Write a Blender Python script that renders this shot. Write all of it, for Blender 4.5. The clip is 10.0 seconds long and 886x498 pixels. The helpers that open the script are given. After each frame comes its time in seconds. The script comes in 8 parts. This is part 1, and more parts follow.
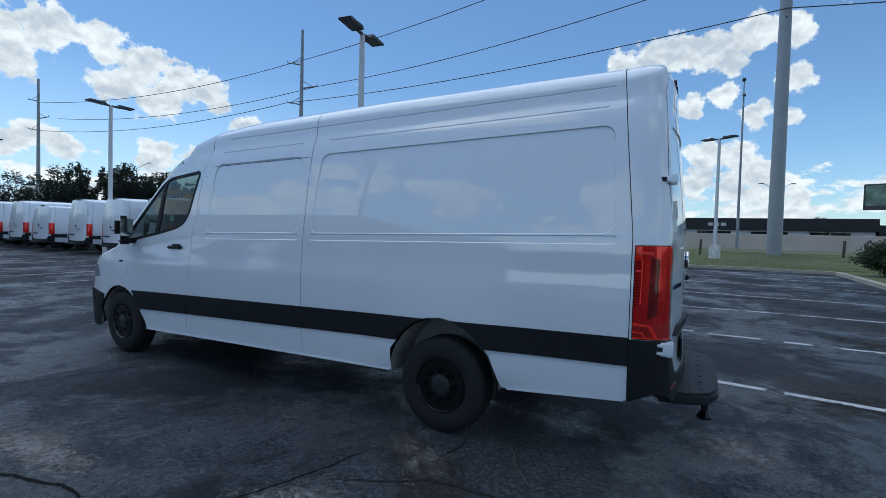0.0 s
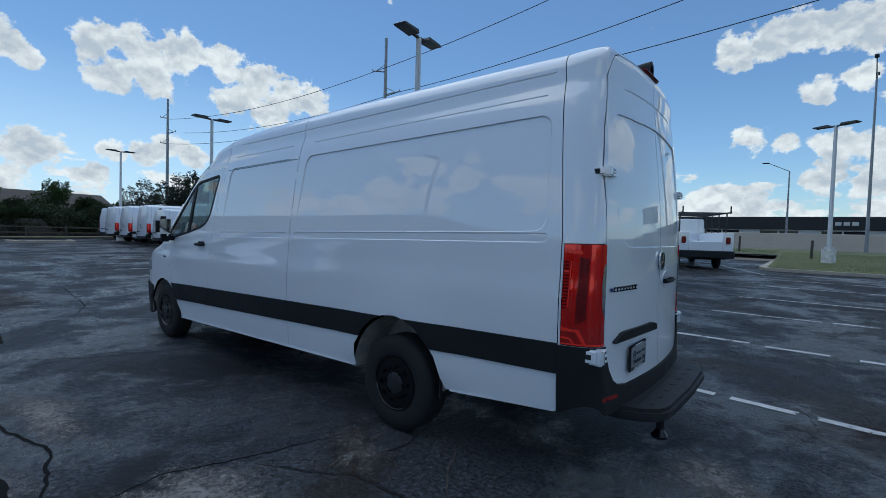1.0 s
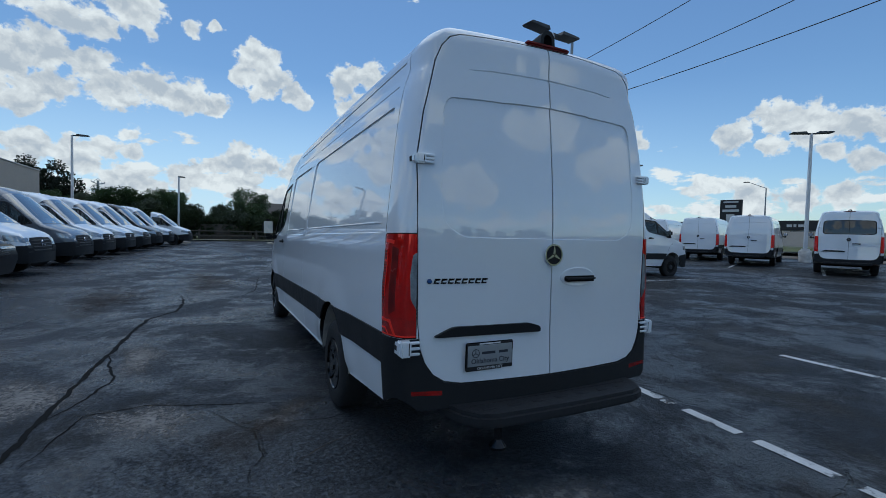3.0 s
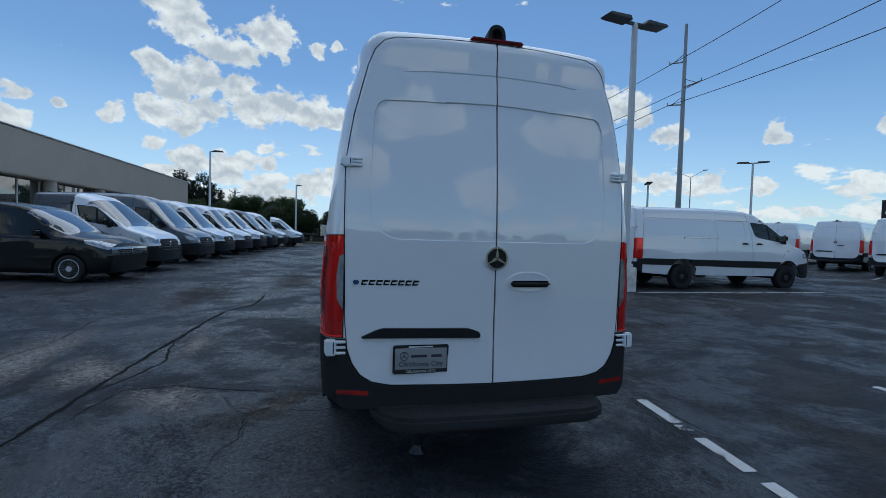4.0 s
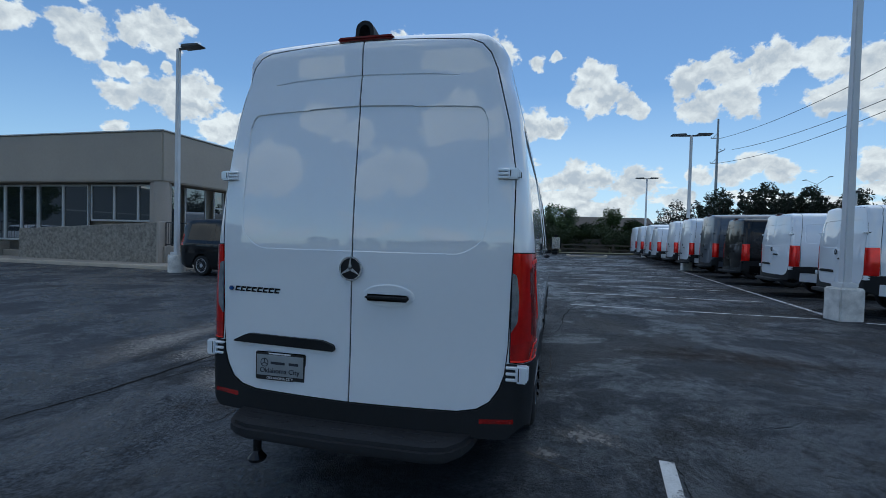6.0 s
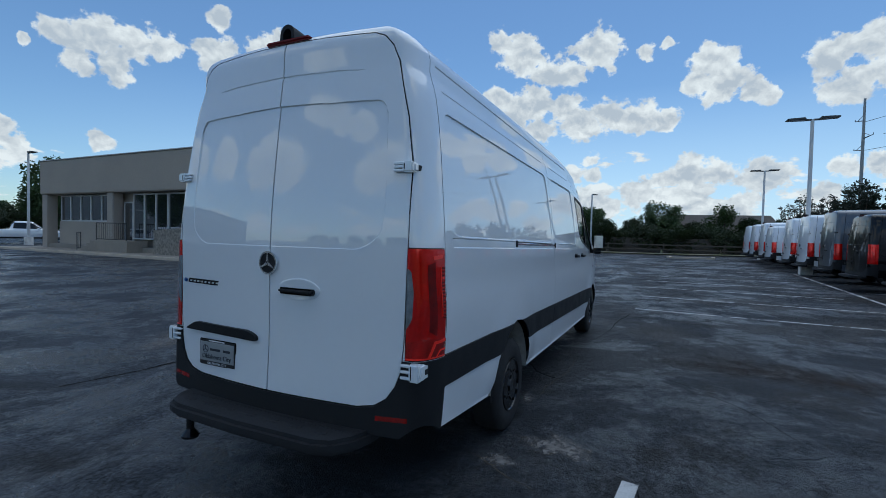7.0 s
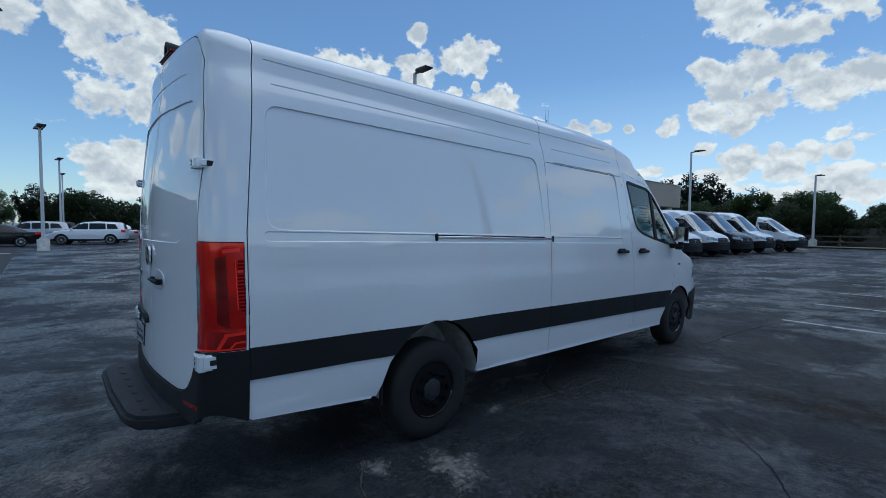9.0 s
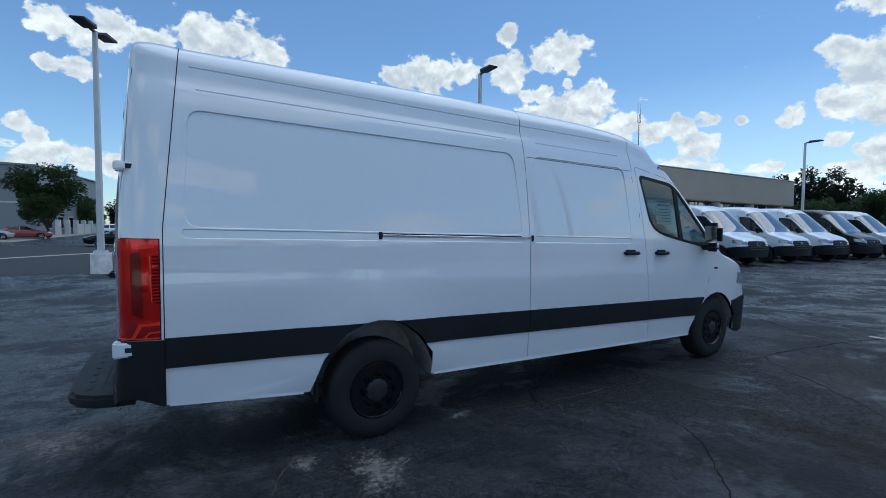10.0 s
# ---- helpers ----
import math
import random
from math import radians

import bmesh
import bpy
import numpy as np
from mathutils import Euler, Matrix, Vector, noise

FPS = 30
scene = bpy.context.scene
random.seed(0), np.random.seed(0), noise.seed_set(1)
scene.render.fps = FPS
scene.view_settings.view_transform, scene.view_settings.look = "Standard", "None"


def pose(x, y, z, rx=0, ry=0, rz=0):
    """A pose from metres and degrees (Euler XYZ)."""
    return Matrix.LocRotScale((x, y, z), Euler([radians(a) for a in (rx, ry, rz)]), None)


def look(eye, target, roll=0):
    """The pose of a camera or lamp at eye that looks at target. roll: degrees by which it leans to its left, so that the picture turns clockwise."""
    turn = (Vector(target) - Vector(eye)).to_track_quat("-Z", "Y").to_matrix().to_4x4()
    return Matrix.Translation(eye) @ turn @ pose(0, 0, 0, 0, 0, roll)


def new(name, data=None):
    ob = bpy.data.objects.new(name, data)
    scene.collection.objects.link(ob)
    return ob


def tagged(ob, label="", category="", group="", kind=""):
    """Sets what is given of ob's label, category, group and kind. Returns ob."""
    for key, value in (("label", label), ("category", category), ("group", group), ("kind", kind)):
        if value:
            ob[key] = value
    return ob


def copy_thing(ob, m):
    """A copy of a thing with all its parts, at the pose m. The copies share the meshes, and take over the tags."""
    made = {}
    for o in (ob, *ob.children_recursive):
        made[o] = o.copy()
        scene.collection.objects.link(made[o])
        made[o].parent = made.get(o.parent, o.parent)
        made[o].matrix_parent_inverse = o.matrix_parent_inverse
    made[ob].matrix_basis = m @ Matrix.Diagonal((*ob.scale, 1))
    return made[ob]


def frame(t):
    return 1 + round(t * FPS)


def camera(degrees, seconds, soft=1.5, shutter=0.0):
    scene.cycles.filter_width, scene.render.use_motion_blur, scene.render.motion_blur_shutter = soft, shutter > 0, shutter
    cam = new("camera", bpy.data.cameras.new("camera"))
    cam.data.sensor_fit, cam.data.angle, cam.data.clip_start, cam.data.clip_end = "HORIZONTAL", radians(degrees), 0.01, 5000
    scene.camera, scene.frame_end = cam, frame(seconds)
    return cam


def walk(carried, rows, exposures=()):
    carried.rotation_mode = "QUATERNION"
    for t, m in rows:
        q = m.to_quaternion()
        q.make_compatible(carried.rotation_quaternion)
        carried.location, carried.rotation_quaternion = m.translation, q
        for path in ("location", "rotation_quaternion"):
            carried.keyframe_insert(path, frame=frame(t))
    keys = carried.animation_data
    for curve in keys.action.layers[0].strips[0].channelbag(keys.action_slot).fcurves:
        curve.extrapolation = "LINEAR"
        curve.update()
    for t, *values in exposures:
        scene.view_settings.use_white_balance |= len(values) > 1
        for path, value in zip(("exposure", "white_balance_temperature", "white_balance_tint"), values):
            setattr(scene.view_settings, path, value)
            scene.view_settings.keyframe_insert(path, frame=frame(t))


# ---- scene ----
cam = camera(87.8, 10.0, 0.8)
PATH = [
    (0, (1.619, -4.009, 1.505), (0.681, -2.245, 1.443), 1.6),
    (0.5, (2.037, -3.746, 1.501), (0.938, -2.076, 1.436), 1.7),
    (1, (2.437, -3.431, 1.512), (1.182, -1.876, 1.442), 1.7),
    (1.5, (2.841, -3.098, 1.513), (1.436, -1.676, 1.439), 1.5),
    (2, (3.197, -2.689, 1.505), (1.651, -1.422, 1.434), 1.5),
    (2.5, (3.555, -2.296, 1.495), (1.878, -1.209, 1.424), 1.6),
    (2.7, (3.676, -2.114, 1.485), (1.948, -1.108, 1.413), 1.5),
    (4, (4.141, -0.91, 1.5), (2.195, -0.456, 1.432), 1.7),
    (4.5, (4.182, -0.415, 1.505), (2.195, -0.198, 1.456), 1.5),
    (5, (4.183, 0.068, 1.52), (2.184, 0.052, 1.476), 1.5),
    (5.5, (4.082, 0.572, 1.542), (2.098, 0.326, 1.495), 1.5),
    (6.8, (3.633, 1.832, 1.554), (1.796, 1.043, 1.492), 1.3),
    (7, (3.545, 2.022, 1.546), (1.742, 1.158, 1.484), 1.3),
    (7.5, (3.282, 2.448, 1.541), (1.577, 1.404, 1.466), 1.2),
    (8, (2.938, 2.837, 1.553), (1.351, 1.623, 1.468), 0.9),
    (8.5, (2.586, 3.208, 1.557), (1.125, 1.845, 1.465), 0.6),
    (9, (2.166, 3.496, 1.565), (0.84, 2.002, 1.467), 0.5),
    (9.5, (1.738, 3.79, 1.562), (0.559, 2.177, 1.465), 0.5),
    (10, (1.279, 4.035, 1.549), (0.261, 2.316, 1.455), 0.4),
]
walk(cam, [(t, look(eye, target, roll)) for t, eye, target, roll in PATH], [(0, 0.38, 5750, 2), (0.5, 0.34, 5750, 2), (1.5, 0.12, 5750, 2), (2.5, 0.12, 5750, 2), (4.5, 0.17, 5750, 2), (5.5, 0.19, 5750, 2), (7, 0.18, 5750, 2), (8, 0.12, 5750, 2), (9, 0.19, 5750, 2), (10, 0.39, 5750, 2)])

# ---- light: high thin-cloud sun from ahead of the van, broken cumulus sky ----
SUN_EL, SUN_AZ = 74.0, 85.0  # degrees; azimuth counted anticlockwise from +y
SKY, CLOUD = 0.096, 0.76


def heading(az, el):
    a, e = radians(az), radians(el)
    return Vector((-math.sin(a) * math.cos(e), math.cos(a) * math.cos(e), math.sin(e)))


def build_world():
    world = bpy.data.worlds.new("sky")
    scene.world = world
    world.use_nodes = True
    nt = world.node_tree
    nt.nodes.clear()
    N, L = nt.nodes, nt.links
    out, bg = N.new("ShaderNodeOutputWorld"), N.new("ShaderNodeBackground")
    sky = N.new("ShaderNodeTexSky")
    sky.sky_type, sky.sun_disc = "NISHITA", False
    sky.sun_elevation, sky.sun_rotation = radians(SUN_EL), radians(-SUN_AZ)
    sky.air_density, sky.dust_density, sky.ozone_density = 1.0, 0.3, 1.8
    tc = N.new("ShaderNodeTexCoord")
    # directions are a little flattened, so that round puffs become wide heaps
    flat = N.new("ShaderNodeVectorMath")
    flat.operation = "MULTIPLY"
    flat.inputs[1].default_value = (1, 1, 1.2)
    L.new(tc.outputs["Generated"], flat.inputs[0])
    warp = N.new("ShaderNodeTexNoise")
    warp.inputs["Scale"].default_value, warp.inputs["Detail"].default_value = 22.0, 4.0
    L.new(flat.outputs[0], warp.inputs["Vector"])
    centred = N.new("ShaderNodeVectorMath")
    centred.operation = "MULTIPLY_ADD"
    centred.inputs[1].default_value, centred.inputs[2].default_value = (0.034,) * 3, (-0.017,) * 3
    L.new(warp.outputs["Color"], centred.inputs[0])
    place = N.new("ShaderNodeVectorMath")
    L.new(flat.outputs[0], place.inputs[0])
    L.new(centred.outputs[0], place.inputs[1])
    # puffs that make up the heaps of cloud: azimuth, elevation, half width in degrees
    puffs = []
    puffs += [(0.2, 14.3, 1.4), (1.9, 19.8, 2.2), (2.5, 10, 1.3), (4.5, 19.7, 2.3), (5.4, 3.5, 1.9), (5.7, 10.5, 1.6), (7.2, 19.2, 2.2), (18.5, 9.7, 0.5), (19.1, 7.9, 1.1), (20.1, 10.1, 1.3), (21.8, 7.8, 1.3), (22.4, 11.1, 1.9), (23, 4.4, 1.7), (24.2, 8.5, 1), (25.3, 11.1, 2.3), (26.5, 4.2, 2.1), (28.4, 12, 2.1), (28.8, 9.6, 1.4), (30.3, 4.5, 2.3), (31.7, 10.7, 2), (41.4, 10.8, 1.2), (42.4, 5.7, 1.2)]
    puffs += [(47, 6.5, 0.9), (50.4, 11.5, 1.1), (51.9, 11.3, 1.3), (52.2, 6.5, 1.3), (54, 13.2, 1.3), (55.1, 14.5, 1.9), (56, 7.2, 1.9), (57.9, 15.3, 2.5), (59.9, 7.3, 2.1), (60.1, 12.6, 2), (61.4, 16.2, 2.6), (63.1, 14, 2.4), (64.5, 17.4, 2.1), (67.5, 7.3, 1.5), (68.8, 17.5, 2.6), (69.8, 8.1, 1.6), (71.4, 15.1, 2.2), (72, 7.3, 1.5), (72.7, 17.7, 2.2), (74.5, 7.2, 1.2), (74.6, 14.5, 2.2), (75.9, 17.4, 2.1), (76.4, 4.7, 1.3), (80.9, 14.4, 1), (81.2, 6.7, 2.1), (81.8, 15.4, 1.4), (83.4, 3.1, 2.3), (84.1, 16.8, 1.9), (85.4, 15.1, 1.6), (85.6, 7.3, 1.9)]
    puffs += [(85.7, 18.6, 2.1), (87.3, 16.5, 1.5), (87.7, 4.1, 1.6), (87.7, 7.9, 1.8)]
    puffs += [(90.2, 6.8, 1.5), (90.3, 13.1, 1.5), (90.3, 20.8, 0.7), (92.4, 20.4, 1), (92.6, 5.1, 1.9), (92.9, 13.7, 2.1), (95.7, 3.5, 1.7), (96.2, 14, 2.2), (97.6, 20.9, 2.5), (97.8, 7.2, 1), (98.2, 9.3, 1), (98.6, 4.2, 2), (99.1, 13.1, 2.4), (100.1, 7.6, 1.3), (100.8, 18.8, 1.8), (101.3, 15.1, 2.2), (102.4, 6.5, 2.2), (103.3, 19.1, 2.1), (104.4, 12.4, 2.4), (104.5, 15.4, 2.7), (105.5, 6.9, 2.1), (106.2, 10.9, 1.8), (106.4, 20.9, 2.6), (106.8, 14.5, 2.3), (108.7, 22.1, 1.9), (109.1, 8.5, 0.9), (109.1, 11.8, 2), (109.2, 16.2, 1.6), (112.4, 11.1, 1.3), (116.8, 11.2, 0.6)]
    puffs += [(119.9, 11.6, 1), (120.6, 9, 1.8), (122.4, 10.7, 1.6), (125.2, 10.6, 1.6), (127.3, 11.8, 1.8), (129.8, 10.9, 1.7), (132.3, 13.9, 2.8), (134.3, 16.6, 0.7)]
    puffs += [(135, 20, 2.5), (135.6, 14.1, 1.9), (137.5, 15.4, 1.4), (137.6, 19.6, 1.6), (138.7, 13.2, 1.8), (139, 10, 1.2), (139.2, 15.4, 1.2), (141.5, 22.1, 1.3), (141.6, 18, 2.6), (147.3, 18.2, 1.6), (149.5, 18.3, 2.1), (151.1, 15.9, 1.8), (152.2, 8.3, 1.3), (152.7, 18.3, 2), (153.9, 15.6, 1.5), (155.1, 17.7, 1.7), (157.9, 16.3, 0.6), (158.4, 7.3, 1.1), (159.7, 8.5, 1.3), (161.4, 5.1, 1.9), (162.2, 9.4, 0.7), (162.8, 11.7, 0.9), (163.4, 4.9, 1.6), (164, 12.2, 1.3), (164.5, 14.8, 0.9), (164.5, 7.8, 1.1), (166.6, 6.5, 1.7), (167.4, 12.2, 1.9), (169.4, 7.1, 2.1), (169.6, 19, 2)]
    puffs += [(171, 12.1, 2.4), (172.2, 16.4, 2.8), (172.4, 7.3, 1.9), (173.2, 19.9, 2.5), (173.3, 4.6, 1.7), (174.3, 12.5, 2.4), (175, 16.7, 2.3), (175.2, 6.4, 1.8), (177, 19.8, 2.4)]
    puffs += [(181.2, 18.3, 2), (184.5, 18.8, 2.1), (184.8, 6.1, 1.2), (187.1, 6.5, 1.6), (187.2, 17.7, 1.7), (187.3, 14.8, 1.3), (189.2, 7, 1.5), (189.3, 18.2, 1.6), (189.8, 15, 1), (190.7, 8.1, 1.2), (190.8, 6.4, 1.4), (191.8, 9.2, 1.2)]
    puffs += [(350.7, 5, 1.5), (351.5, 12.5, 1), (351.6, 15.9, 1.6), (351.8, 20.1, 1.9), (354, 7.2, 1.7), (354.3, 13, 1.5), (355.1, 20.4, 2.3), (355.8, 8.9, 2.2), (356.2, 18.3, 1.5), (356.5, 5.7, 1.6), (357.4, 15.2, 1.4), (358.1, 19.6, 2.5), (359, 9.2, 1.9), (359.8, 6.4, 2)]
    # unseen sky: heaps added there to brighten the van's sides and rear
    heaps = [(203, 13, 8), (220, 15, 10), (238, 24, 9), (255, 16, 10), (272, 27, 10), (290, 13, 10), (308, 22, 9), (326, 14, 9), (342, 26, 8), (215, 36, 10), (250, 46, 11), (300, 44, 12), (60, 48, 12), (150, 44, 10), (10, 42, 11), (340, 62, 14), (200, 62, 13)]
    rng = random.Random(4)

    def heap_field(vec, spots, soft):
        """Smooth union of cones round the given directions."""
        got = None
        for c, r, steep in spots:
            dist = N.new("ShaderNodeVectorMath")
            dist.operation = "DISTANCE"
            dist.inputs[1].default_value = (c.x, c.y, c.z * 1.2)
            L.new(vec, dist.inputs[0])
            puff = N.new("ShaderNodeMath")
            puff.operation = "MULTIPLY_ADD"
            puff.inputs[1].default_value, puff.inputs[2].default_value = -steep / r, steep
            L.new(dist.outputs["Value"], puff.inputs[0])
            if got is None:
                got = puff
            else:
                both = N.new("ShaderNodeMath")
                both.operation = "SMOOTH_MAX"
                both.inputs[2].default_value = soft
                L.new(got.outputs[0], both.inputs[0])
                L.new(puff.outputs[0], both.inputs[1])
                got = both
        return got.outputs[0]

    spots, under = [], []
    for i, (az, el, half) in enumerate(puffs):
        spots.append((heading(az, el), radians(half) * 1.32, 1.0))
        if half > 1.7 and i % 2:
            under.append((heading(az, el - half * 0.7), radians(half) * 1.5, 1.0))
    for az, el, half in heaps:
        for k in range(7):
            c = heading(az + rng.uniform(-1, 1) * half * 0.72 / math.cos(radians(el)), el + rng.uniform(-0.25, 0.36) * half * 0.5)
            spots.append((c, radians(half) * rng.uniform(0.30, 0.62), 1.35))
        under.append((heading(az, el - half * 0.30), radians(half), 1.0))
    field = heap_field(place.outputs[0], spots, 0.12)
    shade = heap_field(place.outputs[0], under, 0.12)

    def noise_of(vec, scale, detail, rough):
        n = N.new("ShaderNodeTexNoise")
        n.inputs["Scale"].default_value, n.inputs["Detail"].default_value, n.inputs["Roughness"].default_value = scale, detail, rough
        L.new(vec, n.inputs["Vector"])
        return n.outputs["Fac"]

    def madd(a, k, b):
        m = N.new("ShaderNodeMath")
        m.operation = "MULTIPLY_ADD"
        m.inputs[1].default_value = k
        L.new(a, m.inputs[0])
        if isinstance(b, float):
            m.inputs[2].default_value = b
        else:
            L.new(b, m.inputs[2])
        return m.outputs[0]

    def ranged(v, lo, hi, a=0.0, z=1.0):
        m = N.new("ShaderNodeMapRange")
        m.interpolation_type = "SMOOTHSTEP"
        for key, value in (("From Min", lo), ("From Max", hi), ("To Min", a), ("To Max", z)):
            m.inputs[key].default_value = value
        L.new(v, m.inputs["Value"])
        return m.outputs[0]

    fine = noise_of(flat.outputs[0], 30.0, 11.0, 0.60)
    thick = madd(fine, 1.75, field)
    near = ranged(thick, 1.03, 1.27)
    # small far heaps low over the horizon
    low_vec = N.new("ShaderNodeVectorMath")
    low_vec.operation = "MULTIPLY"
    low_vec.inputs[1].default_value = (1, 1, 2.6)
    L.new(tc.outputs["Generated"], low_vec.inputs[0])
    sep = N.new("ShaderNodeSeparateXYZ")
    L.new(tc.outputs["Generated"], sep.inputs[0])
    low_n = noise_of(low_vec.outputs[0], 8.5, 9.0, 0.58)
    up_in, up_out = ranged(sep.outputs["Z"], 0.02, 0.05), ranged(sep.outputs["Z"], 0.19, 0.09)
    band = N.new("ShaderNodeMath")
    band.operation = "MULTIPLY"
    L.new(up_in, band.inputs[0])
    L.new(up_out, band.inputs[1])
    low_thick = madd(band.outputs[0], 0.20, low_n)
    far = ranged(low_thick, 0.685, 0.745)
    mask = N.new("ShaderNodeMath")
    mask.operation = "MAXIMUM"
    L.new(near, mask.inputs[0])
    L.new(far, mask.inputs[1])
    # puffy relief: knobs that face up are white, hollows and flat bases grey
    def moved(vec, by):
        m = N.new("ShaderNodeVectorMath")
        m.inputs[1].default_value = by
        L.new(vec, m.inputs[0])
        return m.outputs[0]

    def minus(p, q):
        m = N.new("ShaderNodeMath")
        m.operation = "SUBTRACT"
        L.new(p, m.inputs[0])
        L.new(q, m.inputs[1])
        return m.outputs[0]

    relief = minus(noise_of(place.outputs[0], 26.0, 6.0, 0.55), noise_of(moved(place.outputs[0], (0.0, 0.0, 0.013)), 26.0, 6.0, 0.55))
    bulk = minus(noise_of(place.outputs[0], 9.0, 3.0, 0.5), noise_of(moved(place.outputs[0], (0.0, 0.0, 0.035)), 9.0, 3.0, 0.5))
    lit = madd(relief, 2.6, madd(bulk, 1.7, 0.60))
    lit = madd(ranged(shade, 0.05, 0.75), -0.26, lit)
    lit = madd(ranged(thick, 1.25, 1.75), -0.20, lit)
    lit = madd(ranged(thick, 1.30, 1.06), 0.22, lit)
    ramp = N.new("ShaderNodeValToRGB")
    ramp.color_ramp.elements[0].position, ramp.color_ramp.elements[0].color = 0.0, (0.58, 0.605, 0.65, 1)
    ramp.color_ramp.elements[1].position, ramp.color_ramp.elements[1].color = 1.0, (1.0, 0.975, 0.94, 1)
    ramp.color_ramp.elements.new(0.38).color = (0.74, 0.735, 0.74, 1)
    L.new(lit, ramp.inputs["Fac"])
    # pale haze towards the horizon
    haze = N.new("ShaderNodeMapRange")
    haze.inputs["From Min"].default_value, haze.inputs["From Max"].default_value = 0.29, 0.0
    haze.inputs["To Max"].default_value = 0.68
    L.new(sep.outputs["Z"], haze.inputs["Value"])
    skyk = N.new("ShaderNodeVectorMath")
    skyk.operation = "MULTIPLY"
    skyk.inputs[1].default_value = (SKY * 0.90, SKY * 0.98, SKY * 1.05)
    L.new(sky.outputs["Color"], skyk.inputs[0])
    mixh = N.new("ShaderNodeMix")
    mixh.data_type = "RGBA"
    mixh.inputs["B"].default_value = (0.58, 0.71, 0.85, 1)
    sunward = N.new("ShaderNodeMapRange")
    sunward.inputs["From Min"].default_value, sunward.inputs["From Max"].default_value = -0.35, -1.0
    sunward.inputs["To Min"].default_value, sunward.inputs["To Max"].default_value = 0.06, 1.0
    L.new(sep.outputs["X"], sunward.inputs["Value"])
    hazy = N.new("ShaderNodeMath")
    hazy.operation = "MULTIPLY"
    L.new(haze.outputs[0], hazy.inputs[0])
    L.new(sunward.outputs[0], hazy.inputs[1])
    L.new(hazy.outputs[0], mixh.inputs["Factor"])
    L.new(skyk.outputs[0], mixh.inputs["A"])
    cl = N.new("ShaderNodeVectorMath")
    cl.operation = "SCALE"
    cl.inputs["Scale"].default_value = CLOUD
    L.new(ramp.outputs["Color"], cl.inputs[0])
    mix = N.new("ShaderNodeMix")
    mix.data_type = "RGBA"
    L.new(mask.outputs[0], mix.inputs["Factor"])
    L.new(mixh.outputs["Result"], mix.inputs["A"])
    L.new(cl.outputs[0], mix.inputs["B"])
    L.new(mix.outputs["Result"], bg.inputs["Color"])
    bg.inputs["Strength"].default_value = 1.0
    L.new(bg.outputs[0], out.inputs["Surface"])


build_world()
sun = new("sun", bpy.data.lights.new("sun", "SUN"))
sun.data.energy, sun.data.angle, sun.data.color = 0.85, radians(80), (1.0, 0.97, 0.93)
sun.matrix_world = look((0, 0, 60), Vector((0, 0, 60)) - heading(SUN_AZ, SUN_EL))

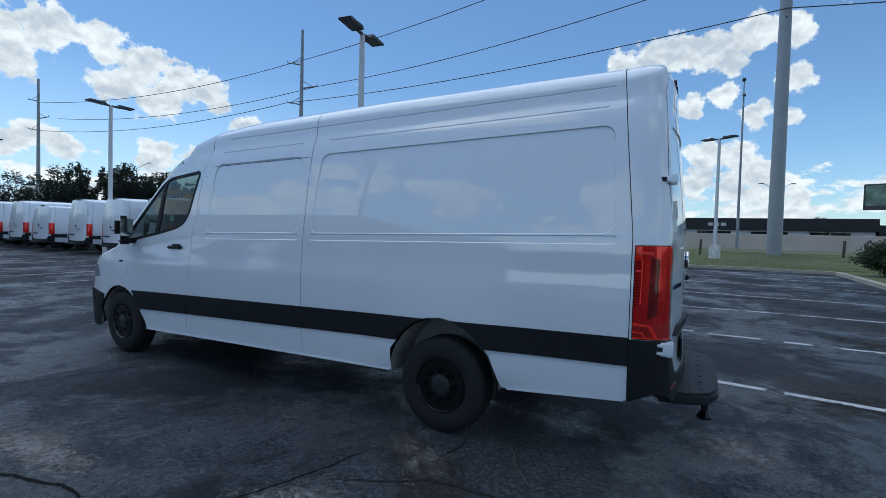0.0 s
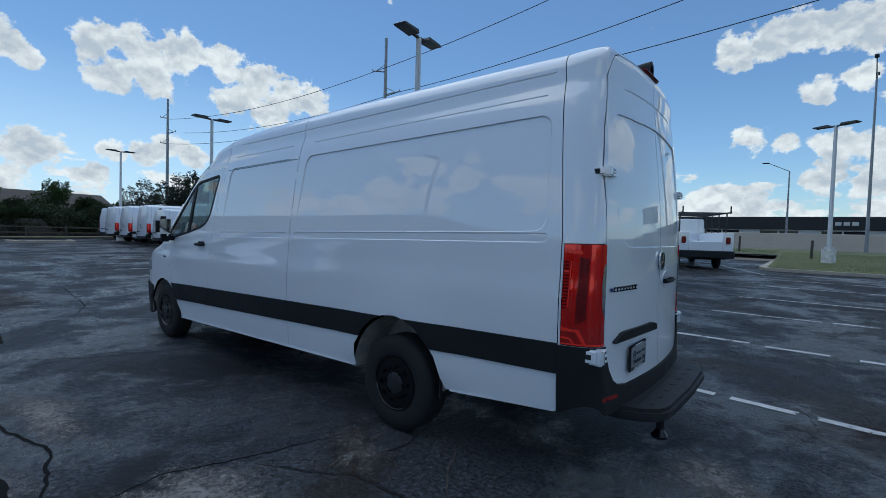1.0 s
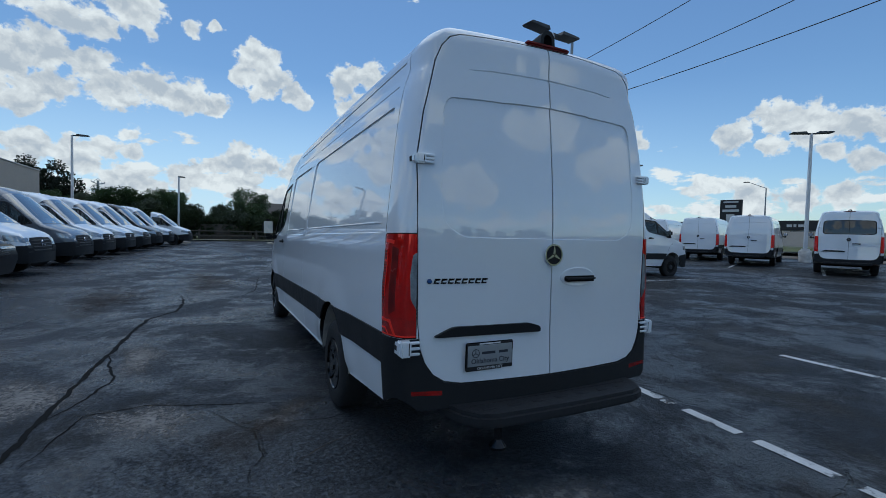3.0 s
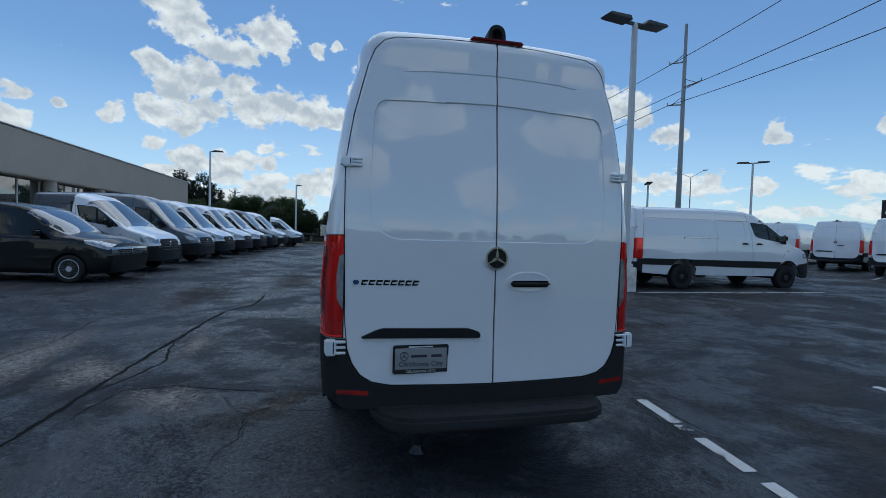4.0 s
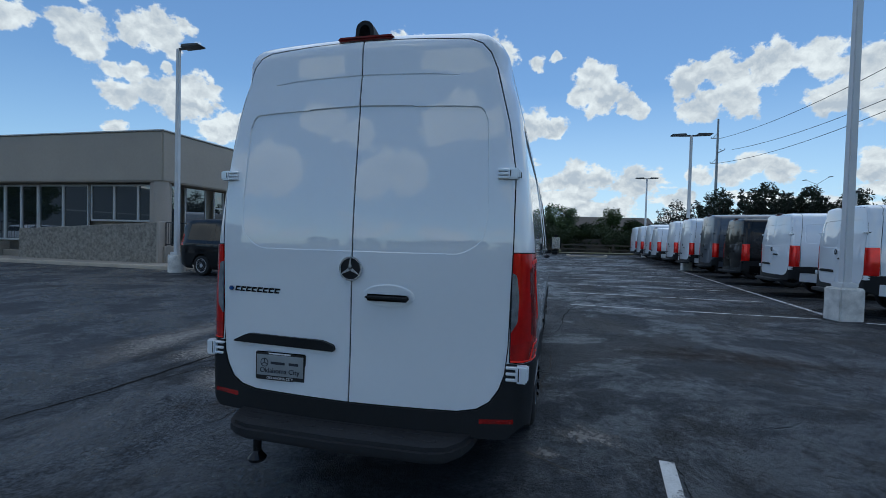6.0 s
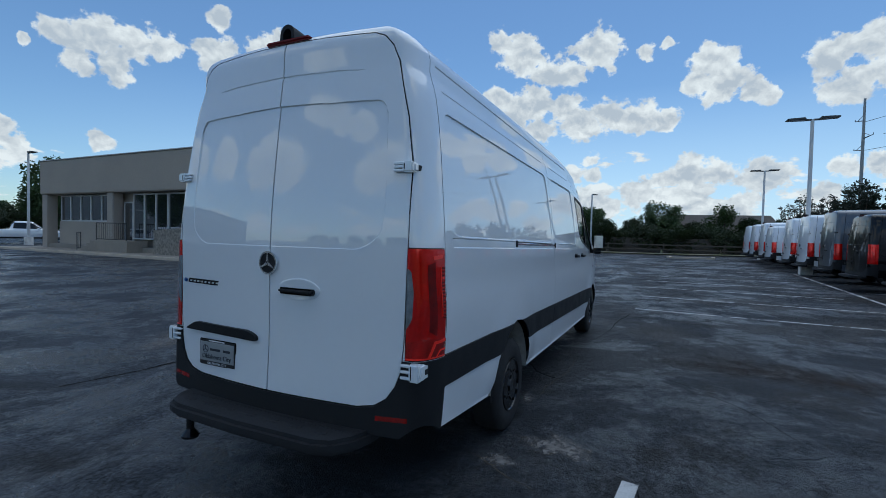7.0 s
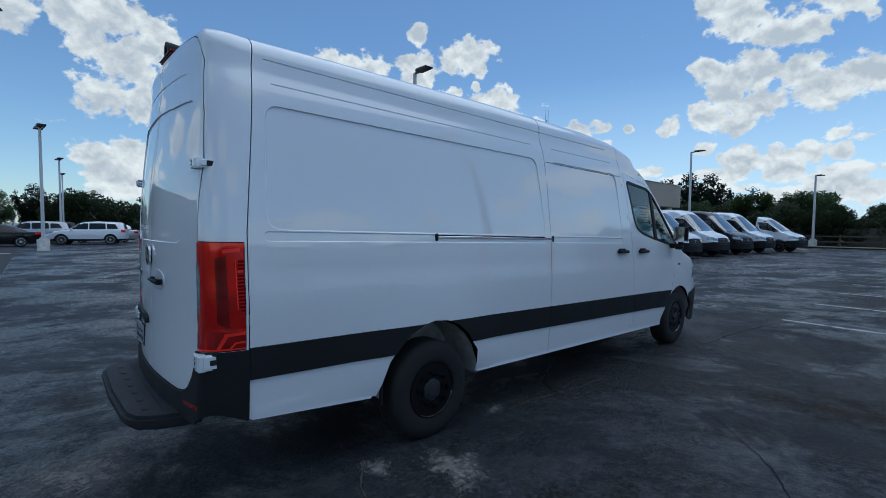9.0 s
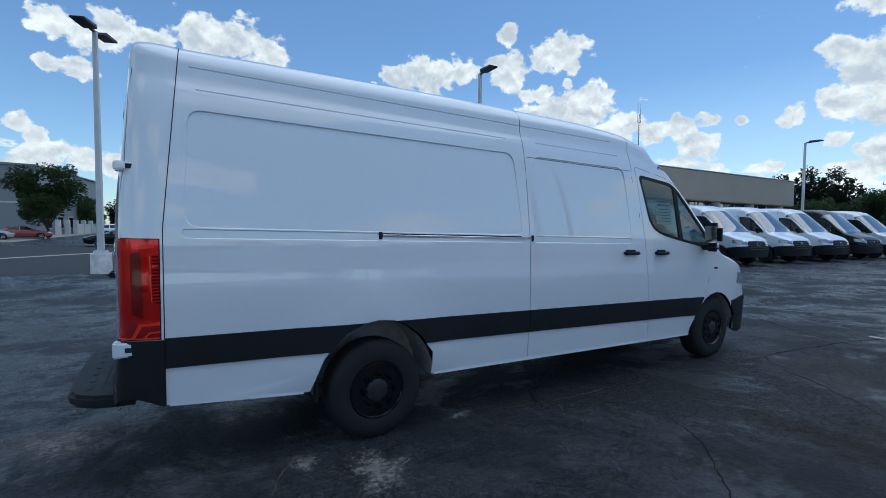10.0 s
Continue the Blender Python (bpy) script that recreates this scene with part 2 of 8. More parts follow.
# ---- materials ----
def mat(name, color, rough=0.5, metal=0.0, vary=0.12, scale=3.0, bump=0.0, bump_scale=60.0, coat=0.0, spec=0.5, detail_rough=0.1, per_object=0.0, coat_ior=0.0):
    """Principled surface with variation at a coarse and a fine scale."""
    m = bpy.data.materials.new(name)
    m.use_nodes = True
    N, L = m.node_tree.nodes, m.node_tree.links
    b = N["Principled BSDF"]
    b.inputs["Metallic"].default_value = metal
    b.inputs["Specular IOR Level"].default_value = spec
    b.inputs["Coat Weight"].default_value = coat
    b.inputs["Coat Roughness"].default_value = 0.012
    b.inputs["Coat IOR"].default_value = 1.5 + coat_ior
    tc = N.new("ShaderNodeTexCoord")
    big, small = N.new("ShaderNodeTexNoise"), N.new("ShaderNodeTexNoise")
    big.inputs["Scale"].default_value, big.inputs["Detail"].default_value = scale, 5.0
    small.inputs["Scale"].default_value, small.inputs["Detail"].default_value = scale * 14, 3.0
    for n in (big, small):
        L.new(tc.outputs["Object"], n.inputs["Vector"])
    add = N.new("ShaderNodeMath")
    add.operation = "MULTIPLY_ADD"
    add.inputs[1].default_value = 0.45
    L.new(small.outputs["Fac"], add.inputs[0])
    L.new(big.outputs["Fac"], add.inputs[2])
    lo, hi = [max(0.0, c * (1 - vary)) for c in color], [min(1.0, c * (1 + vary)) for c in color]
    mr = N.new("ShaderNodeMapRange")
    mr.inputs["From Min"].default_value, mr.inputs["From Max"].default_value = 0.45, 1.0
    L.new(add.outputs[0], mr.inputs["Value"])
    mix = N.new("ShaderNodeMix")
    mix.data_type = "RGBA"
    mix.inputs["A"].default_value, mix.inputs["B"].default_value = (*lo, 1), (*hi, 1)
    L.new(mr.outputs[0], mix.inputs["Factor"])
    last = mix.outputs["Result"]
    if per_object:
        info = N.new("ShaderNodeObjectInfo")
        hsv = N.new("ShaderNodeHueSaturation")
        v = N.new("ShaderNodeMapRange")
        v.inputs["To Min"].default_value, v.inputs["To Max"].default_value = 1 - per_object, 1 + per_object
        L.new(info.outputs["Random"], v.inputs["Value"])
        L.new(v.outputs[0], hsv.inputs["Value"])
        L.new(last, hsv.inputs["Color"])
        last = hsv.outputs["Color"]
    L.new(last, b.inputs["Base Color"])
    rr = N.new("ShaderNodeMapRange")
    rr.inputs["From Min"].default_value, rr.inputs["From Max"].default_value = 0.3, 0.7
    rr.inputs["To Min"].default_value, rr.inputs["To Max"].default_value = max(0.02, rough * (1 - detail_rough)), min(1, rough * (1 + detail_rough))
    L.new(big.outputs["Fac"], rr.inputs["Value"])
    L.new(rr.outputs[0], b.inputs["Roughness"])
    if bump:
        n = N.new("ShaderNodeTexNoise")
        n.inputs["Scale"].default_value, n.inputs["Detail"].default_value = bump_scale, 4.0
        L.new(tc.outputs["Object"], n.inputs["Vector"])
        bp = N.new("ShaderNodeBump")
        bp.inputs["Strength"].default_value, bp.inputs["Distance"].default_value = bump, 0.01
        L.new(n.outputs["Fac"], bp.inputs["Height"])
        L.new(bp.outputs["Normal"], b.inputs["Normal"])
    return m


def glass_mat(name, tint, clear=0.5, rough=0.02):
    """Tinted pane: part clear, part body tint, glossy."""
    m = bpy.data.materials.new(name)
    m.use_nodes = True
    N, L = m.node_tree.nodes, m.node_tree.links
    b, out = N["Principled BSDF"], N["Material Output"]
    b.inputs["Base Color"].default_value = (*[c * 0.25 for c in tint], 1)
    b.inputs["Roughness"].default_value = rough
    b.inputs["Specular IOR Level"].default_value = 0.6
    t = N.new("ShaderNodeBsdfTransparent")
    t.inputs["Color"].default_value = (*tint, 1)
    g = N.new("ShaderNodeMixShader")
    g.inputs["Fac"].default_value = clear
    L.new(b.outputs[0], g.inputs[1])
    L.new(t.outputs[0], g.inputs[2])
    gl = N.new("ShaderNodeBsdfGlossy")
    gl.inputs["Roughness"].default_value = rough
    lw = N.new("ShaderNodeLayerWeight")
    lw.inputs["Blend"].default_value = 0.5
    steep = N.new("ShaderNodeMath")
    steep.operation = "POWER"
    steep.inputs[1].default_value = 4.0
    L.new(lw.outputs["Facing"], steep.inputs[0])
    fr = N.new("ShaderNodeMapRange")
    fr.inputs["To Min"].default_value, fr.inputs["To Max"].default_value = 0.05, 0.85
    L.new(steep.outputs[0], fr.inputs["Value"])
    mx = N.new("ShaderNodeMixShader")
    L.new(fr.outputs[0], mx.inputs["Fac"])
    L.new(g.outputs[0], mx.inputs[1])
    L.new(gl.outputs[0], mx.inputs[2])
    L.new(mx.outputs[0], out.inputs["Surface"])
    return m


def lamp_red(name):
    """Red tail-lamp lens with a ribbed, darker inside."""
    m = mat(name, (0.74, 0.007, 0.004), 0.12, metal=0.45, vary=0.3, scale=3.0, coat=0.9, spec=0.3)
    return m


PAINT_WHITE = mat("white_paint", (0.835, 0.865, 0.90), 0.35, vary=0.015, scale=1.5, coat=1.0, spec=0.2, coat_ior=0.44)
PAINT_GREY = mat("slate_grey_paint", (0.085, 0.10, 0.125), 0.3, vary=0.06, scale=1.5, coat=1.0)
PAINT_BLACK = mat("black_paint", (0.005, 0.005, 0.006), 0.3, vary=0.1, scale=1.5, coat=0.7, spec=0.1)
PAINT_SILVER = mat("silver_paint", (0.42, 0.44, 0.46), 0.3, metal=0.4, vary=0.05, coat=1.0)
PAINT_BLUE = mat("dark_blue_paint", (0.02, 0.03, 0.06), 0.3, vary=0.1, coat=1.0)
PAINT_RED = mat("red_paint", (0.28, 0.03, 0.03), 0.3, vary=0.1, coat=1.0)
PLASTIC = mat("black_plastic", (0.013, 0.014, 0.016), 0.6, vary=0.2, scale=6, bump=0.12, bump_scale=420, spec=0.3)
PLASTIC_STEP = mat("grey_step_plastic", (0.020, 0.021, 0.024), 0.6, vary=0.3, scale=5, bump=0.25, bump_scale=260, spec=0.35)
# black blocks stand for the shade inside wheel and hub-cap openings
HOLE = mat("hole_shade_black", (0.002, 0.002, 0.002), 0.9, vary=0.2, spec=0.05)
# rubber, and a dark stand-in for the shade in seams, slots and openings
GAP = mat("seam_shadow_rubber", (0.015, 0.016, 0.018), 0.8, vary=0.2)
RUBBER = mat("tyre_rubber", (0.012, 0.012, 0.013), 0.8, vary=0.25, scale=8, bump=0.3, bump_scale=150)
WHEEL_BLACK = mat("black_steel_wheel", (0.006, 0.006, 0.007), 0.18, vary=0.2, scale=9)
CAP_GREY = mat("grey_black_cap_plastic", (0.028, 0.030, 0.033), 0.4, vary=0.15, scale=9)
WHEEL_ALLOY = mat("alloy_wheel", (0.62, 0.63, 0.65), 0.3, metal=0.35, vary=0.08)
CHROME = mat("chrome", (0.72, 0.73, 0.75), 0.12, metal=1.0, vary=0.06)
RED_LENS = lamp_red("red_lens")
RED_DARK = mat("dark_red_lens", (0.16, 0.004, 0.004), 0.4, vary=0.35, scale=12, coat=0.15, spec=0.2)
def ribbed(m, scale):
    """Horizontal ribs in relief, the shade of their hollows also put into the colour."""
    N, L = m.node_tree.nodes, m.node_tree.links
    tc, w, bp = N.new("ShaderNodeTexCoord"), N.new("ShaderNodeTexWave"), N.new("ShaderNodeBump")
    w.bands_direction = "Z"
    w.inputs["Scale"].default_value = scale
    L.new(tc.outputs["Object"], w.inputs["Vector"])
    bp.inputs["Strength"].default_value, bp.inputs["Distance"].default_value = 0.35, 0.006
    L.new(w.outputs["Fac"], bp.inputs["Height"])
    L.new(bp.outputs["Normal"], N["Principled BSDF"].inputs["Normal"])
    b = N["Principled BSDF"]
    src = b.inputs["Base Color"].links[0].from_socket
    mx = N.new("ShaderNodeMix")
    mx.data_type = "RGBA"
    mx.inputs["A"].default_value = (0.11, 0.003, 0.003, 1)
    L.new(w.outputs["Fac"], mx.inputs["Factor"])
    L.new(src, mx.inputs["B"])
    L.new(mx.outputs["Result"], b.inputs["Base Color"])
    return m


RED_RIB = ribbed(mat("ribbed_red_lens", (0.50, 0.008, 0.006), 0.3, metal=0.4, vary=0.3, scale=8, spec=0.15), 17.0)
# brighter than the lens: gleam along its inner lines put into the colour
RED_LINE = mat("red_lens_gleam", (1.0, 0.028, 0.014), 0.3, vary=0.1, scale=20, coat=0.15)
RED_DEEP = mat("deep_red_lens", (0.16, 0.003, 0.003), 0.25, vary=0.5, scale=14, coat=0.7, spec=0.2)
RED_BRIGHT = mat("bright_red_reflector", (0.42, 0.006, 0.004), 0.2, metal=0.3, vary=0.6, scale=9, coat=0.9)
CLEAR_LENS = mat("clear_grey_lens", (0.34, 0.37, 0.40), 0.15, metal=0.6, vary=0.55, scale=14, coat=1.0)
AMBER = mat("amber_lens", (0.5, 0.16, 0.02), 0.2, vary=0.2, coat=1.0)
CAB_GLASS = glass_mat("cab_glass", (0.45, 0.56, 0.55), 0.88)
SCREEN_GLASS = mat("sky_reflecting_screen_glass", (0.02, 0.026, 0.028), 0.05, vary=0.2, scale=0.7, coat=1.0, coat_ior=0.75)
DARK_GLASS = glass_mat("privacy_glass", (0.10, 0.11, 0.12), 0.12)
INTERIOR = mat("cab_interior", (0.03, 0.032, 0.035), 0.8, vary=0.3, scale=4)
SEAT = mat("seat_cloth", (0.045, 0.045, 0.048), 0.9, vary=0.3, scale=9)
PAPER = mat("paper", (0.62, 0.68, 0.64), 0.7, vary=0.08, scale=6)
UNDER = mat("underbody_dirt", (0.018, 0.017, 0.016), 0.9, vary=0.4, scale=4)
LINER = mat("grey_wheel_arch_felt", (0.38, 0.37, 0.35), 0.95, vary=0.3, scale=14, bump=0.4, bump_scale=120)
BLUE = mat("blue_emblem_enamel", (0.02, 0.10, 0.35), 0.3, vary=0.1)
PLATE = mat("silver_plate", (0.42, 0.44, 0.46), 0.35, metal=0.6, vary=0.1, scale=5)
PLATE_FRAME = mat("black_plate_frame", (0.02, 0.02, 0.022), 0.35, vary=0.2)
INK = mat("dark_ink", (0.03, 0.035, 0.05), 0.5, vary=0.1)
WHITE_INK = mat("white_ink", (0.75, 0.75, 0.75), 0.5, vary=0.05)
POLE_WHITE = mat("white_painted_steel", (0.66, 0.67, 0.68), 0.45, vary=0.07, scale=2.0)
CONCRETE_WHITE = mat("painted_concrete", (0.70, 0.68, 0.64), 0.8, vary=0.35, scale=4.5, bump=0.4, bump_scale=40)
HEAD_GREY = mat("bronze_lamp_head", (0.06, 0.062, 0.065), 0.5, vary=0.15)
GALV = mat("galvanised_steel", (0.30, 0.315, 0.33), 0.5, metal=0.5, vary=0.12, scale=1.5)
WOOD_POLE = mat("weathered_pole_wood", (0.10, 0.085, 0.07), 0.9, vary=0.3, scale=4, bump=0.4, bump_scale=30)
CABLE = mat("black_cable", (0.03, 0.03, 0.032), 0.6, vary=0.1)
STUCCO = mat("beige_stucco", (0.40, 0.355, 0.30), 0.9, vary=0.07, scale=0.6, bump=0.35, bump_scale=80)
STUCCO_LIGHT = mat("pale_column_stucco", (0.42, 0.37, 0.32), 0.9, vary=0.06, scale=1.0, bump=0.3, bump_scale=80)
AGGREGATE = mat("exposed_aggregate", (0.27, 0.245, 0.21), 0.95, vary=0.55, scale=9, bump=0.9, bump_scale=26)
WINDOW_GLASS = mat("dark_window_glass", (0.015, 0.018, 0.02), 0.03, vary=0.2, scale=0.4, spec=0.4)
FRAME_WHITE = mat("white_window_frame", (0.55, 0.55, 0.54), 0.5, vary=0.06)
RAIL_BLACK = mat("black_rail_paint", (0.02, 0.02, 0.022), 0.5, vary=0.2)
KERB = mat("kerb_concrete", (0.46, 0.40, 0.32), 0.9, vary=0.2, scale=1.6, bump=0.5, bump_scale=50)
SIDEWALK = mat("sidewalk_concrete", (0.30, 0.27, 0.23), 0.9, vary=0.15, scale=0.8, bump=0.3, bump_scale=60)
BARK = mat("bark", (0.07, 0.055, 0.042), 0.95, vary=0.35, scale=6, bump=0.6, bump_scale=25)
BARRIER = mat("tan_barrier_concrete", (0.58, 0.50, 0.41), 0.9, vary=0.1, scale=0.4, bump=0.2, bump_scale=8)
BLACK_PANEL = mat("black_cladding", (0.012, 0.012, 0.014), 0.5, vary=0.15, scale=0.3)
WALL_WHITE = mat("white_wall", (0.6, 0.6, 0.58), 0.7, vary=0.06, scale=0.4)
WALL_GREY = mat("grey_metal_wall", (0.22, 0.24, 0.26), 0.6, vary=0.06, scale=0.3)
ORANGE = mat("orange_plastic", (0.55, 0.10, 0.02), 0.5, vary=0.1)


def leaf_mat(name, color):
    m = mat(name, color, 0.6, vary=0.5, scale=0.7, spec=0.3, per_object=0.25)
    N, L = m.node_tree.nodes, m.node_tree.links
    b, out = N["Principled BSDF"], N["Material Output"]
    t = N.new("ShaderNodeBsdfTranslucent")
    t.inputs["Color"].default_value = (*[min(1, c * 1.6) for c in color], 1)
    mx = N.new("ShaderNodeMixShader")
    mx.inputs["Fac"].default_value = 0.25
    L.new(b.outputs[0], mx.inputs[1])
    L.new(t.outputs[0], mx.inputs[2])
    L.new(mx.outputs[0], out.inputs["Surface"])
    return m


LEAF_DARK = leaf_mat("dark_leaf", (0.035, 0.05, 0.022))
LEAF = leaf_mat("green_leaf", (0.05, 0.08, 0.03))
LEAF_PINE = leaf_mat("blackish_leaf", (0.02, 0.028, 0.018))


def asphalt_mat():
    """Old sealed asphalt: dark, damp in patches, pale worn aggregate, rusty stains, fine cracks."""
    m = bpy.data.materials.new("wet_asphalt")
    m.use_nodes = True
    N, L = m.node_tree.nodes, m.node_tree.links
    b = N["Principled BSDF"]
    tc = N.new("ShaderNodeTexCoord")

    def noise_node(scale, detail=5.0, rough=0.55, dist=0.0):
        n = N.new("ShaderNodeTexNoise")
        n.inputs["Scale"].default_value, n.inputs["Detail"].default_value = scale, detail
        n.inputs["Roughness"].default_value, n.inputs["Distortion"].default_value = rough, dist
        L.new(tc.outputs["Object"], n.inputs["Vector"])
        return n.outputs["Fac"]

    def ramp(src, lo, hi, a=0.0, z=1.0):
        r = N.new("ShaderNodeMapRange")
        r.interpolation_type = "SMOOTHSTEP"
        for k, v in (("From Min", lo), ("From Max", hi), ("To Min", a), ("To Max", z)):
            r.inputs[k].default_value = v
        L.new(src, r.inputs["Value"])
        return r.outputs[0]

    def blend(fac, a, bb):
        mx = N.new("ShaderNodeMix")
        mx.data_type = "RGBA"
        L.new(fac, mx.inputs["Factor"])
        for key, v in (("A", a), ("B", bb)):
            if isinstance(v, tuple):
                mx.inputs[key].default_value = (*v, 1)
            else:
                L.new(v, mx.inputs[key])
        return mx.outputs["Result"]

    def times(a, bb):
        k = N.new("ShaderNodeMath")
        k.operation = "MULTIPLY"
        L.new(a, k.inputs[0])
        if isinstance(bb, float):
            k.inputs[1].default_value = bb
        else:
            L.new(bb, k.inputs[1])
        return k.outputs[0]

    sep = N.new("ShaderNodeSeparateXYZ")
    L.new(tc.outputs["Object"], sep.inputs[0])
    side_fade = ramp(sep.outputs["Y"], 2.5, -2.2, 0.25, 1.0)  # brings the paler plates in towards -y
    grain, grit = noise_node(120, 3), noise_node(34, 4, 0.65)
    base = blend(ramp(grain, 0.34, 0.66), (0.0042, 0.0050, 0.0065), (0.023, 0.027, 0.033))
    # seal coat gone in ragged grey stretches, brown matt stains, pale scuffs
    bare = ramp(noise_node(0.62, 14, 0.76, 0.35), 0.49, 0.54)
    grey = ramp(noise_node(0.42, 13, 0.74, 0.2), 0.48, 0.57)
    base = blend(times(grey, 0.55), base, blend(ramp(grit, 0.40, 0.60), (0.008, 0.0097, 0.0123), (0.047, 0.054, 0.065)))
    base = blend(times(bare, 0.6), base, blend(ramp(noise_node(75, 4, 0.7), 0.40, 0.60), (0.008, 0.0096, 0.012), (0.074, 0.081, 0.093)))
    brown = times(ramp(noise_node(0.34, 13, 0.72, 0.3), 0.475, 0.56), ramp(sep.outputs["Y"], -4.0, 1.5, 0.30, 1.0))
    base = blend(times(brown, 0.85), base, blend(ramp(grit, 0.38, 0.62), (0.0080, 0.0068, 0.0054), (0.036, 0.0305, 0.0240)))
    pale = times(ramp(noise_node(0.75, 8, 0.66, 0.5), 0.60, 0.68), ramp(noise_node(48, 4, 0.7), 0.48, 0.58))
    base = blend(times(pale, 0.8), base, (0.15, 0.145, 0.138))

    def edges(scale, warp, width, gate_lo, gate_hi, gate_scale):
        v = N.new("ShaderNodeTexVoronoi")
        v.feature = "DISTANCE_TO_EDGE"
        v.inputs["Scale"].default_value = scale
        w = N.new("ShaderNodeTexNoise")
        w.inputs["Scale"].default_value, w.inputs["Detail"].default_value = scale * 2.5, 5.0
        L.new(tc.outputs["Object"], w.inputs["Vector"])
        a = N.new("ShaderNodeVectorMath")
        a.operation = "MULTIPLY_ADD"
        a.inputs[1].default_value = (warp, warp, 0.0)
        L.new(w.outputs["Color"], a.inputs[0])
        L.new(tc.outputs["Object"], a.inputs[2])
        L.new(a.outputs[0], v.inputs["Vector"])
        return times(ramp(v.outputs["Distance"], width, width * 0.3), ramp(noise_node(gate_scale, 5, 0.6, 0.5), gate_lo, gate_hi))

    crack = edges(0.30, 0.8, 0.0045, 0.52, 0.58, 0.5)
    craze = edges(21.0, 0.09, 0.10, 0.44, 0.56, 0.55)
    plates = ramp(noise_node(0.55, 9, 0.68, 0.5), 0.38, 0.52)
    base = blend(times(times(plates, 0.8), side_fade), base, blend(ramp(grit, 0.36, 0.64), (0.016, 0.019, 0.0235), (0.105, 0.118, 0.139)))
    base = blend(times(crack, 0.9), base, (0.004, 0.004, 0.004))
    base = blend(times(craze, 0.6), base, (0.006, 0.006, 0.006))
    L.new(base, b.inputs["Base Color"])
    # damp sheen where it is not stained
    sheen = times(ramp(noise_node(0.48, 14, 0.76, 0.25), 0.445, 0.555), ramp(sep.outputs["Y"], 3.2, -2.5, 0.62, 1.0))
    sheen = times(sheen, ramp(brown, 0.2, 0.9, 1.0, 0.25))
    r2 = N.new("ShaderNodeMapRange")
    r2.inputs["To Min"].default_value, r2.inputs["To Max"].default_value = 0.62, 0.20
    L.new(sheen, r2.inputs["Value"])
    L.new(r2.outputs[0], b.inputs["Roughness"])
    sp = N.new("ShaderNodeMapRange")
    sp.inputs["To Min"].default_value, sp.inputs["To Max"].default_value = 0.18, 0.72
    L.new(sheen, sp.inputs["Value"])
    L.new(sp.outputs[0], b.inputs["Specular IOR Level"])
    h = N.new("ShaderNodeMath")
    h.operation = "MULTIPLY_ADD"
    h.inputs[1].default_value = 1.6
    L.new(grit, h.inputs[0])
    L.new(grain, h.inputs[2])
    hsum = N.new("ShaderNodeMath")
    hsum.operation = "SUBTRACT"
    L.new(h.outputs[0], hsum.inputs[0])
    L.new(times(crack, 4.0), hsum.inputs[1])
    h2 = N.new("ShaderNodeMath")
    h2.operation = "SUBTRACT"
    L.new(hsum.outputs[0], h2.inputs[0])
    L.new(times(craze, 1.6), h2.inputs[1])
    bp = N.new("ShaderNodeBump")
    bp.inputs["Strength"].default_value, bp.inputs["Distance"].default_value = 0.9, 0.011
    L.new(h2.outputs[0], bp.inputs["Height"])
    L.new(bp.outputs["Normal"], b.inputs["Normal"])
    return m


ASPHALT = asphalt_mat()
GRASS_SOIL = mat("dry_grass_ground", (0.125, 0.135, 0.05), 0.95, vary=0.4, scale=0.25, bump=0.8, bump_scale=9)
GRASS = leaf_mat("grass_blade", (0.12, 0.14, 0.05))


def line_mat():
    """Worn white road paint: chipped down to the asphalt."""
    m = mat("worn_white_line_paint", (0.52, 0.52, 0.51), 0.7, vary=0.25, scale=5, bump=0.3, bump_scale=90)
    N, L = m.node_tree.nodes, m.node_tree.links
    b, out = N["Principled BSDF"], N["Material Output"]
    tc = N.new("ShaderNodeTexCoord")
    n = N.new("ShaderNodeTexNoise")
    n.inputs["Scale"].default_value, n.inputs["Detail"].default_value, n.inputs["Roughness"].default_value = 3.0, 9.0, 0.75
    L.new(tc.outputs["Object"], n.inputs["Vector"])
    r = N.new("ShaderNodeMapRange")
    r.inputs["From Min"].default_value, r.inputs["From Max"].default_value = 0.40, 0.47
    L.new(n.outputs["Fac"], r.inputs["Value"])
    t, mx = N.new("ShaderNodeBsdfTransparent"), N.new("ShaderNodeMixShader")
    L.new(r.outputs[0], mx.inputs["Fac"])
    L.new(t.outputs[0], mx.inputs[1])
    L.new(b.outputs[0], mx.inputs[2])
    L.new(mx.outputs[0], out.inputs["Surface"])
    return m


LINE_PAINT = line_mat()


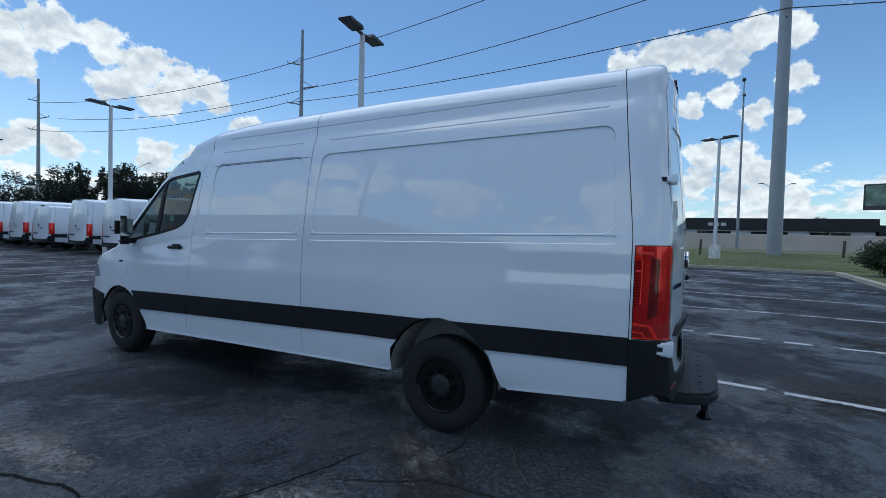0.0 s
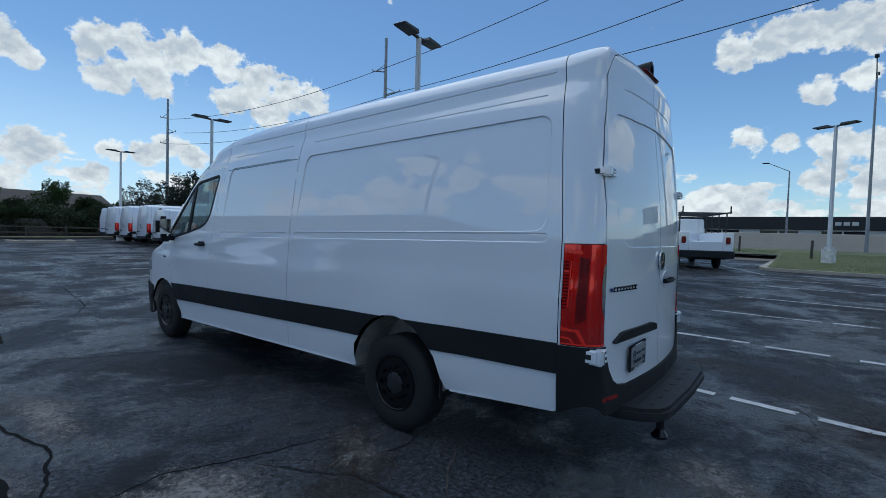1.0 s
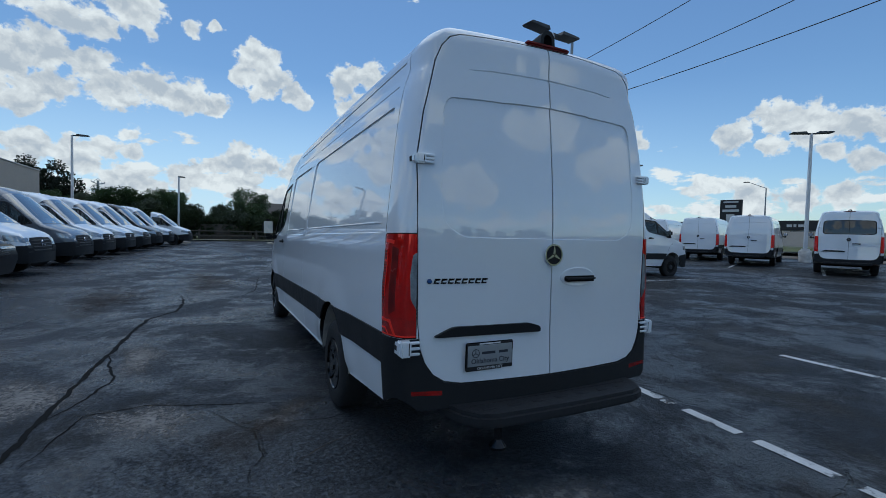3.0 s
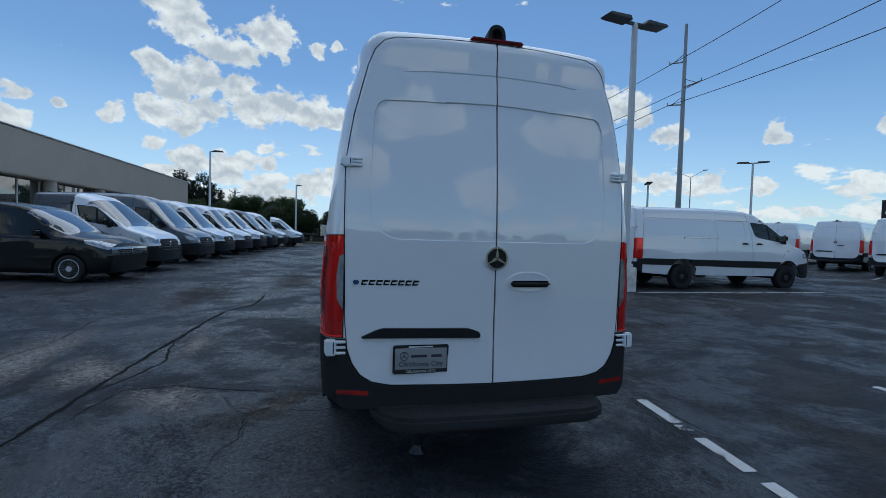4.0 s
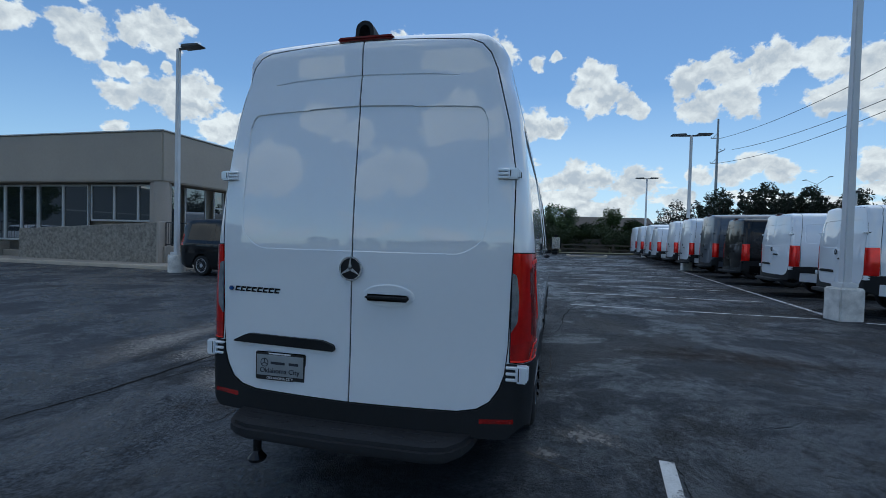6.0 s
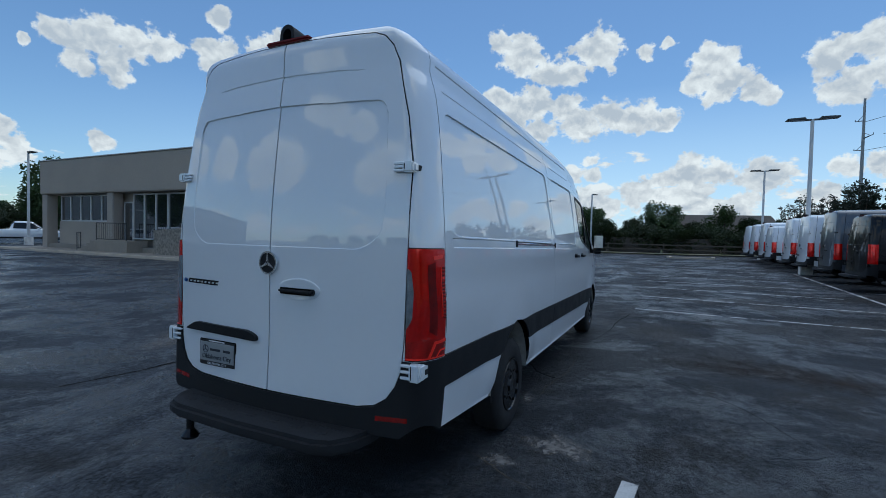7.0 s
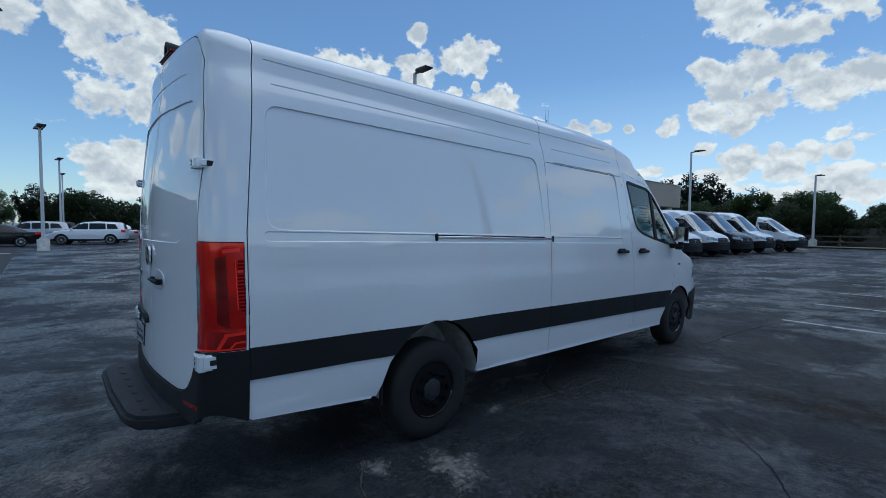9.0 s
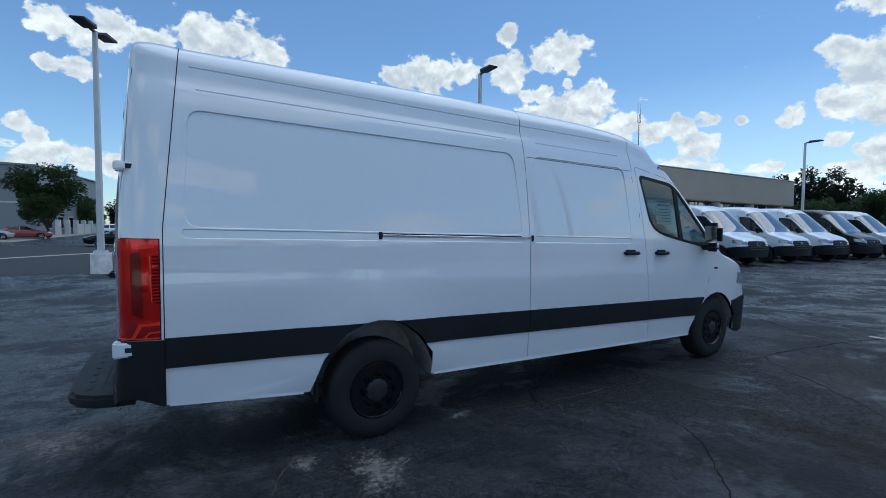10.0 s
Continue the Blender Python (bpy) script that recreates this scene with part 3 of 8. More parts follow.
def speck_mat(name, color, lo, hi, scale):
    """Pale or rusty aggregate in specks, clear elsewhere; the pale one also stands for sheen."""
    m = mat(name, color, 0.85, vary=0.5, scale=9, bump=0.7, bump_scale=60, spec=0.2)
    N, L = m.node_tree.nodes, m.node_tree.links
    b, out = N["Principled BSDF"], N["Material Output"]
    tc = N.new("ShaderNodeTexCoord")
    n = N.new("ShaderNodeTexNoise")
    n.inputs["Scale"].default_value, n.inputs["Detail"].default_value, n.inputs["Roughness"].default_value = scale, 10.0, 0.78
    L.new(tc.outputs["Object"], n.inputs["Vector"])
    # fades towards the rim, stored as a vertex attribute
    at_rim = N.new("ShaderNodeAttribute")
    at_rim.attribute_name = "core"
    k = N.new("ShaderNodeMath")
    k.operation = "MULTIPLY_ADD"
    k.inputs[1].default_value = 0.34
    L.new(at_rim.outputs["Fac"], k.inputs[0])
    L.new(n.outputs["Fac"], k.inputs[2])
    r = N.new("ShaderNodeMapRange")
    r.inputs["From Min"].default_value, r.inputs["From Max"].default_value = lo, hi
    L.new(k.outputs[0], r.inputs["Value"])
    t, mx = N.new("ShaderNodeBsdfTransparent"), N.new("ShaderNodeMixShader")
    L.new(r.outputs[0], mx.inputs["Fac"])
    L.new(t.outputs[0], mx.inputs[1])
    L.new(b.outputs[0], mx.inputs[2])
    L.new(mx.outputs[0], out.inputs["Surface"])
    return m


PALE_WORN_SHEEN = speck_mat("pale_aggregate_and_sheen", (0.19, 0.18, 0.17), 0.66, 0.84, 24.0)
WORN_RUST = speck_mat("rust_brown_stain", (0.048, 0.036, 0.028), 0.62, 1.05, 4.0)
CRACK = mat("open_crack_dirt", (0.010, 0.010, 0.010), 0.95, vary=0.5, scale=9, spec=0.1)
CRACK_PALE = mat("sandy_crack_fill", (0.085, 0.075, 0.062), 0.95, vary=0.4, scale=9, spec=0.1)


# ---- builders ----
def keep_smooth(me):
    """Shade pressed sheet metal by its unpressed form; faces that slope away from it, the pressed edges, stay crisp."""
    data = np.zeros(len(me.vertices) * 3, dtype=np.float32)
    me.attributes["smooth_normal"].data.foreach_get("vector", data)
    want = data.reshape(-1, 3)
    size = np.linalg.norm(want, axis=1)
    nl = len(me.loops)
    vi = np.zeros(nl, dtype=np.int32)
    me.loops.foreach_get("vertex_index", vi)
    starts, totals = np.zeros(len(me.polygons), dtype=np.int32), np.zeros(len(me.polygons), dtype=np.int32)
    me.polygons.foreach_get("loop_start", starts)
    me.polygons.foreach_get("loop_total", totals)
    fn = np.zeros(len(me.polygons) * 3, dtype=np.float32)
    me.polygons.foreach_get("normal", fn)
    face = np.repeat(fn.reshape(-1, 3), totals, axis=0)
    w = want[vi] / np.maximum(size[vi], 1e-6)[:, None]
    flat = (size[vi] < 0.1) | ((w * face).sum(axis=1) < math.cos(radians(16)))
    flat = np.repeat(np.add.reduceat(flat.astype(np.int32), starts) * 2 > totals, totals)
    w[flat] = face[flat]
    me.normals_split_custom_set(w.tolist())
    me.attributes.remove(me.attributes["smooth_normal"])


def link_mesh(name, bm, material, smooth=True, angle=40):
    me = bpy.data.meshes.new(name)
    bm.normal_update()
    bm.to_mesh(me)
    bm.free()
    for m in material if isinstance(material, (list, tuple)) else [material]:
        me.materials.append(m)
    if smooth:
        me.shade_smooth()
        if "smooth_normal" in me.attributes:
            keep_smooth(me)
        elif angle < 180:
            me.set_sharp_from_angle(angle=radians(angle))
    return me


def part(name, bm, material, parent, label="", smooth=True, angle=40):
    """One mesh object under a thing or a part; nothing for an empty mesh."""
    if not bm.faces:
        bm.free()
        return None
    ob = new(name, link_mesh(name, bm, material, smooth, angle))
    ob.parent = parent
    if label:
        ob["label"] = label
    return ob


def thing(name, label, category, m=None, group="", kind=""):
    ob = new(name)
    ob.empty_display_size = 0.2
    if m is not None:
        ob.matrix_world = m
    return tagged(ob, label, category, group, kind)


def solid(name, bm, material, label, category, m=None, group="", kind="", smooth=True):
    ob = new(name, link_mesh(name, bm, material, smooth))
    if m is not None:
        ob.matrix_world = m
    return tagged(ob, label, category, group, kind)


def box(bm, x0, x1, y0, y1, z0, z1, bevel=0.0, seg=2, m=None):
    r = bmesh.ops.create_cube(bm, size=1.0, matrix=Matrix.Translation(((x0 + x1) / 2, (y0 + y1) / 2, (z0 + z1) / 2)) @ Matrix.Diagonal((x1 - x0, y1 - y0, z1 - z0, 1)))
    vs = r["verts"]
    if bevel:
        es = list({e for v in vs for e in v.link_edges})
        g = bmesh.ops.bevel(bm, geom=es, offset=bevel, segments=seg, affect="EDGES", clamp_overlap=True)
        vs = list({v for f in g["faces"] for v in f.verts} | {v for v in vs if v.is_valid})
    if m is not None:
        bmesh.ops.transform(bm, matrix=m, verts=[v for v in vs if v.is_valid])
    return bm


def rod(bm, a, b, r0, r1=None, seg=10, caps=True):
    a, b = Vector(a), Vector(b)
    r1 = r0 if r1 is None else r1
    d = b - a
    q = d.to_track_quat("Z", "Y").to_matrix().to_4x4()
    bmesh.ops.create_cone(bm, cap_ends=caps, segments=seg, radius1=r0, radius2=r1, depth=d.length, matrix=Matrix.Translation((a + b) / 2) @ q)
    return bm


def lathe(bm, prof, seg=32, axis="y", at=(0, 0, 0), caps=True):
    """Turn a profile of (radius, along) about an axis."""
    rings = []
    for r, h in prof:
        ring = []
        for i in range(seg):
            a = 2 * math.pi * i / seg
            c, s = r * math.cos(a), r * math.sin(a)
            p = (c, h, s) if axis == "y" else (c, s, h) if axis == "z" else (h, c, s)
            ring.append(bm.verts.new(Vector(p) + Vector(at)))
        rings.append(ring)
    for p, q in zip(rings, rings[1:]):
        for i in range(seg):
            bm.faces.new((p[i], p[(i + 1) % seg], q[(i + 1) % seg], q[i]))
    for ring in (rings[0], rings[-1]) if caps else ():
        if prof[rings.index(ring)][0] > 1e-4:
            bm.faces.new(ring)
    bmesh.ops.recalc_face_normals(bm, faces=bm.faces)
    return bm


def prism(bm, pts, lo, hi, axis="y", bevel=0.0):
    """Extrude a polygon along an axis: pts are (x, z) for y, (y, z) for x, (x, y) for z."""
    def at(p, h):
        return (p[0], h, p[1]) if axis == "y" else (h, p[0], p[1]) if axis == "x" else (p[0], p[1], h)
    a = [bm.verts.new(at(p, lo)) for p in pts]
    b = [bm.verts.new(at(p, hi)) for p in pts]
    fs = [bm.faces.new(a), bm.faces.new(b[::-1])]
    n = len(pts)
    for i in range(n):
        fs.append(bm.faces.new((a[i], b[i], b[(i + 1) % n], a[(i + 1) % n])))
    bmesh.ops.recalc_face_normals(bm, faces=fs)
    if bevel:
        bmesh.ops.bevel(bm, geom=list({e for f in fs for e in f.edges}), offset=bevel, segments=2, affect="EDGES", clamp_overlap=True)
    return bm


def text_mesh(bm, body, size, m):
    cu = bpy.data.curves.new("lettering", "FONT")
    cu.body, cu.size, cu.align_x, cu.align_y, cu.extrude = body, size, "CENTER", "CENTER", 0.0008
    tmp = new("lettering", cu)
    dg = bpy.context.evaluated_depsgraph_get()
    me = bpy.data.meshes.new_from_object(tmp.evaluated_get(dg))
    k = bmesh.new()
    k.from_mesh(me)
    k.transform(m)
    tmp_me = bpy.data.meshes.new("lettering")
    k.to_mesh(tmp_me)
    bm.from_mesh(tmp_me)
    k.free()
    bpy.data.objects.remove(tmp)
    bpy.data.meshes.remove(me)
    bpy.data.meshes.remove(tmp_me)
    bpy.data.curves.remove(cu)


def sstep(a, b, x):
    t = min(1.0, max(0.0, (x - a) / (b - a)))
    return t * t * (3 - 2 * t)

# ---- panel vans: one loft for the shell, cut into its panels ----
def lerp_table(tab, x):
    if x <= tab[0][0]:
        return tab[0][1]
    for (a, p), (b, q) in zip(tab, tab[1:]):
        if x <= b:
            return p + (q - p) * (x - a) / (b - a)
    return tab[-1][1]


def curve_table(tab, x):
    """As lerp_table, but rounded at the knots."""
    h = 0.05
    return sum(lerp_table(tab, x + k * h) for k in (-1, -0.5, 0, 0.5, 1)) / 5


WIDTH = [(0.38, 0.945), (0.55, 0.962), (0.70, 0.972), (0.87, 0.980), (1.05, 0.986), (1.165, 0.986), (1.235, 0.976), (1.44, 0.970), (1.52, 0.964), (2.0, 0.906), (2.2, 0.874), (2.34, 0.842), (2.43, 0.80)]
PLAN = [(-5.35, 0.70), (-5.31, 0.79), (-5.24, 0.865), (-5.10, 0.93), (-4.85, 0.975), (-4.5, 0.994), (-4.2, 1.0), (2, 1.0)]
RIDGE = [(-5.35, 1.05), (-5.33, 1.13), (-5.27, 1.19), (-5.12, 1.25), (-4.7, 1.36), (-4.46, 1.42), (-3.45, 2.42), (-3.2, 2.575), (-2.85, 2.665), (-2.3, 2.705), (-0.8, 2.715), (0.9, 2.685), (1.3, 2.655)]
EAVE = [(-5.35, 0.99), (-5.32, 1.07), (-5.24, 1.125), (-5.05, 1.18), (-4.7, 1.26), (-4.46, 1.32), (-4.27, 1.47), (-3.5, 2.18), (-3.2, 2.33), (-2.9, 2.41), (-2.6, 2.43), (2, 2.43)]
BOTTOM = [(-5.35, 0.36), (-4.9, 0.34), (-4.8, 0.40), (-3.9, 0.415), (0.0, 0.425), (0.5, 0.425), (1.3, 0.478), (2, 0.478)]
ROWS_Z = [0.42, 0.50, 0.60, 0.70, 0.79, 0.87, 0.95, 1.04, 1.12, 1.165, 1.20, 1.235, 1.28, 1.32, 1.38, 1.43, 1.48, 1.55, 1.66, 1.8, 1.95, 2.08, 2.16, 2.22, 2.28, 2.33, 2.38, 2.43]


def x_rear(y, z):
    return 1.606 + 0.045 * max(0.0, 0.885 - z) - 0.07 * (abs(y) / 0.86) ** 2 - 0.115 * max(0.0, (z - 1.45) / 1.15) ** 1.5


def shell_half(fine):
    """The right-hand half of the outer skin: rows of points from sill to ridge for each place round the plan."""
    bm = bmesh.new()
    is_roof = bm.faces.layers.int.new("roof")
    bm.faces.layers.int.new("tag")
    if fine:
        xs = [-5.35, -5.33, -5.31, -5.28, -5.24, -5.18, -5.10]
        x = -5.02
        while x < 1.20:
            xs.append(x)
            x += 0.035 if (-2.86 < x < -2.70 or -1.56 < x < -1.26) else 0.08
        xs += [1.06, 1.10, 1.13, 1.155, 1.165, 1.185, 1.20, 1.215, 1.25, 1.29]
        xs = sorted(set(round(v, 3) for v in xs))
        corner, rear, arc = 12, 10, 14
    else:
        xs = [-5.35, -5.32, -5.26, -5.14, -4.95, -4.7, -4.46, -4.2, -3.9, -3.6, -3.45, -3.2, -2.9, -2.8, -2.765, -2.4, -1.9, -1.55, -1.5, -1.42, -1.33, -1.29, -0.8, -0.3, 0.2, 0.7, 1.1, 1.16, 1.2, 1.26]
        corner, rear, arc = 5, 4, 6
    zs = ROWS_Z if fine else ROWS_Z[::2]
    stations = [("side", x) for x in xs] + [("corner", (k + 1) / corner) for k in range(-1, corner)] + [("rear", (k + 1) / rear) for k in range(rear)]
    grid = []
    for kind, p in stations:
        x0 = p if kind == "side" else 1.33
        ze, zb = curve_table(EAVE, x0), lerp_table(BOTTOM, x0)
        if kind == "corner":
            zb += 0.06 * math.sin(p * math.pi)
        col = []
        for zi in zs:
            z = zi
            if zi > 1.0:
                z = 1.0 + (zi - 1.0) * (ze - 1.0) / 1.43 if x0 < -2.6 else zi
            elif zi < 0.70:
                z = zb + (zi - 0.42) * (0.70 - zb) / 0.28
            if x0 < -5.0:
                z = zb + (zi - 0.42) / 2.01 * (ze - zb)
            w = curve_table(WIDTH, z) * curve_table(PLAN, x0)
            xa = 1.33 - 0.10 * max(0.0, (z - 1.5) / 1.1)
            if kind == "side":
                x = x0 if x0 < 1.0 else 1.0 + (x0 - 1.0) * (xa - 1.0) / 0.33
                y = w + (max(0.016 * sstep(0.76, 0.50, math.hypot(x - cx, z - 0.415)) for cx in (0.0, -4.325)) if z > 0.5 else 0.0)
            else:
                yb = 0.862 * w / 0.968
                xb = x_rear(yb, z)
                if kind == "corner":
                    a = p * math.pi / 2
                    x, y = xa + (xb - xa) * math.sin(a) ** 0.95, yb + (w - yb) * math.cos(a) ** 0.95
                else:
                    y = yb * (1 - p)
                    x = x_rear(y, z)
            col.append(Vector((x, y, z)))
        e = col[-1]
        xr = e.x
        if e.x > 0.9 or kind != "side":
            xr = 0.9 + (min(e.x, 1.45) - 0.9) * 0.35
        zt = curve_table(RIDGE, xr)
        n = 3.5 if kind == "side" else 3.5 + 1.2 * (p if kind == "corner" else 1.0)
        if x0 < -3.2:
            n = 2.2
        for k in range(1, arc + 1):
            th = k / arc * math.pi / 2
            a, v = 1 - math.cos(th) ** (2 / n) if k < arc else 1.0, math.sin(th) ** (2 / n)
            q = Vector((e.x + (xr - e.x) * a, e.y * (1 - a), e.z + (zt - e.z) * v))
            col.append(q)
        for q in col:
            if q.x < -4.6:
                q.x += 0.36 * max(0.0, q.z - 0.78) * sstep(-4.6, -5.35, q.x)
        grid.append([bm.verts.new(q) for q in col])
    nz = len(zs)
    for i in range(len(grid) - 1):
        for j in range(len(grid[i]) - 1):
            q = [grid[i][j], grid[i + 1][j], grid[i + 1][j + 1], grid[i][j + 1]]
            if len({tuple(round(c, 5) for c in v.co) for v in q}) < 3:
                continue
            f = bm.faces.new(q)
            f[is_roof] = 1 if j >= nz - 1 else 0
    # nose
    nose = [grid[0][j] for j in range(len(grid[0]))]
    tip = [bm.verts.new((v.co.x - 0.03, 0, v.co.z)) for v in nose[:-1]] + [nose[-1]]
    for j in range(len(nose) - 1):
        q = [tip[j], nose[j], nose[j + 1], tip[j + 1]]
        q = [v for k, v in enumerate(q) if v not in q[:k]]
        if len(q) > 2:
            bm.faces.new(q)
    bmesh.ops.remove_doubles(bm, verts=bm.verts, dist=1e-5)
    bmesh.ops.recalc_face_normals(bm, faces=bm.faces)
    probe = max(bm.faces, key=lambda f: f.calc_center_median().y)
    if probe.normal.y < 0:
        bmesh.ops.reverse_faces(bm, faces=bm.faces)
    bm.normal_update()
    n0 = bm.verts.layers.float_vector.new("smooth_normal")
    for v in bm.verts:
        v[n0] = v.normal if abs(v.co.y) > 1e-4 else Vector((v.normal.x, 0, v.normal.z)).normalized()
    return bm


def edges_of(poly, axis, d=0.0):
    """Planes round a convex outline, moved outwards by d. axis y: (x, z) outline; axis x: (y, z)."""
    cx, cz = sum(p[0] for p in poly) / len(poly), sum(p[1] for p in poly) / len(poly)
    planes = []
    for p, q in zip(poly, poly[1:] + poly[:1]):
        n = Vector((q[1] - p[1], p[0] - q[0]))
        if n.length < 1e-6:
            continue
        n.normalize()
        if n.x * (p[0] - cx) + n.y * (p[1] - cz) < 0:
            n = -n
        px, pz = p[0] + n.x * d, p[1] + n.y * d
        if axis == "y":
            planes.append((Vector((px, 0, pz)), Vector((n.x, 0, n.y))))
        else:
            planes.append((Vector((0, px, pz)), Vector((0, n.x, n.y))))
    return planes


def cut(bm, planes, keep):
    """Cut the faces that pass keep() along the planes; give those inside all of them."""
    fs = [f for f in bm.faces if keep(f)]
    for co, no in planes:
        near = []
        for f in fs:
            s = [(v.co - co).dot(no) for v in f.verts]
            if min(s) < -1e-5 and max(s) > 1e-5:
                near.append(f)
        if near:
            es = list({e for f in near for e in f.edges})
            vs = list({v for f in near for v in f.verts})
            res = bmesh.ops.bisect_plane(bm, geom=vs + es + near, dist=1e-5, plane_co=co, plane_no=no)
            known = set(fs)
            fs += [g for g in res["geom"] if isinstance(g, bmesh.types.BMFace) and g.is_valid and g not in known]
            fs = [f for f in fs if f.is_valid and min((v.co - co).dot(no) for v in f.verts) < -1e-6]
    return [f for f in bm.faces if keep(f) and all((f.calc_center_median() - co).dot(no) < 1e-6 for co, no in planes)]


def rounded(poly, r, seg=4):
    """Round the corners of an outline."""
    out, n = [], len(poly)
    for i in range(n):
        p0, p1, p2 = Vector(poly[i - 1]), Vector(poly[i]), Vector(poly[(i + 1) % n])
        a, b = (p0 - p1), (p2 - p1)
        ra = min(r, a.length * 0.45, b.length * 0.45)
        s, e = p1 + a.normalized() * ra, p1 + b.normalized() * ra
        for k in range(seg + 1):
            t = k / seg
            q = s * (1 - t) ** 2 + p1 * 2 * t * (1 - t) + e * t * t
            out.append((q.x, q.y))
    return out


def take(bm, tag, sides, lift=0.0, skirt=0.0, shear=None, fit=None):
    """A new bmesh of the tagged faces, on the given sides, lifted off the skin, with a skirt back in."""
    layer = bm.faces.layers.int["tag"]
    out = bmesh.new()
    n_in = bm.verts.layers.float_vector.get("smooth_normal")
    n_out = out.verts.layers.float_vector.new("smooth_normal") if n_in else None
    for s in sides:
        made = {}
        faces = []
        for f in bm.faces:
            if f[layer] != tag:
                continue
            vs = []
            for v in f.verts:
                if v not in made:
                    q = v.co + v.normal * lift
                    made[v] = out.verts.new((q.x, q.y * s, q.z))
                    if n_in:
                        w = v[n_in]
                        made[v][n_out] = (w.x, w.y * s, w.z)
                vs.append(made[v])
            faces.append(out.faces.new(vs if s > 0 else vs[::-1]))
        if skirt:
            rim = [e for f in faces for e in f.edges if len(e.link_faces) == 1]
            inner = {}
            src = {b: a for a, b in made.items()}
            for e in rim:
                for v in e.verts:
                    if v not in inner:
                        q = src[v].co + src[v].normal * (lift - skirt)
                        inner[v] = out.verts.new((q.x, q.y * s, q.z))
            for e in rim:
                f = e.link_faces[0]
                for lp in f.loops:
                    if lp.edge == e:
                        a, b = lp.vert, lp.link_loop_next.vert
                        out.faces.new((b, a, inner[a], inner[b]))
                        break
    if len(sides) == 2:
        bmesh.ops.remove_doubles(out, verts=[v for v in out.verts if abs(v.co.y) < 1e-4], dist=2e-4)
    if fit:
        for v in out.verts:
            v.co = fit(v.co)
    return out


def ellipse_arch(cx, rz=0.47):
    pts = [(cx - 0.445, 0.2), (cx - 0.445, 0.60)]
    for k in range(9):
        a = radians(150 - k * 15.5)
        pts.append((cx - 0.01 + 0.45 * math.cos(a), 0.415 + rz * math.sin(a)))
    pts += [(cx + 0.40, 0.64), (cx + 0.50, 0.40), (cx + 0.52, 0.2)]
    return pts


def hull(pts):
    pts = sorted(set(pts))

    def chain(ps):
        out = []
        for p in ps:
            while len(out) > 1 and (out[-1][0] - out[-2][0]) * (p[1] - out[-2][1]) - (out[-1][1] - out[-2][1]) * (p[0] - out[-2][0]) <= 0:
                out.pop()
            out.append(p)
        return out
    a, b = chain(pts), chain(pts[::-1])
    return a[:-1] + b[:-1]


TAGS = {"body": 0, "strip": 1, "bumper": 2, "tail": 3, "door": 4, "gap": 5, "frame": 6, "glass": 7, "quarter": 8, "slide": 9, "front_door": 10, "screen": 11, "gone": 12, "nose": 13, "headlamp": 14, "grille": 15, "tail_clear": 16, "rear_glass": 17, "rear_glass_frame": 18, "tail_low": 19, "tail_dark": 20, "tail_rib": 21, "low_reflector": 22, "tail_line": 23}
REAR_DOOR = [(-0.2, 0.60), (0.60, 0.607), (0.70, 0.625), (0.765, 0.665), (0.81, 0.73), (0.838, 0.81), (0.852, 0.95), (0.866, 1.5), (0.866, 1.86), (0.825, 2.12), (0.75, 2.42), (0.715, 2.505), (0.665, 2.56), (0.60, 2.585), (0.3, 2.60), (-0.2, 2.61)]
SIDE_WINDOW = [(-2.985, 2.165), (-3.50, 2.115), (-3.62, 2.05), (-4.20, 1.49), (-4.25, 1.43), (-4.18, 1.415), (-3.62, 1.50), (-3.30, 1.56), (-3.17, 1.61), (-3.10, 1.70)]
FRONT_DOOR = [(-2.925, 2.26), (-3.45, 2.17), (-3.66, 2.08), (-4.30, 1.47), (-4.30, 1.36), (-4.155, 1.25), (-4.13, 0.98), (-4.03, 0.80), (-3.86, 0.44), (-3.10, 0.435), (-3.09, 0.9), (-3.05, 1.3), (-3.0, 1.75)]


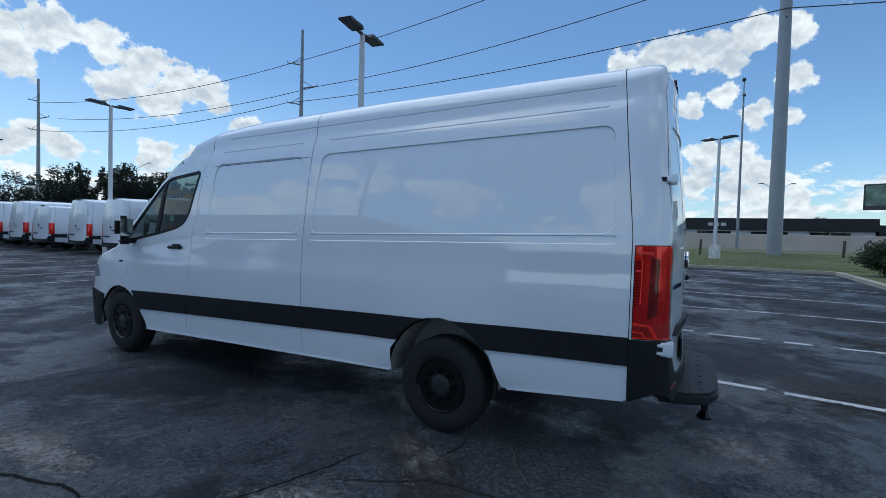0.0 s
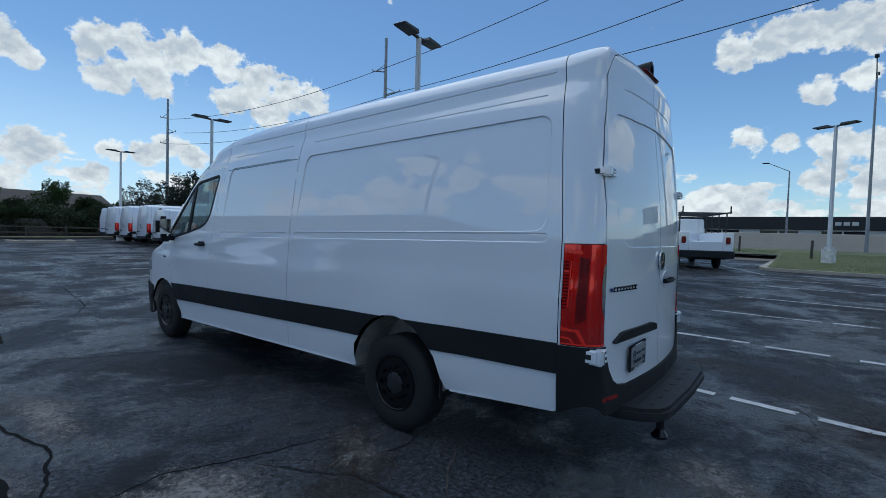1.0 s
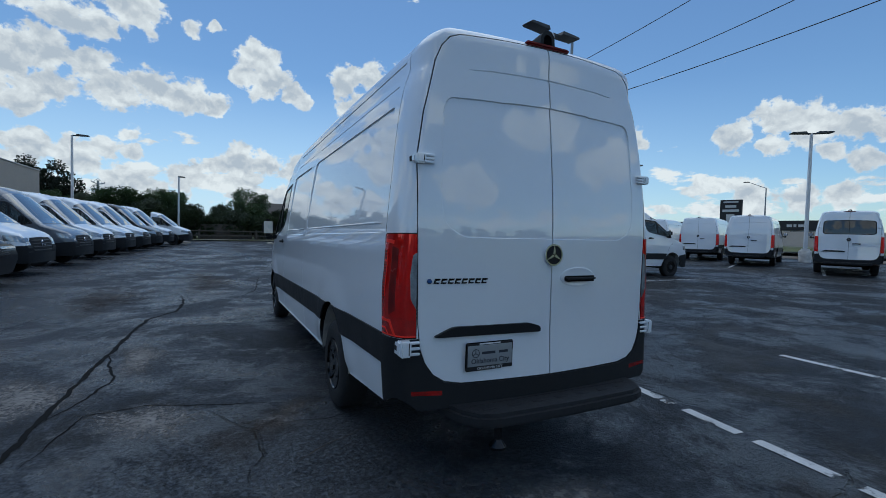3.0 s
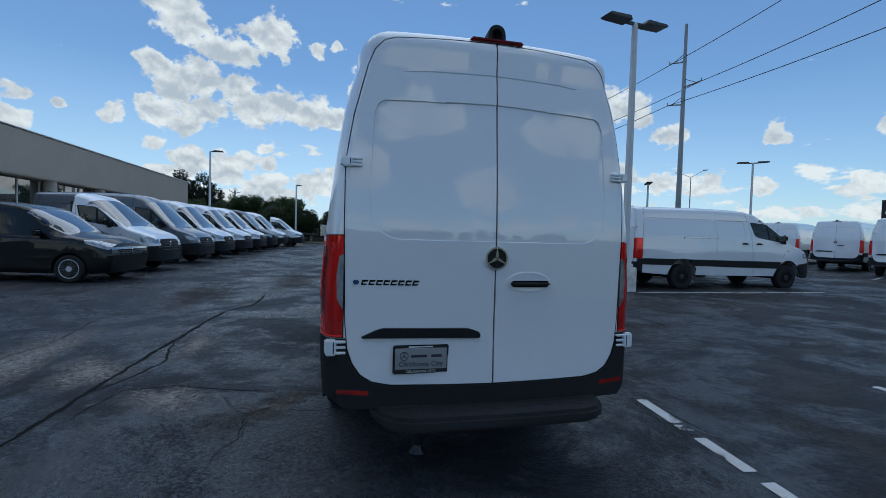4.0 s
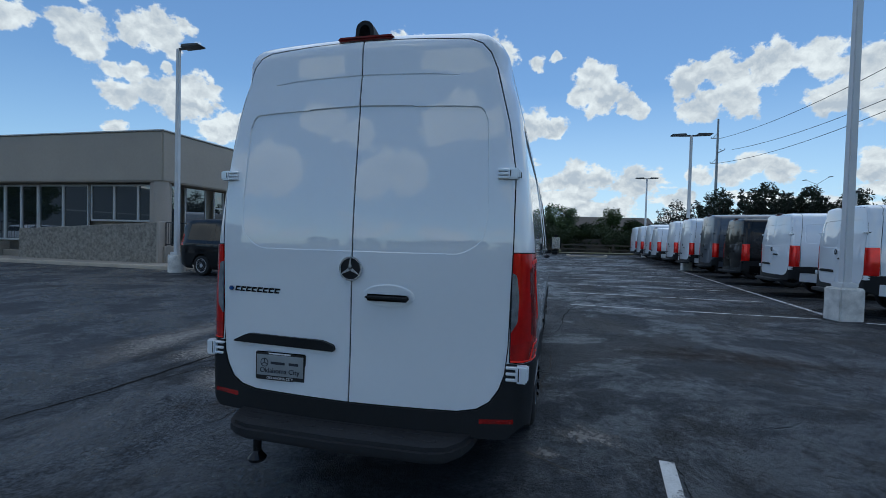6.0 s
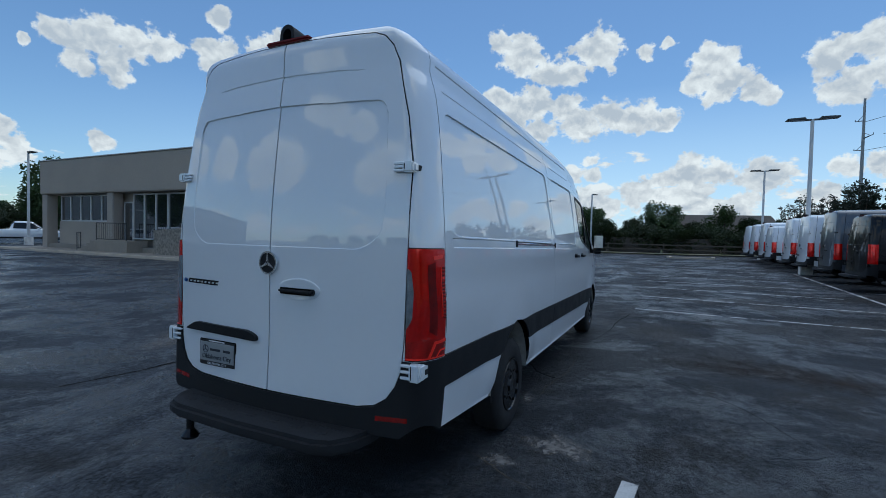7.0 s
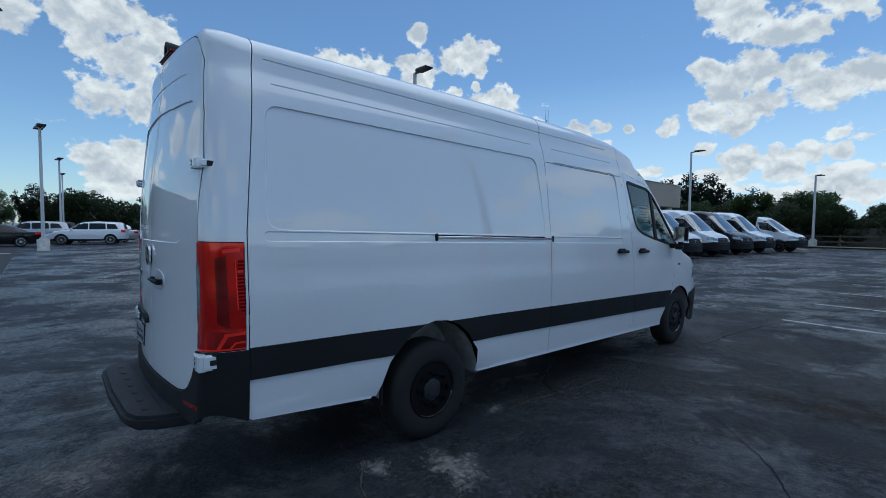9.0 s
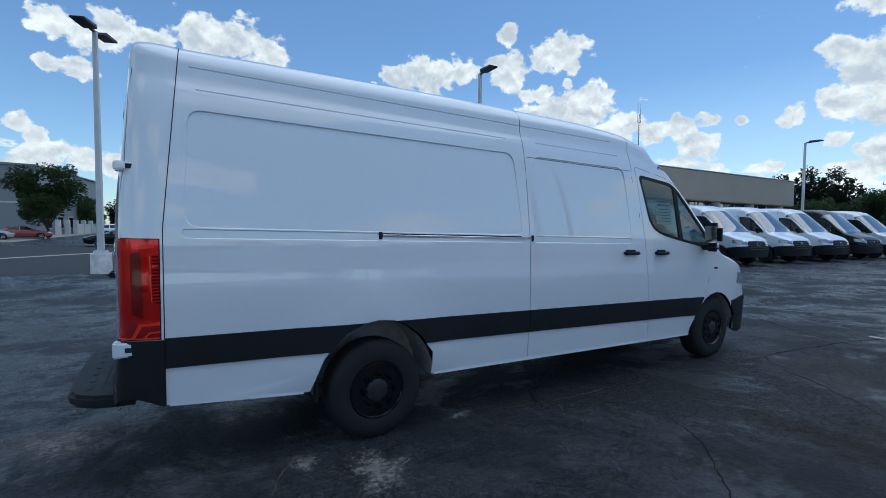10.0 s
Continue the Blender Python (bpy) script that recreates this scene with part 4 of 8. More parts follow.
def van_shell(fine, glazed=False):
    bm = shell_half(fine)
    tag, roof = bm.faces.layers.int["tag"], bm.faces.layers.int["roof"]
    mid = lambda f: f.calc_center_median()

    def put(fs, name, only=None):
        for f in fs:
            if only is None or f[tag] in only:
                f[tag] = TAGS[name]

    def press(poly, axis, depth, rim, where, fade=None):
        """Sink the skin inside an outline, with a narrow sloping rim; fade: heights over which it comes in."""
        cut(bm, edges_of(poly, axis), where)
        planes = edges_of(poly, axis, -rim)
        cut(bm, planes, where)
        bm.normal_update()
        vs = {v for f in bm.faces if where(f) for v in f.verts}
        for v in [v for v in vs if all((v.co - co).dot(no) < 1e-5 for co, no in planes)]:
            v.co -= v.normal * depth * (0.3 + 0.7 * sstep(fade[0], fade[1], v.co.z) if fade else 1.0)

    flank = lambda f: f.normal.y > 0.3 and mid(f).y > 0.4 and -3.0 < mid(f).x < 1.36
    back = lambda f: mid(f).x > 1.12 and f.normal.x > 0.15
    seg = 5 if fine else 2
    for xa, xb in ((-2.79, -1.49), (-1.345, 1.215)):
        press(rounded([(xa, 1.512), (xb, 1.512), (xb - 0.03, 2.224), (xa + 0.05, 2.224)], 0.10, seg), "y", 0.010, 0.0055, flank, (1.55, 2.1))
        if fine:
            press(rounded([(xa, 1.448), (xb + 0.01, 1.448), (xb + 0.01, 1.507), (xa, 1.507)], 0.03, 4), "y", 0.0035, 0.006, flank)
            press([(xa + 0.10, 2.342), (xb - 0.08, 2.342), (xb - 0.08, 2.352), (xa + 0.10, 2.352)], "y", 0.006, 0.0045, flank)
    if fine:
        press([(-2.62, 2.478), (1.17, 2.478), (1.17, 2.490), (-2.62, 2.490)], "y", 0.006, 0.005, lambda f: f.normal.y > 0.2 and mid(f).y > 0.3 and -2.9 < mid(f).x < 1.3 and mid(f).z > 2.35)
    if not glazed:
        press(rounded([(-0.1, 1.425), (0.60, 1.425), (0.715, 1.50), (0.735, 1.66), (0.715, 2.15), (0.68, 2.215), (-0.1, 2.236)], 0.05, seg), "x", 0.0085, 0.005, back, (1.5, 2.15))
    if fine:
        press(hull([(-0.1, 2.396), (0.42, 2.388), (0.60, 2.384), (0.42, 2.401), (-0.1, 2.412)]), "x", 0.009, 0.003, back)
    # wheel openings
    for cx in (0.0, -4.325):
        ring = hull([(round(a, 4), round(b, 4)) for a, b in ellipse_arch(cx)])
        fs = cut(bm, edges_of(ring, "y"), lambda f: abs(mid(f).x - cx) < 0.75 and mid(f).z < 1.1 and mid(f).y > 0.5)
        bmesh.ops.delete(bm, geom=fs, context="FACES")
    # rear doors, their gap, bumper and tail lamps
    on_back = lambda f: mid(f).x > 1.12 and f.normal.x > 0.08
    outer = cut(bm, edges_of(REAR_DOOR, "x", 0.003), on_back)
    put(outer, "gap")
    inner = cut(bm, edges_of(REAR_DOOR, "x", -0.003), on_back)
    put(inner, "door")
    gap_mid = cut(bm, [(Vector((0, 0.0045, 0)), Vector((0, 1, 0)))], lambda f: on_back(f) and f[tag] == TAGS["door"])
    put(gap_mid, "gap")
    if glazed:
        pane = rounded([(-0.12, 1.56), (0.72, 1.56), (0.70, 2.16), (-0.12, 2.19)], 0.09)
        on_door = lambda f: on_back(f) and f[tag] in (4, 17, 18)
        put(cut(bm, edges_of(pane, "x", 0.03), on_door), "rear_glass_frame")
        put(cut(bm, edges_of(pane, "x"), on_door), "rear_glass")
    low = cut(bm, [(Vector((1.318, 0, 0)), Vector((-1, 0, 0))), (Vector((0, 0, 0.868)), Vector((0, 0, 1)))], lambda f: mid(f).x > 1.1 and f[tag] == 0)
    put(low, "bumper", (0,))
    if fine:
        put(cut(bm, edges_of([(0.715, 0.553), (0.885, 0.562), (0.885, 0.585), (0.715, 0.578)], "x"), lambda f: f[tag] == 2 and f.normal.x > 0.1), "low_reflector")
    tl = [(Vector((1.333, 0, 0)), Vector((-1, 0, 0))), (Vector((0, 0, 0.870)), Vector((0, 0, -1))), (Vector((0, 0, 1.447)), Vector((0, 0, 1))), (Vector((0, 0.858, 0)), Vector((0, -1, 0)))]
    fs = cut(bm, tl, lambda f: mid(f).x > 1.1 and f[tag] in (0, 3))
    put(fs, "tail", (0,))
    if fine:
        ring = set(cut(bm, [(co - no * 0.006, no) for co, no in tl], lambda f: f[tag] == 3))
        put([f for f in bm.faces if f[tag] == 3 and f not in ring], "gap")
        pane = rounded([(0.845, 1.00), (0.895, 1.08), (0.90, 1.22), (0.885, 1.335), (0.845, 1.345)], 0.02)
        put(cut(bm, edges_of(pane, "x"), lambda f: f[tag] == 3 and mid(f).x > 1.40), "tail_clear", (3,))
        pane = [(1.30, 0.885), (1.62, 0.885), (1.62, 0.93), (1.50, 0.985), (1.30, 0.965)]
        put(cut(bm, edges_of(pane, "y"), lambda f: f[tag] == 3), "tail_low", (3,))
        put(cut(bm, edges_of([(1.415, 0.99), (1.47, 1.02), (1.475, 1.36), (1.425, 1.375)], "y"), lambda f: f[tag] == 3), "tail_dark", (3,))
        put(cut(bm, edges_of([(1.30, 1.02), (1.365, 1.09), (1.375, 1.20), (1.37, 1.355), (1.30, 1.355)], "y"), lambda f: f[tag] == 3), "tail_rib", (3,))
        for pane in ([(1.30, 0.957), (1.42, 0.951), (1.425, 0.966), (1.30, 0.976)], [(1.413, 0.967), (1.436, 0.967), (1.475, 0.885), (1.458, 0.885)],
                     [(1.30, 0.913), (1.384, 0.910), (1.386, 0.919), (1.30, 0.924)], [(1.382, 0.912), (1.389, 0.919), (1.416, 0.889), (1.408, 0.886)],
                     [(1.30, 0.878), (1.62, 0.878), (1.62, 0.886), (1.30, 0.886)], [(1.36, 1.395), (1.44, 1.385), (1.44, 1.405), (1.36, 1.415)],
                     [(1.372, 1.09), (1.378, 1.09), (1.385, 1.35), (1.379, 1.35)], [(1.345, 1.285), (1.372, 1.283), (1.372, 1.296), (1.345, 1.298)]):
            put(cut(bm, edges_of(pane, "y"), lambda f: f[tag] in (3, 19, 20, 21)), "tail_line")
    # side gap lines: rear corner seam, sliding door, cab door
    side = lambda f: mid(f).y > 0.5 and mid(f).x < 1.36 and f.normal.y > 0.25
    g = 0.0028 if fine else 0.006
    lines = [((1.318, 0.47), (1.318, 1.5)), ((1.318, 1.5), (1.215, 2.62))]
    for (xa, za), (xb, zb) in lines:
        d = Vector((xb - xa, zb - za)).normalized()
        n = Vector((d.y, 0, -d.x))
        pl = [(Vector((xa, 0, za)) + n * g, n), (Vector((xa, 0, za)) - n * g, -n), (Vector((xa, 0, za)), Vector((-d.x, 0, -d.y))), (Vector((xb, 0, zb)), Vector((d.x, 0, d.y)))]
        put(cut(bm, pl, lambda f: mid(f).y > 0.4 and 1.05 < mid(f).x < 1.45 and f[tag] in (0, 5)), "gap", (0,))
    st = [(-4.06, 0.842), (1.316, 0.876), (1.316, 0.70), (-1.4, 0.702), (-3.96, 0.635)]
    sl = cut(bm, edges_of(hull(st), "y"), lambda f: side(f) and 0.4 < mid(f).z < 1.1 and f[tag] == 0)
    put(sl, "strip", (0,))
    for poly, inner_tag in (([(-1.42, 0.30), (-1.42, 2.205), (-2.85, 2.205), (-2.96, 1.6), (-2.985, 0.9), (-3.03, 0.30)], "slide"), (FRONT_DOOR, "front_door")):
        cv = hull(poly)
        ring = cut(bm, edges_of(cv, "y", g), lambda f: side(f) and f[tag] in (0, 1, 5) and -4.5 < mid(f).x < -1.2)
        inn = cut(bm, edges_of(cv, "y", -g), lambda f: side(f) and f[tag] in (0, 1, 5) and -4.5 < mid(f).x < -1.2)
        inn = set(inn)
        for f in ring:
            if f not in inn and f[tag] in (0, 1):
                f[tag] = TAGS["gap"]
        for f in inn:
            if f[tag] == 0:
                f[tag] = TAGS[inner_tag]
    # roof seams
    for xa in (-1.42, -2.87):
        pl = [(Vector((xa + g, 0, 0)), Vector((1, 0, 0))), (Vector((xa - g, 0, 0)), Vector((-1, 0, 0))), (Vector((0, 0, 2.2)), Vector((0, 0, -1)))]
        put(cut(bm, pl, lambda f: abs(mid(f).x - xa) < 0.3 and mid(f).z > 2.1 and f[tag] == 0), "gap", (0,))
    # side window: black surround, then the panes either side of the bar
    win = hull(rounded(SIDE_WINDOW, 0.05, 3))
    on_door = lambda f: side(f) and f[tag] in (0, 10, 6, 7) and -4.4 < mid(f).x < -2.8 and mid(f).z > 1.3
    put(cut(bm, edges_of(win, "y", 0.012), on_door), "frame")
    put(cut(bm, edges_of(win, "y", -0.016), on_door), "glass")
    bar = [(-3.525, 2.3), (-3.575, 2.3), (-3.69, 1.3), (-3.62, 1.3)]
    put(cut(bm, edges_of(bar, "y"), lambda f: f[tag] == 7), "frame", (7,))
    # windscreen
    top = [(Vector((-3.46, 0, 2.42)), Vector((0.7, 0, 0.7))), (Vector((-4.44, 0, 1.43)), Vector((-0.8, 0, -0.6)))]
    ws = cut(bm, top, lambda f: f[roof] == 1 and -4.8 < mid(f).x < -3.1 and f[tag] == 0)
    ws = [f for f in ws if mid(f).y < 0.86]
    put(ws, "screen", (0,))
    # nose: dark bumper, grille, lamps
    nz = cut(bm, [(Vector((-5.0, 0, 0.80)), Vector((0.12, 0, 1.0))), (Vector((-4.70, 0, 0)), Vector((1, 0, 0.0)))], lambda f: mid(f).x < -4.5 and f[tag] == 0)
    put(nz, "nose", (0,))
    gr = cut(bm, edges_of([(-0.1, 0.62), (0.48, 0.64), (0.57, 0.94), (0.49, 1.04), (-0.1, 1.06)], "x"), lambda f: mid(f).x < -4.98 and f[tag] in (0, 13))
    put(gr, "grille")
    hl = cut(bm, edges_of([(0.585, 0.92), (0.64, 0.87), (0.96, 0.97), (0.95, 1.11), (0.74, 1.09), (0.585, 1.03)], "x"), lambda f: mid(f).x < -4.75 and f[tag] in (0, 13) and f.normal.x < -0.15 and f.normal.z < 0.72)
    put(hl, "headlamp")
    bm.normal_update()
    return bm


def wheel(parent, x, y_out, s, alloy=False, r=0.362, fine=True):
    """Tyre, black steel rim and hub cap; s is the side."""
    hub = new("wheel")
    hub.parent = parent
    hub.location = (x, s * y_out, r)
    seg = 44 if fine else 22

    def turned(name, prof, material, seg=seg, label=""):
        b = lathe(bmesh.new(), [(a, -h * s) for a, h in prof], seg, caps=name != "tyre")
        return part(name, b, material, hub, label, angle=50)
    w = 0.235
    turned("tyre", [(0.195, 0.03), (0.212, 0.008), (0.225, 0.004), (0.29, 0.0), (0.335, 0.012), (r - 0.006, 0.03), (r, 0.05), (r, w - 0.05), (r - 0.006, w - 0.03), (0.30, w), (0.195, w - 0.03)], RUBBER)
    turned("rim", [(0.207, 0.012), (0.204, 0.003), (0.198, 0.002), (0.193, 0.010), (0.187, 0.020), (0.181, 0.055), (0.174, 0.080), (0.160, 0.090), (0.146, 0.080), (0.130, 0.058), (0.118, 0.040), (0.112, 0.034), (0.104, 0.04), (0.0, 0.05)], WHEEL_ALLOY if alloy else WHEEL_BLACK)
    b = bmesh.new()
    n = 10 if alloy else 8
    for k in range(n):
        a = 2 * math.pi * k / n
        if alloy:
            box(b, -0.009, 0.009, 0.0, 0.02, 0.06, 0.215, 0.004, 1, Matrix.Rotation(a, 4, "Y") @ Matrix.Translation((0, -s * 0.028 - 0.01, 0)))
        else:
            box(b, -0.022, 0.022, -0.005, 0.005, 0.136, 0.158, 0.005, 2, Matrix.Rotation(a, 4, "Y") @ Matrix.Translation((0, -s * 0.078, 0)) @ Matrix.Rotation(s * radians(-38), 4, "X") @ Matrix.Translation((0, 0, 0)))
    part("wheel_face", b, WHEEL_ALLOY if alloy else HOLE, hub)["kind"] = "stuff"
    turned("hub_cap", [(0.098, 0.048), (0.094, 0.022), (0.082, 0.012), (0.045, 0.010), (0.042, 0.004), (0.0, 0.003)], WHEEL_ALLOY if alloy else CAP_GREY, 24)
    b = bmesh.new()
    for k in range(6):
        a = 2 * math.pi * (k + 0.5) / 6
        box(b, -0.008, 0.008, -0.005, 0.005, 0.070, 0.090, 0.003, 1, Matrix.Rotation(a, 4, "Y") @ Matrix.Translation((0, -s * 0.016, 0)))
    part("cap_face", b, HOLE, hub)["kind"] = "stuff"
    return hub


def make_van(name, label, paint, fine=False, dl=0.0, kz=1.0, glazed=False, rake=0.02, track=True, m=None, group="", cab=False):
    """A long panel van heading along -x, with its rear axle over the origin. dl shortens the middle, kz lowers the roof."""
    van = thing(name, label, "van", None, group)

    def fit(p):
        x, y, z = p
        if z > 1.5:
            z = 1.5 + (z - 1.5) * kz
        x2 = x + dl * sstep(-0.6, -2.4, x)
        return Vector((x2, y, z + rake * x2))

    def fitted(b):
        for v in b.verts:
            v.co = fit(v.co)
        return b

    def add(nm, b, material, parent=van, lab="", angle=40):
        return part(nm, fitted(b), material, parent, lab, angle=angle)

    sh = van_shell(fine, glazed)
    T = TAGS
    if cab:
        bmesh.ops.bisect_plane(sh, geom=list(sh.verts) + list(sh.edges) + list(sh.faces), dist=1e-5, plane_co=(-2.86, 0, 0), plane_no=(1, 0, 0), clear_outer=True)
        sh.normal_update()
    body = part("body", take(sh, T["body"], (1, -1), fit=fit), paint, van, angle=60)
    part("door_gap", take(sh, T["gap"], (1, -1), lift=-0.010, fit=fit), GAP, van, "dark door gaps, shade and rubber in one colour", angle=180)["kind"] = "stuff"
    for s, nm in ((1, "side_strip"), (-1, "side_strip")):
        part(nm, take(sh, T["strip"], (s,), lift=0.010, skirt=0.012, fit=fit), PLASTIC, van, "matt black plastic rubbing strip", angle=50)
    bumper = part("rear_bumper", take(sh, T["bumper"], (1, -1), lift=0.012, skirt=0.016, fit=fit), PLASTIC, van, "black plastic rear bumper with raised corners", angle=60)
    if fine:
        for s in (1, -1):
            part("bumper_reflector", take(sh, T["low_reflector"], (s,), lift=0.013, skirt=0.02, fit=fit), RED_BRIGHT, bumper, "red bumper reflector")
    glass = CAB_GLASS
    for s in (1, -1):
        lamp = part("tail_lamp", take(sh, T["tail"], (s,), lift=0.006, skirt=0.02, fit=fit), RED_LENS, van, "tall red tail lamp with a clear inner strip", angle=50)
        if fine and lamp:
            part("reversing_lens", take(sh, T["tail_clear"], (s,), lift=0.0075, skirt=0.01, fit=fit), CLEAR_LENS, lamp, "clear reversing lens")
            part("dark_band", take(sh, T["tail_dark"], (s,), lift=0.006, fit=fit), RED_DEEP, lamp, "dark red inner band")
            part("ribbed_lens", take(sh, T["tail_rib"], (s,), lift=0.007, skirt=0.01, fit=fit), RED_RIB, lamp, "ribbed dark red lens")
            part("reflector", take(sh, T["tail_low"], (s,), lift=0.0075, skirt=0.01, fit=fit), RED_BRIGHT, lamp, "bright red lower reflector")
            part("light_guide", take(sh, T["tail_line"], (s,), lift=0.009, skirt=0.01, fit=fit), RED_LINE, lamp, "bright red lines in the lens, gleam put into the colour")
        rd = part("rear_door", take(sh, T["door"], (s,), lift=0.0, skirt=0.015, fit=fit), paint, van, angle=60)
        if glazed:
            part("window_seal", take(sh, T["rear_glass_frame"], (s,), lift=0.002, fit=fit), GAP, rd)
            part("pane", take(sh, T["rear_glass"], (s,), lift=0.004, fit=fit), DARK_GLASS, rd, "dark glass rear window")
        part("sliding_door" if s > 0 else "side_panel", take(sh, T["slide"], (s,), skirt=0.012, fit=fit), paint, van, angle=60)
        fd = part("front_door", take(sh, T["front_door"], (s,), skirt=0.012, fit=fit), paint, van, angle=60)
        part("window_frame", take(sh, T["frame"], (s,), lift=0.003, skirt=0.02, fit=fit), PLASTIC, fd, "black window surround")
        part("pane", take(sh, T["glass"], (s,), lift=-0.004, fit=fit), glass, fd, "green-tinted side glass")
    part("windscreen", take(sh, T["screen"], (1, -1), lift=0.003, fit=fit), glass if fine else SCREEN_GLASS, van, "tinted windscreen", angle=180)
    part("front_bumper", take(sh, T["nose"], (1, -1), lift=0.010, skirt=0.02, fit=fit), PLASTIC, van, "black plastic front bumper", angle=60)
    grille = part("grille", take(sh, T["grille"], (1, -1), lift=0.002, fit=fit), GAP, van, "black grille")
    for s in (1, -1):
        part("headlamp", take(sh, T["headlamp"], (s,), lift=0.006, skirt=0.02, fit=fit), CLEAR_LENS, van, "clear headlamp")
    sh.free()
    b = bmesh.new()
    for z in (0.70, 0.79, 0.88, 0.965):
        xz = -5.385 + 0.36 * max(0.0, z - 0.78)
        box(b, xz, xz + 0.05, -0.46, 0.46, z - 0.016, z + 0.016, 0.008, 1)
    add("grille_face", b, CAP_GREY, grille)
    b = bmesh.new()
    xb = -5.36
    lathe(b, [(0.105, xb), (0.105, xb - 0.02), (0.088, xb - 0.02), (0.088, xb)], 24, "x", (0, 0, 0.88), False)
    for k in range(3):
        box(b, xb - 0.016, xb, -0.010, 0.010, 0.0, 0.09, 0.003, 1, Matrix.Translation((0, 0, 0.88)) @ Matrix.Rotation(k * 2 * math.pi / 3, 4, "X"))
    add("grille_badge", b, CHROME, grille, "round chrome badge")
    # wheels, arch liners, underside
    for x in (0.0, -4.325):
        for s in (1, -1):
            if cab and x == 0.0:
                wheel(van, x, 0.94, s, fine=False)
                continue
            w = wheel(van, x + (dl if x else 0), 0.962, s, fine=fine)
            b = bmesh.new()
            prof = []
            for k in range(13):
                a = math.pi * k / 12
                prof.append((x + 0.47 * math.cos(a), 0.40 + 0.475 * math.sin(a)))
            ring = [[b.verts.new((px, s * yy, pz)) for px, pz in prof] for yy in (0.95, 0.62)]
            for k in range(12):
                b.faces.new((ring[0][k], ring[0][k + 1], ring[1][k + 1], ring[1][k]))
            b.faces.new(ring[1])
            add("arch_liner", b, LINER, van, "grey felt wheel-arch liner")
    b = bmesh.new()
    for x0, x1, z0 in ((-5.15, -4.85, 0.40), (-3.80, -2.9, 0.43)) if cab else ((-5.15, -4.85, 0.40), (-3.80, -0.55, 0.43), (0.60, 1.45, 0.50)):
        box(b, x0, x1, -0.86, 0.86, z0, 0.62, 0.03)
    box(b, -4.85, -2.9 if cab else 0.6, -0.60, 0.60, 0.40, 0.62)
    add("underbody", b, UNDER, van, "dark dirty underside")
    for x in (0.0, -4.325):
        add("axle", rod(bmesh.new(), (x, -0.72, 0.34), (x, 0.72, 0.34), 0.055), UNDER, van)
    for s in () if cab else (1, -1):
        add("mud_flap", box(bmesh.new(), 0.43, 0.455, s * 0.86 - 0.09, s * 0.86 + 0.09, 0.34, 0.62, 0.006), PLASTIC, van)
    # folded flange along the sills
    for s in (1, -1):
        for xa, xb in ((-3.84, -2.90),) if cab else ((-3.84, -0.47), (0.53, 1.30)):
            b = bmesh.new()
            nseg = 14
            prev = None
            for i in range(nseg + 1):
                x = xa + (xb - xa) * i / nseg
                zb = lerp_table(BOTTOM, x)
                row = [b.verts.new((x, s * yy, zb + zz)) for yy, zz in ((0.940, 0.006), (0.953, 0.004), (0.953, -0.010), (0.925, -0.012))]
                if prev:
                    for q in range(4):
                        b.faces.new((prev[q], row[q], row[(q + 1) % 4], prev[(q + 1) % 4]))
                prev = row
            bmesh.ops.recalc_face_normals(b, faces=b.faces)
            add("sill_flange", b, paint)
    # cab inside
    b = bmesh.new()
    box(b, -2.80, -2.76, -0.90, 0.90, 0.5, 1.55)
    box(b, -2.80, -2.76, -0.84, 0.84, 1.55, 2.3)
    add("bulkhead", b, INTERIOR)
    b = bmesh.new()
    box(b, -4.55, -4.02, -0.86, 0.86, 0.95, 1.37, 0.08, 3)
    box(b, -4.6, -2.8, -0.88, 0.88, 0.55, 0.75)
    add("dashboard", b, INTERIOR)
    for y in (-0.5, 0.5):
        b = bmesh.new()
        box(b, -3.62, -3.12, y - 0.25, y + 0.25, 0.86, 1.02, 0.06, 3)
        box(b, -0.07, 0.07, y - 0.24, y + 0.24, 0.0, 0.66, 0.06, 3, Matrix.Translation((-3.14, 0, 0.98)) @ Matrix.Rotation(radians(12), 4, "Y"))
        box(b, -0.05, 0.05, y - 0.13, y + 0.13, 0.68, 0.90, 0.04, 3, Matrix.Translation((-3.14, 0, 0.98)) @ Matrix.Rotation(radians(12), 4, "Y"))
        add("seat", b, SEAT, van, "dark cloth cab seat")
    b = bmesh.new()
    ring = [[b.verts.new(((0.19 + 0.017 * math.cos(t)) * math.cos(a), (0.19 + 0.017 * math.cos(t)) * math.sin(a), 0.017 * math.sin(t))) for t in [2 * math.pi * q / 8 for q in range(8)]] for a in [2 * math.pi * q / 24 for q in range(24)]]
    for i in range(24):
        for j in range(8):
            b.faces.new((ring[i][j], ring[(i + 1) % 24][j], ring[(i + 1) % 24][(j + 1) % 8], ring[i][(j + 1) % 8]))
    bmesh.ops.transform(b, matrix=pose(-3.92, -0.5, 1.36, 0, 55, 0), verts=b.verts)
    add("steering_wheel", b, PLASTIC)
    # mirrors
    for s in (1, -1):
        b = bmesh.new()
        box(b, -4.10, -3.965, s * 1.105 - 0.088, s * 1.105 + 0.088, 1.435, 1.70, 0.058, 4)
        mir = add("mirror", b, PLASTIC, van, "black door mirror")
        b = bmesh.new()
        box(b, -4.095, -3.985, s * 1.085 - 0.075, s * 1.085 + 0.075, 1.375, 1.45, 0.034, 3)
        box(b, -4.09, -4.01, s * 0.98 - 0.07, s * 0.98 + 0.07, 1.39, 1.45, 0.022, 2)
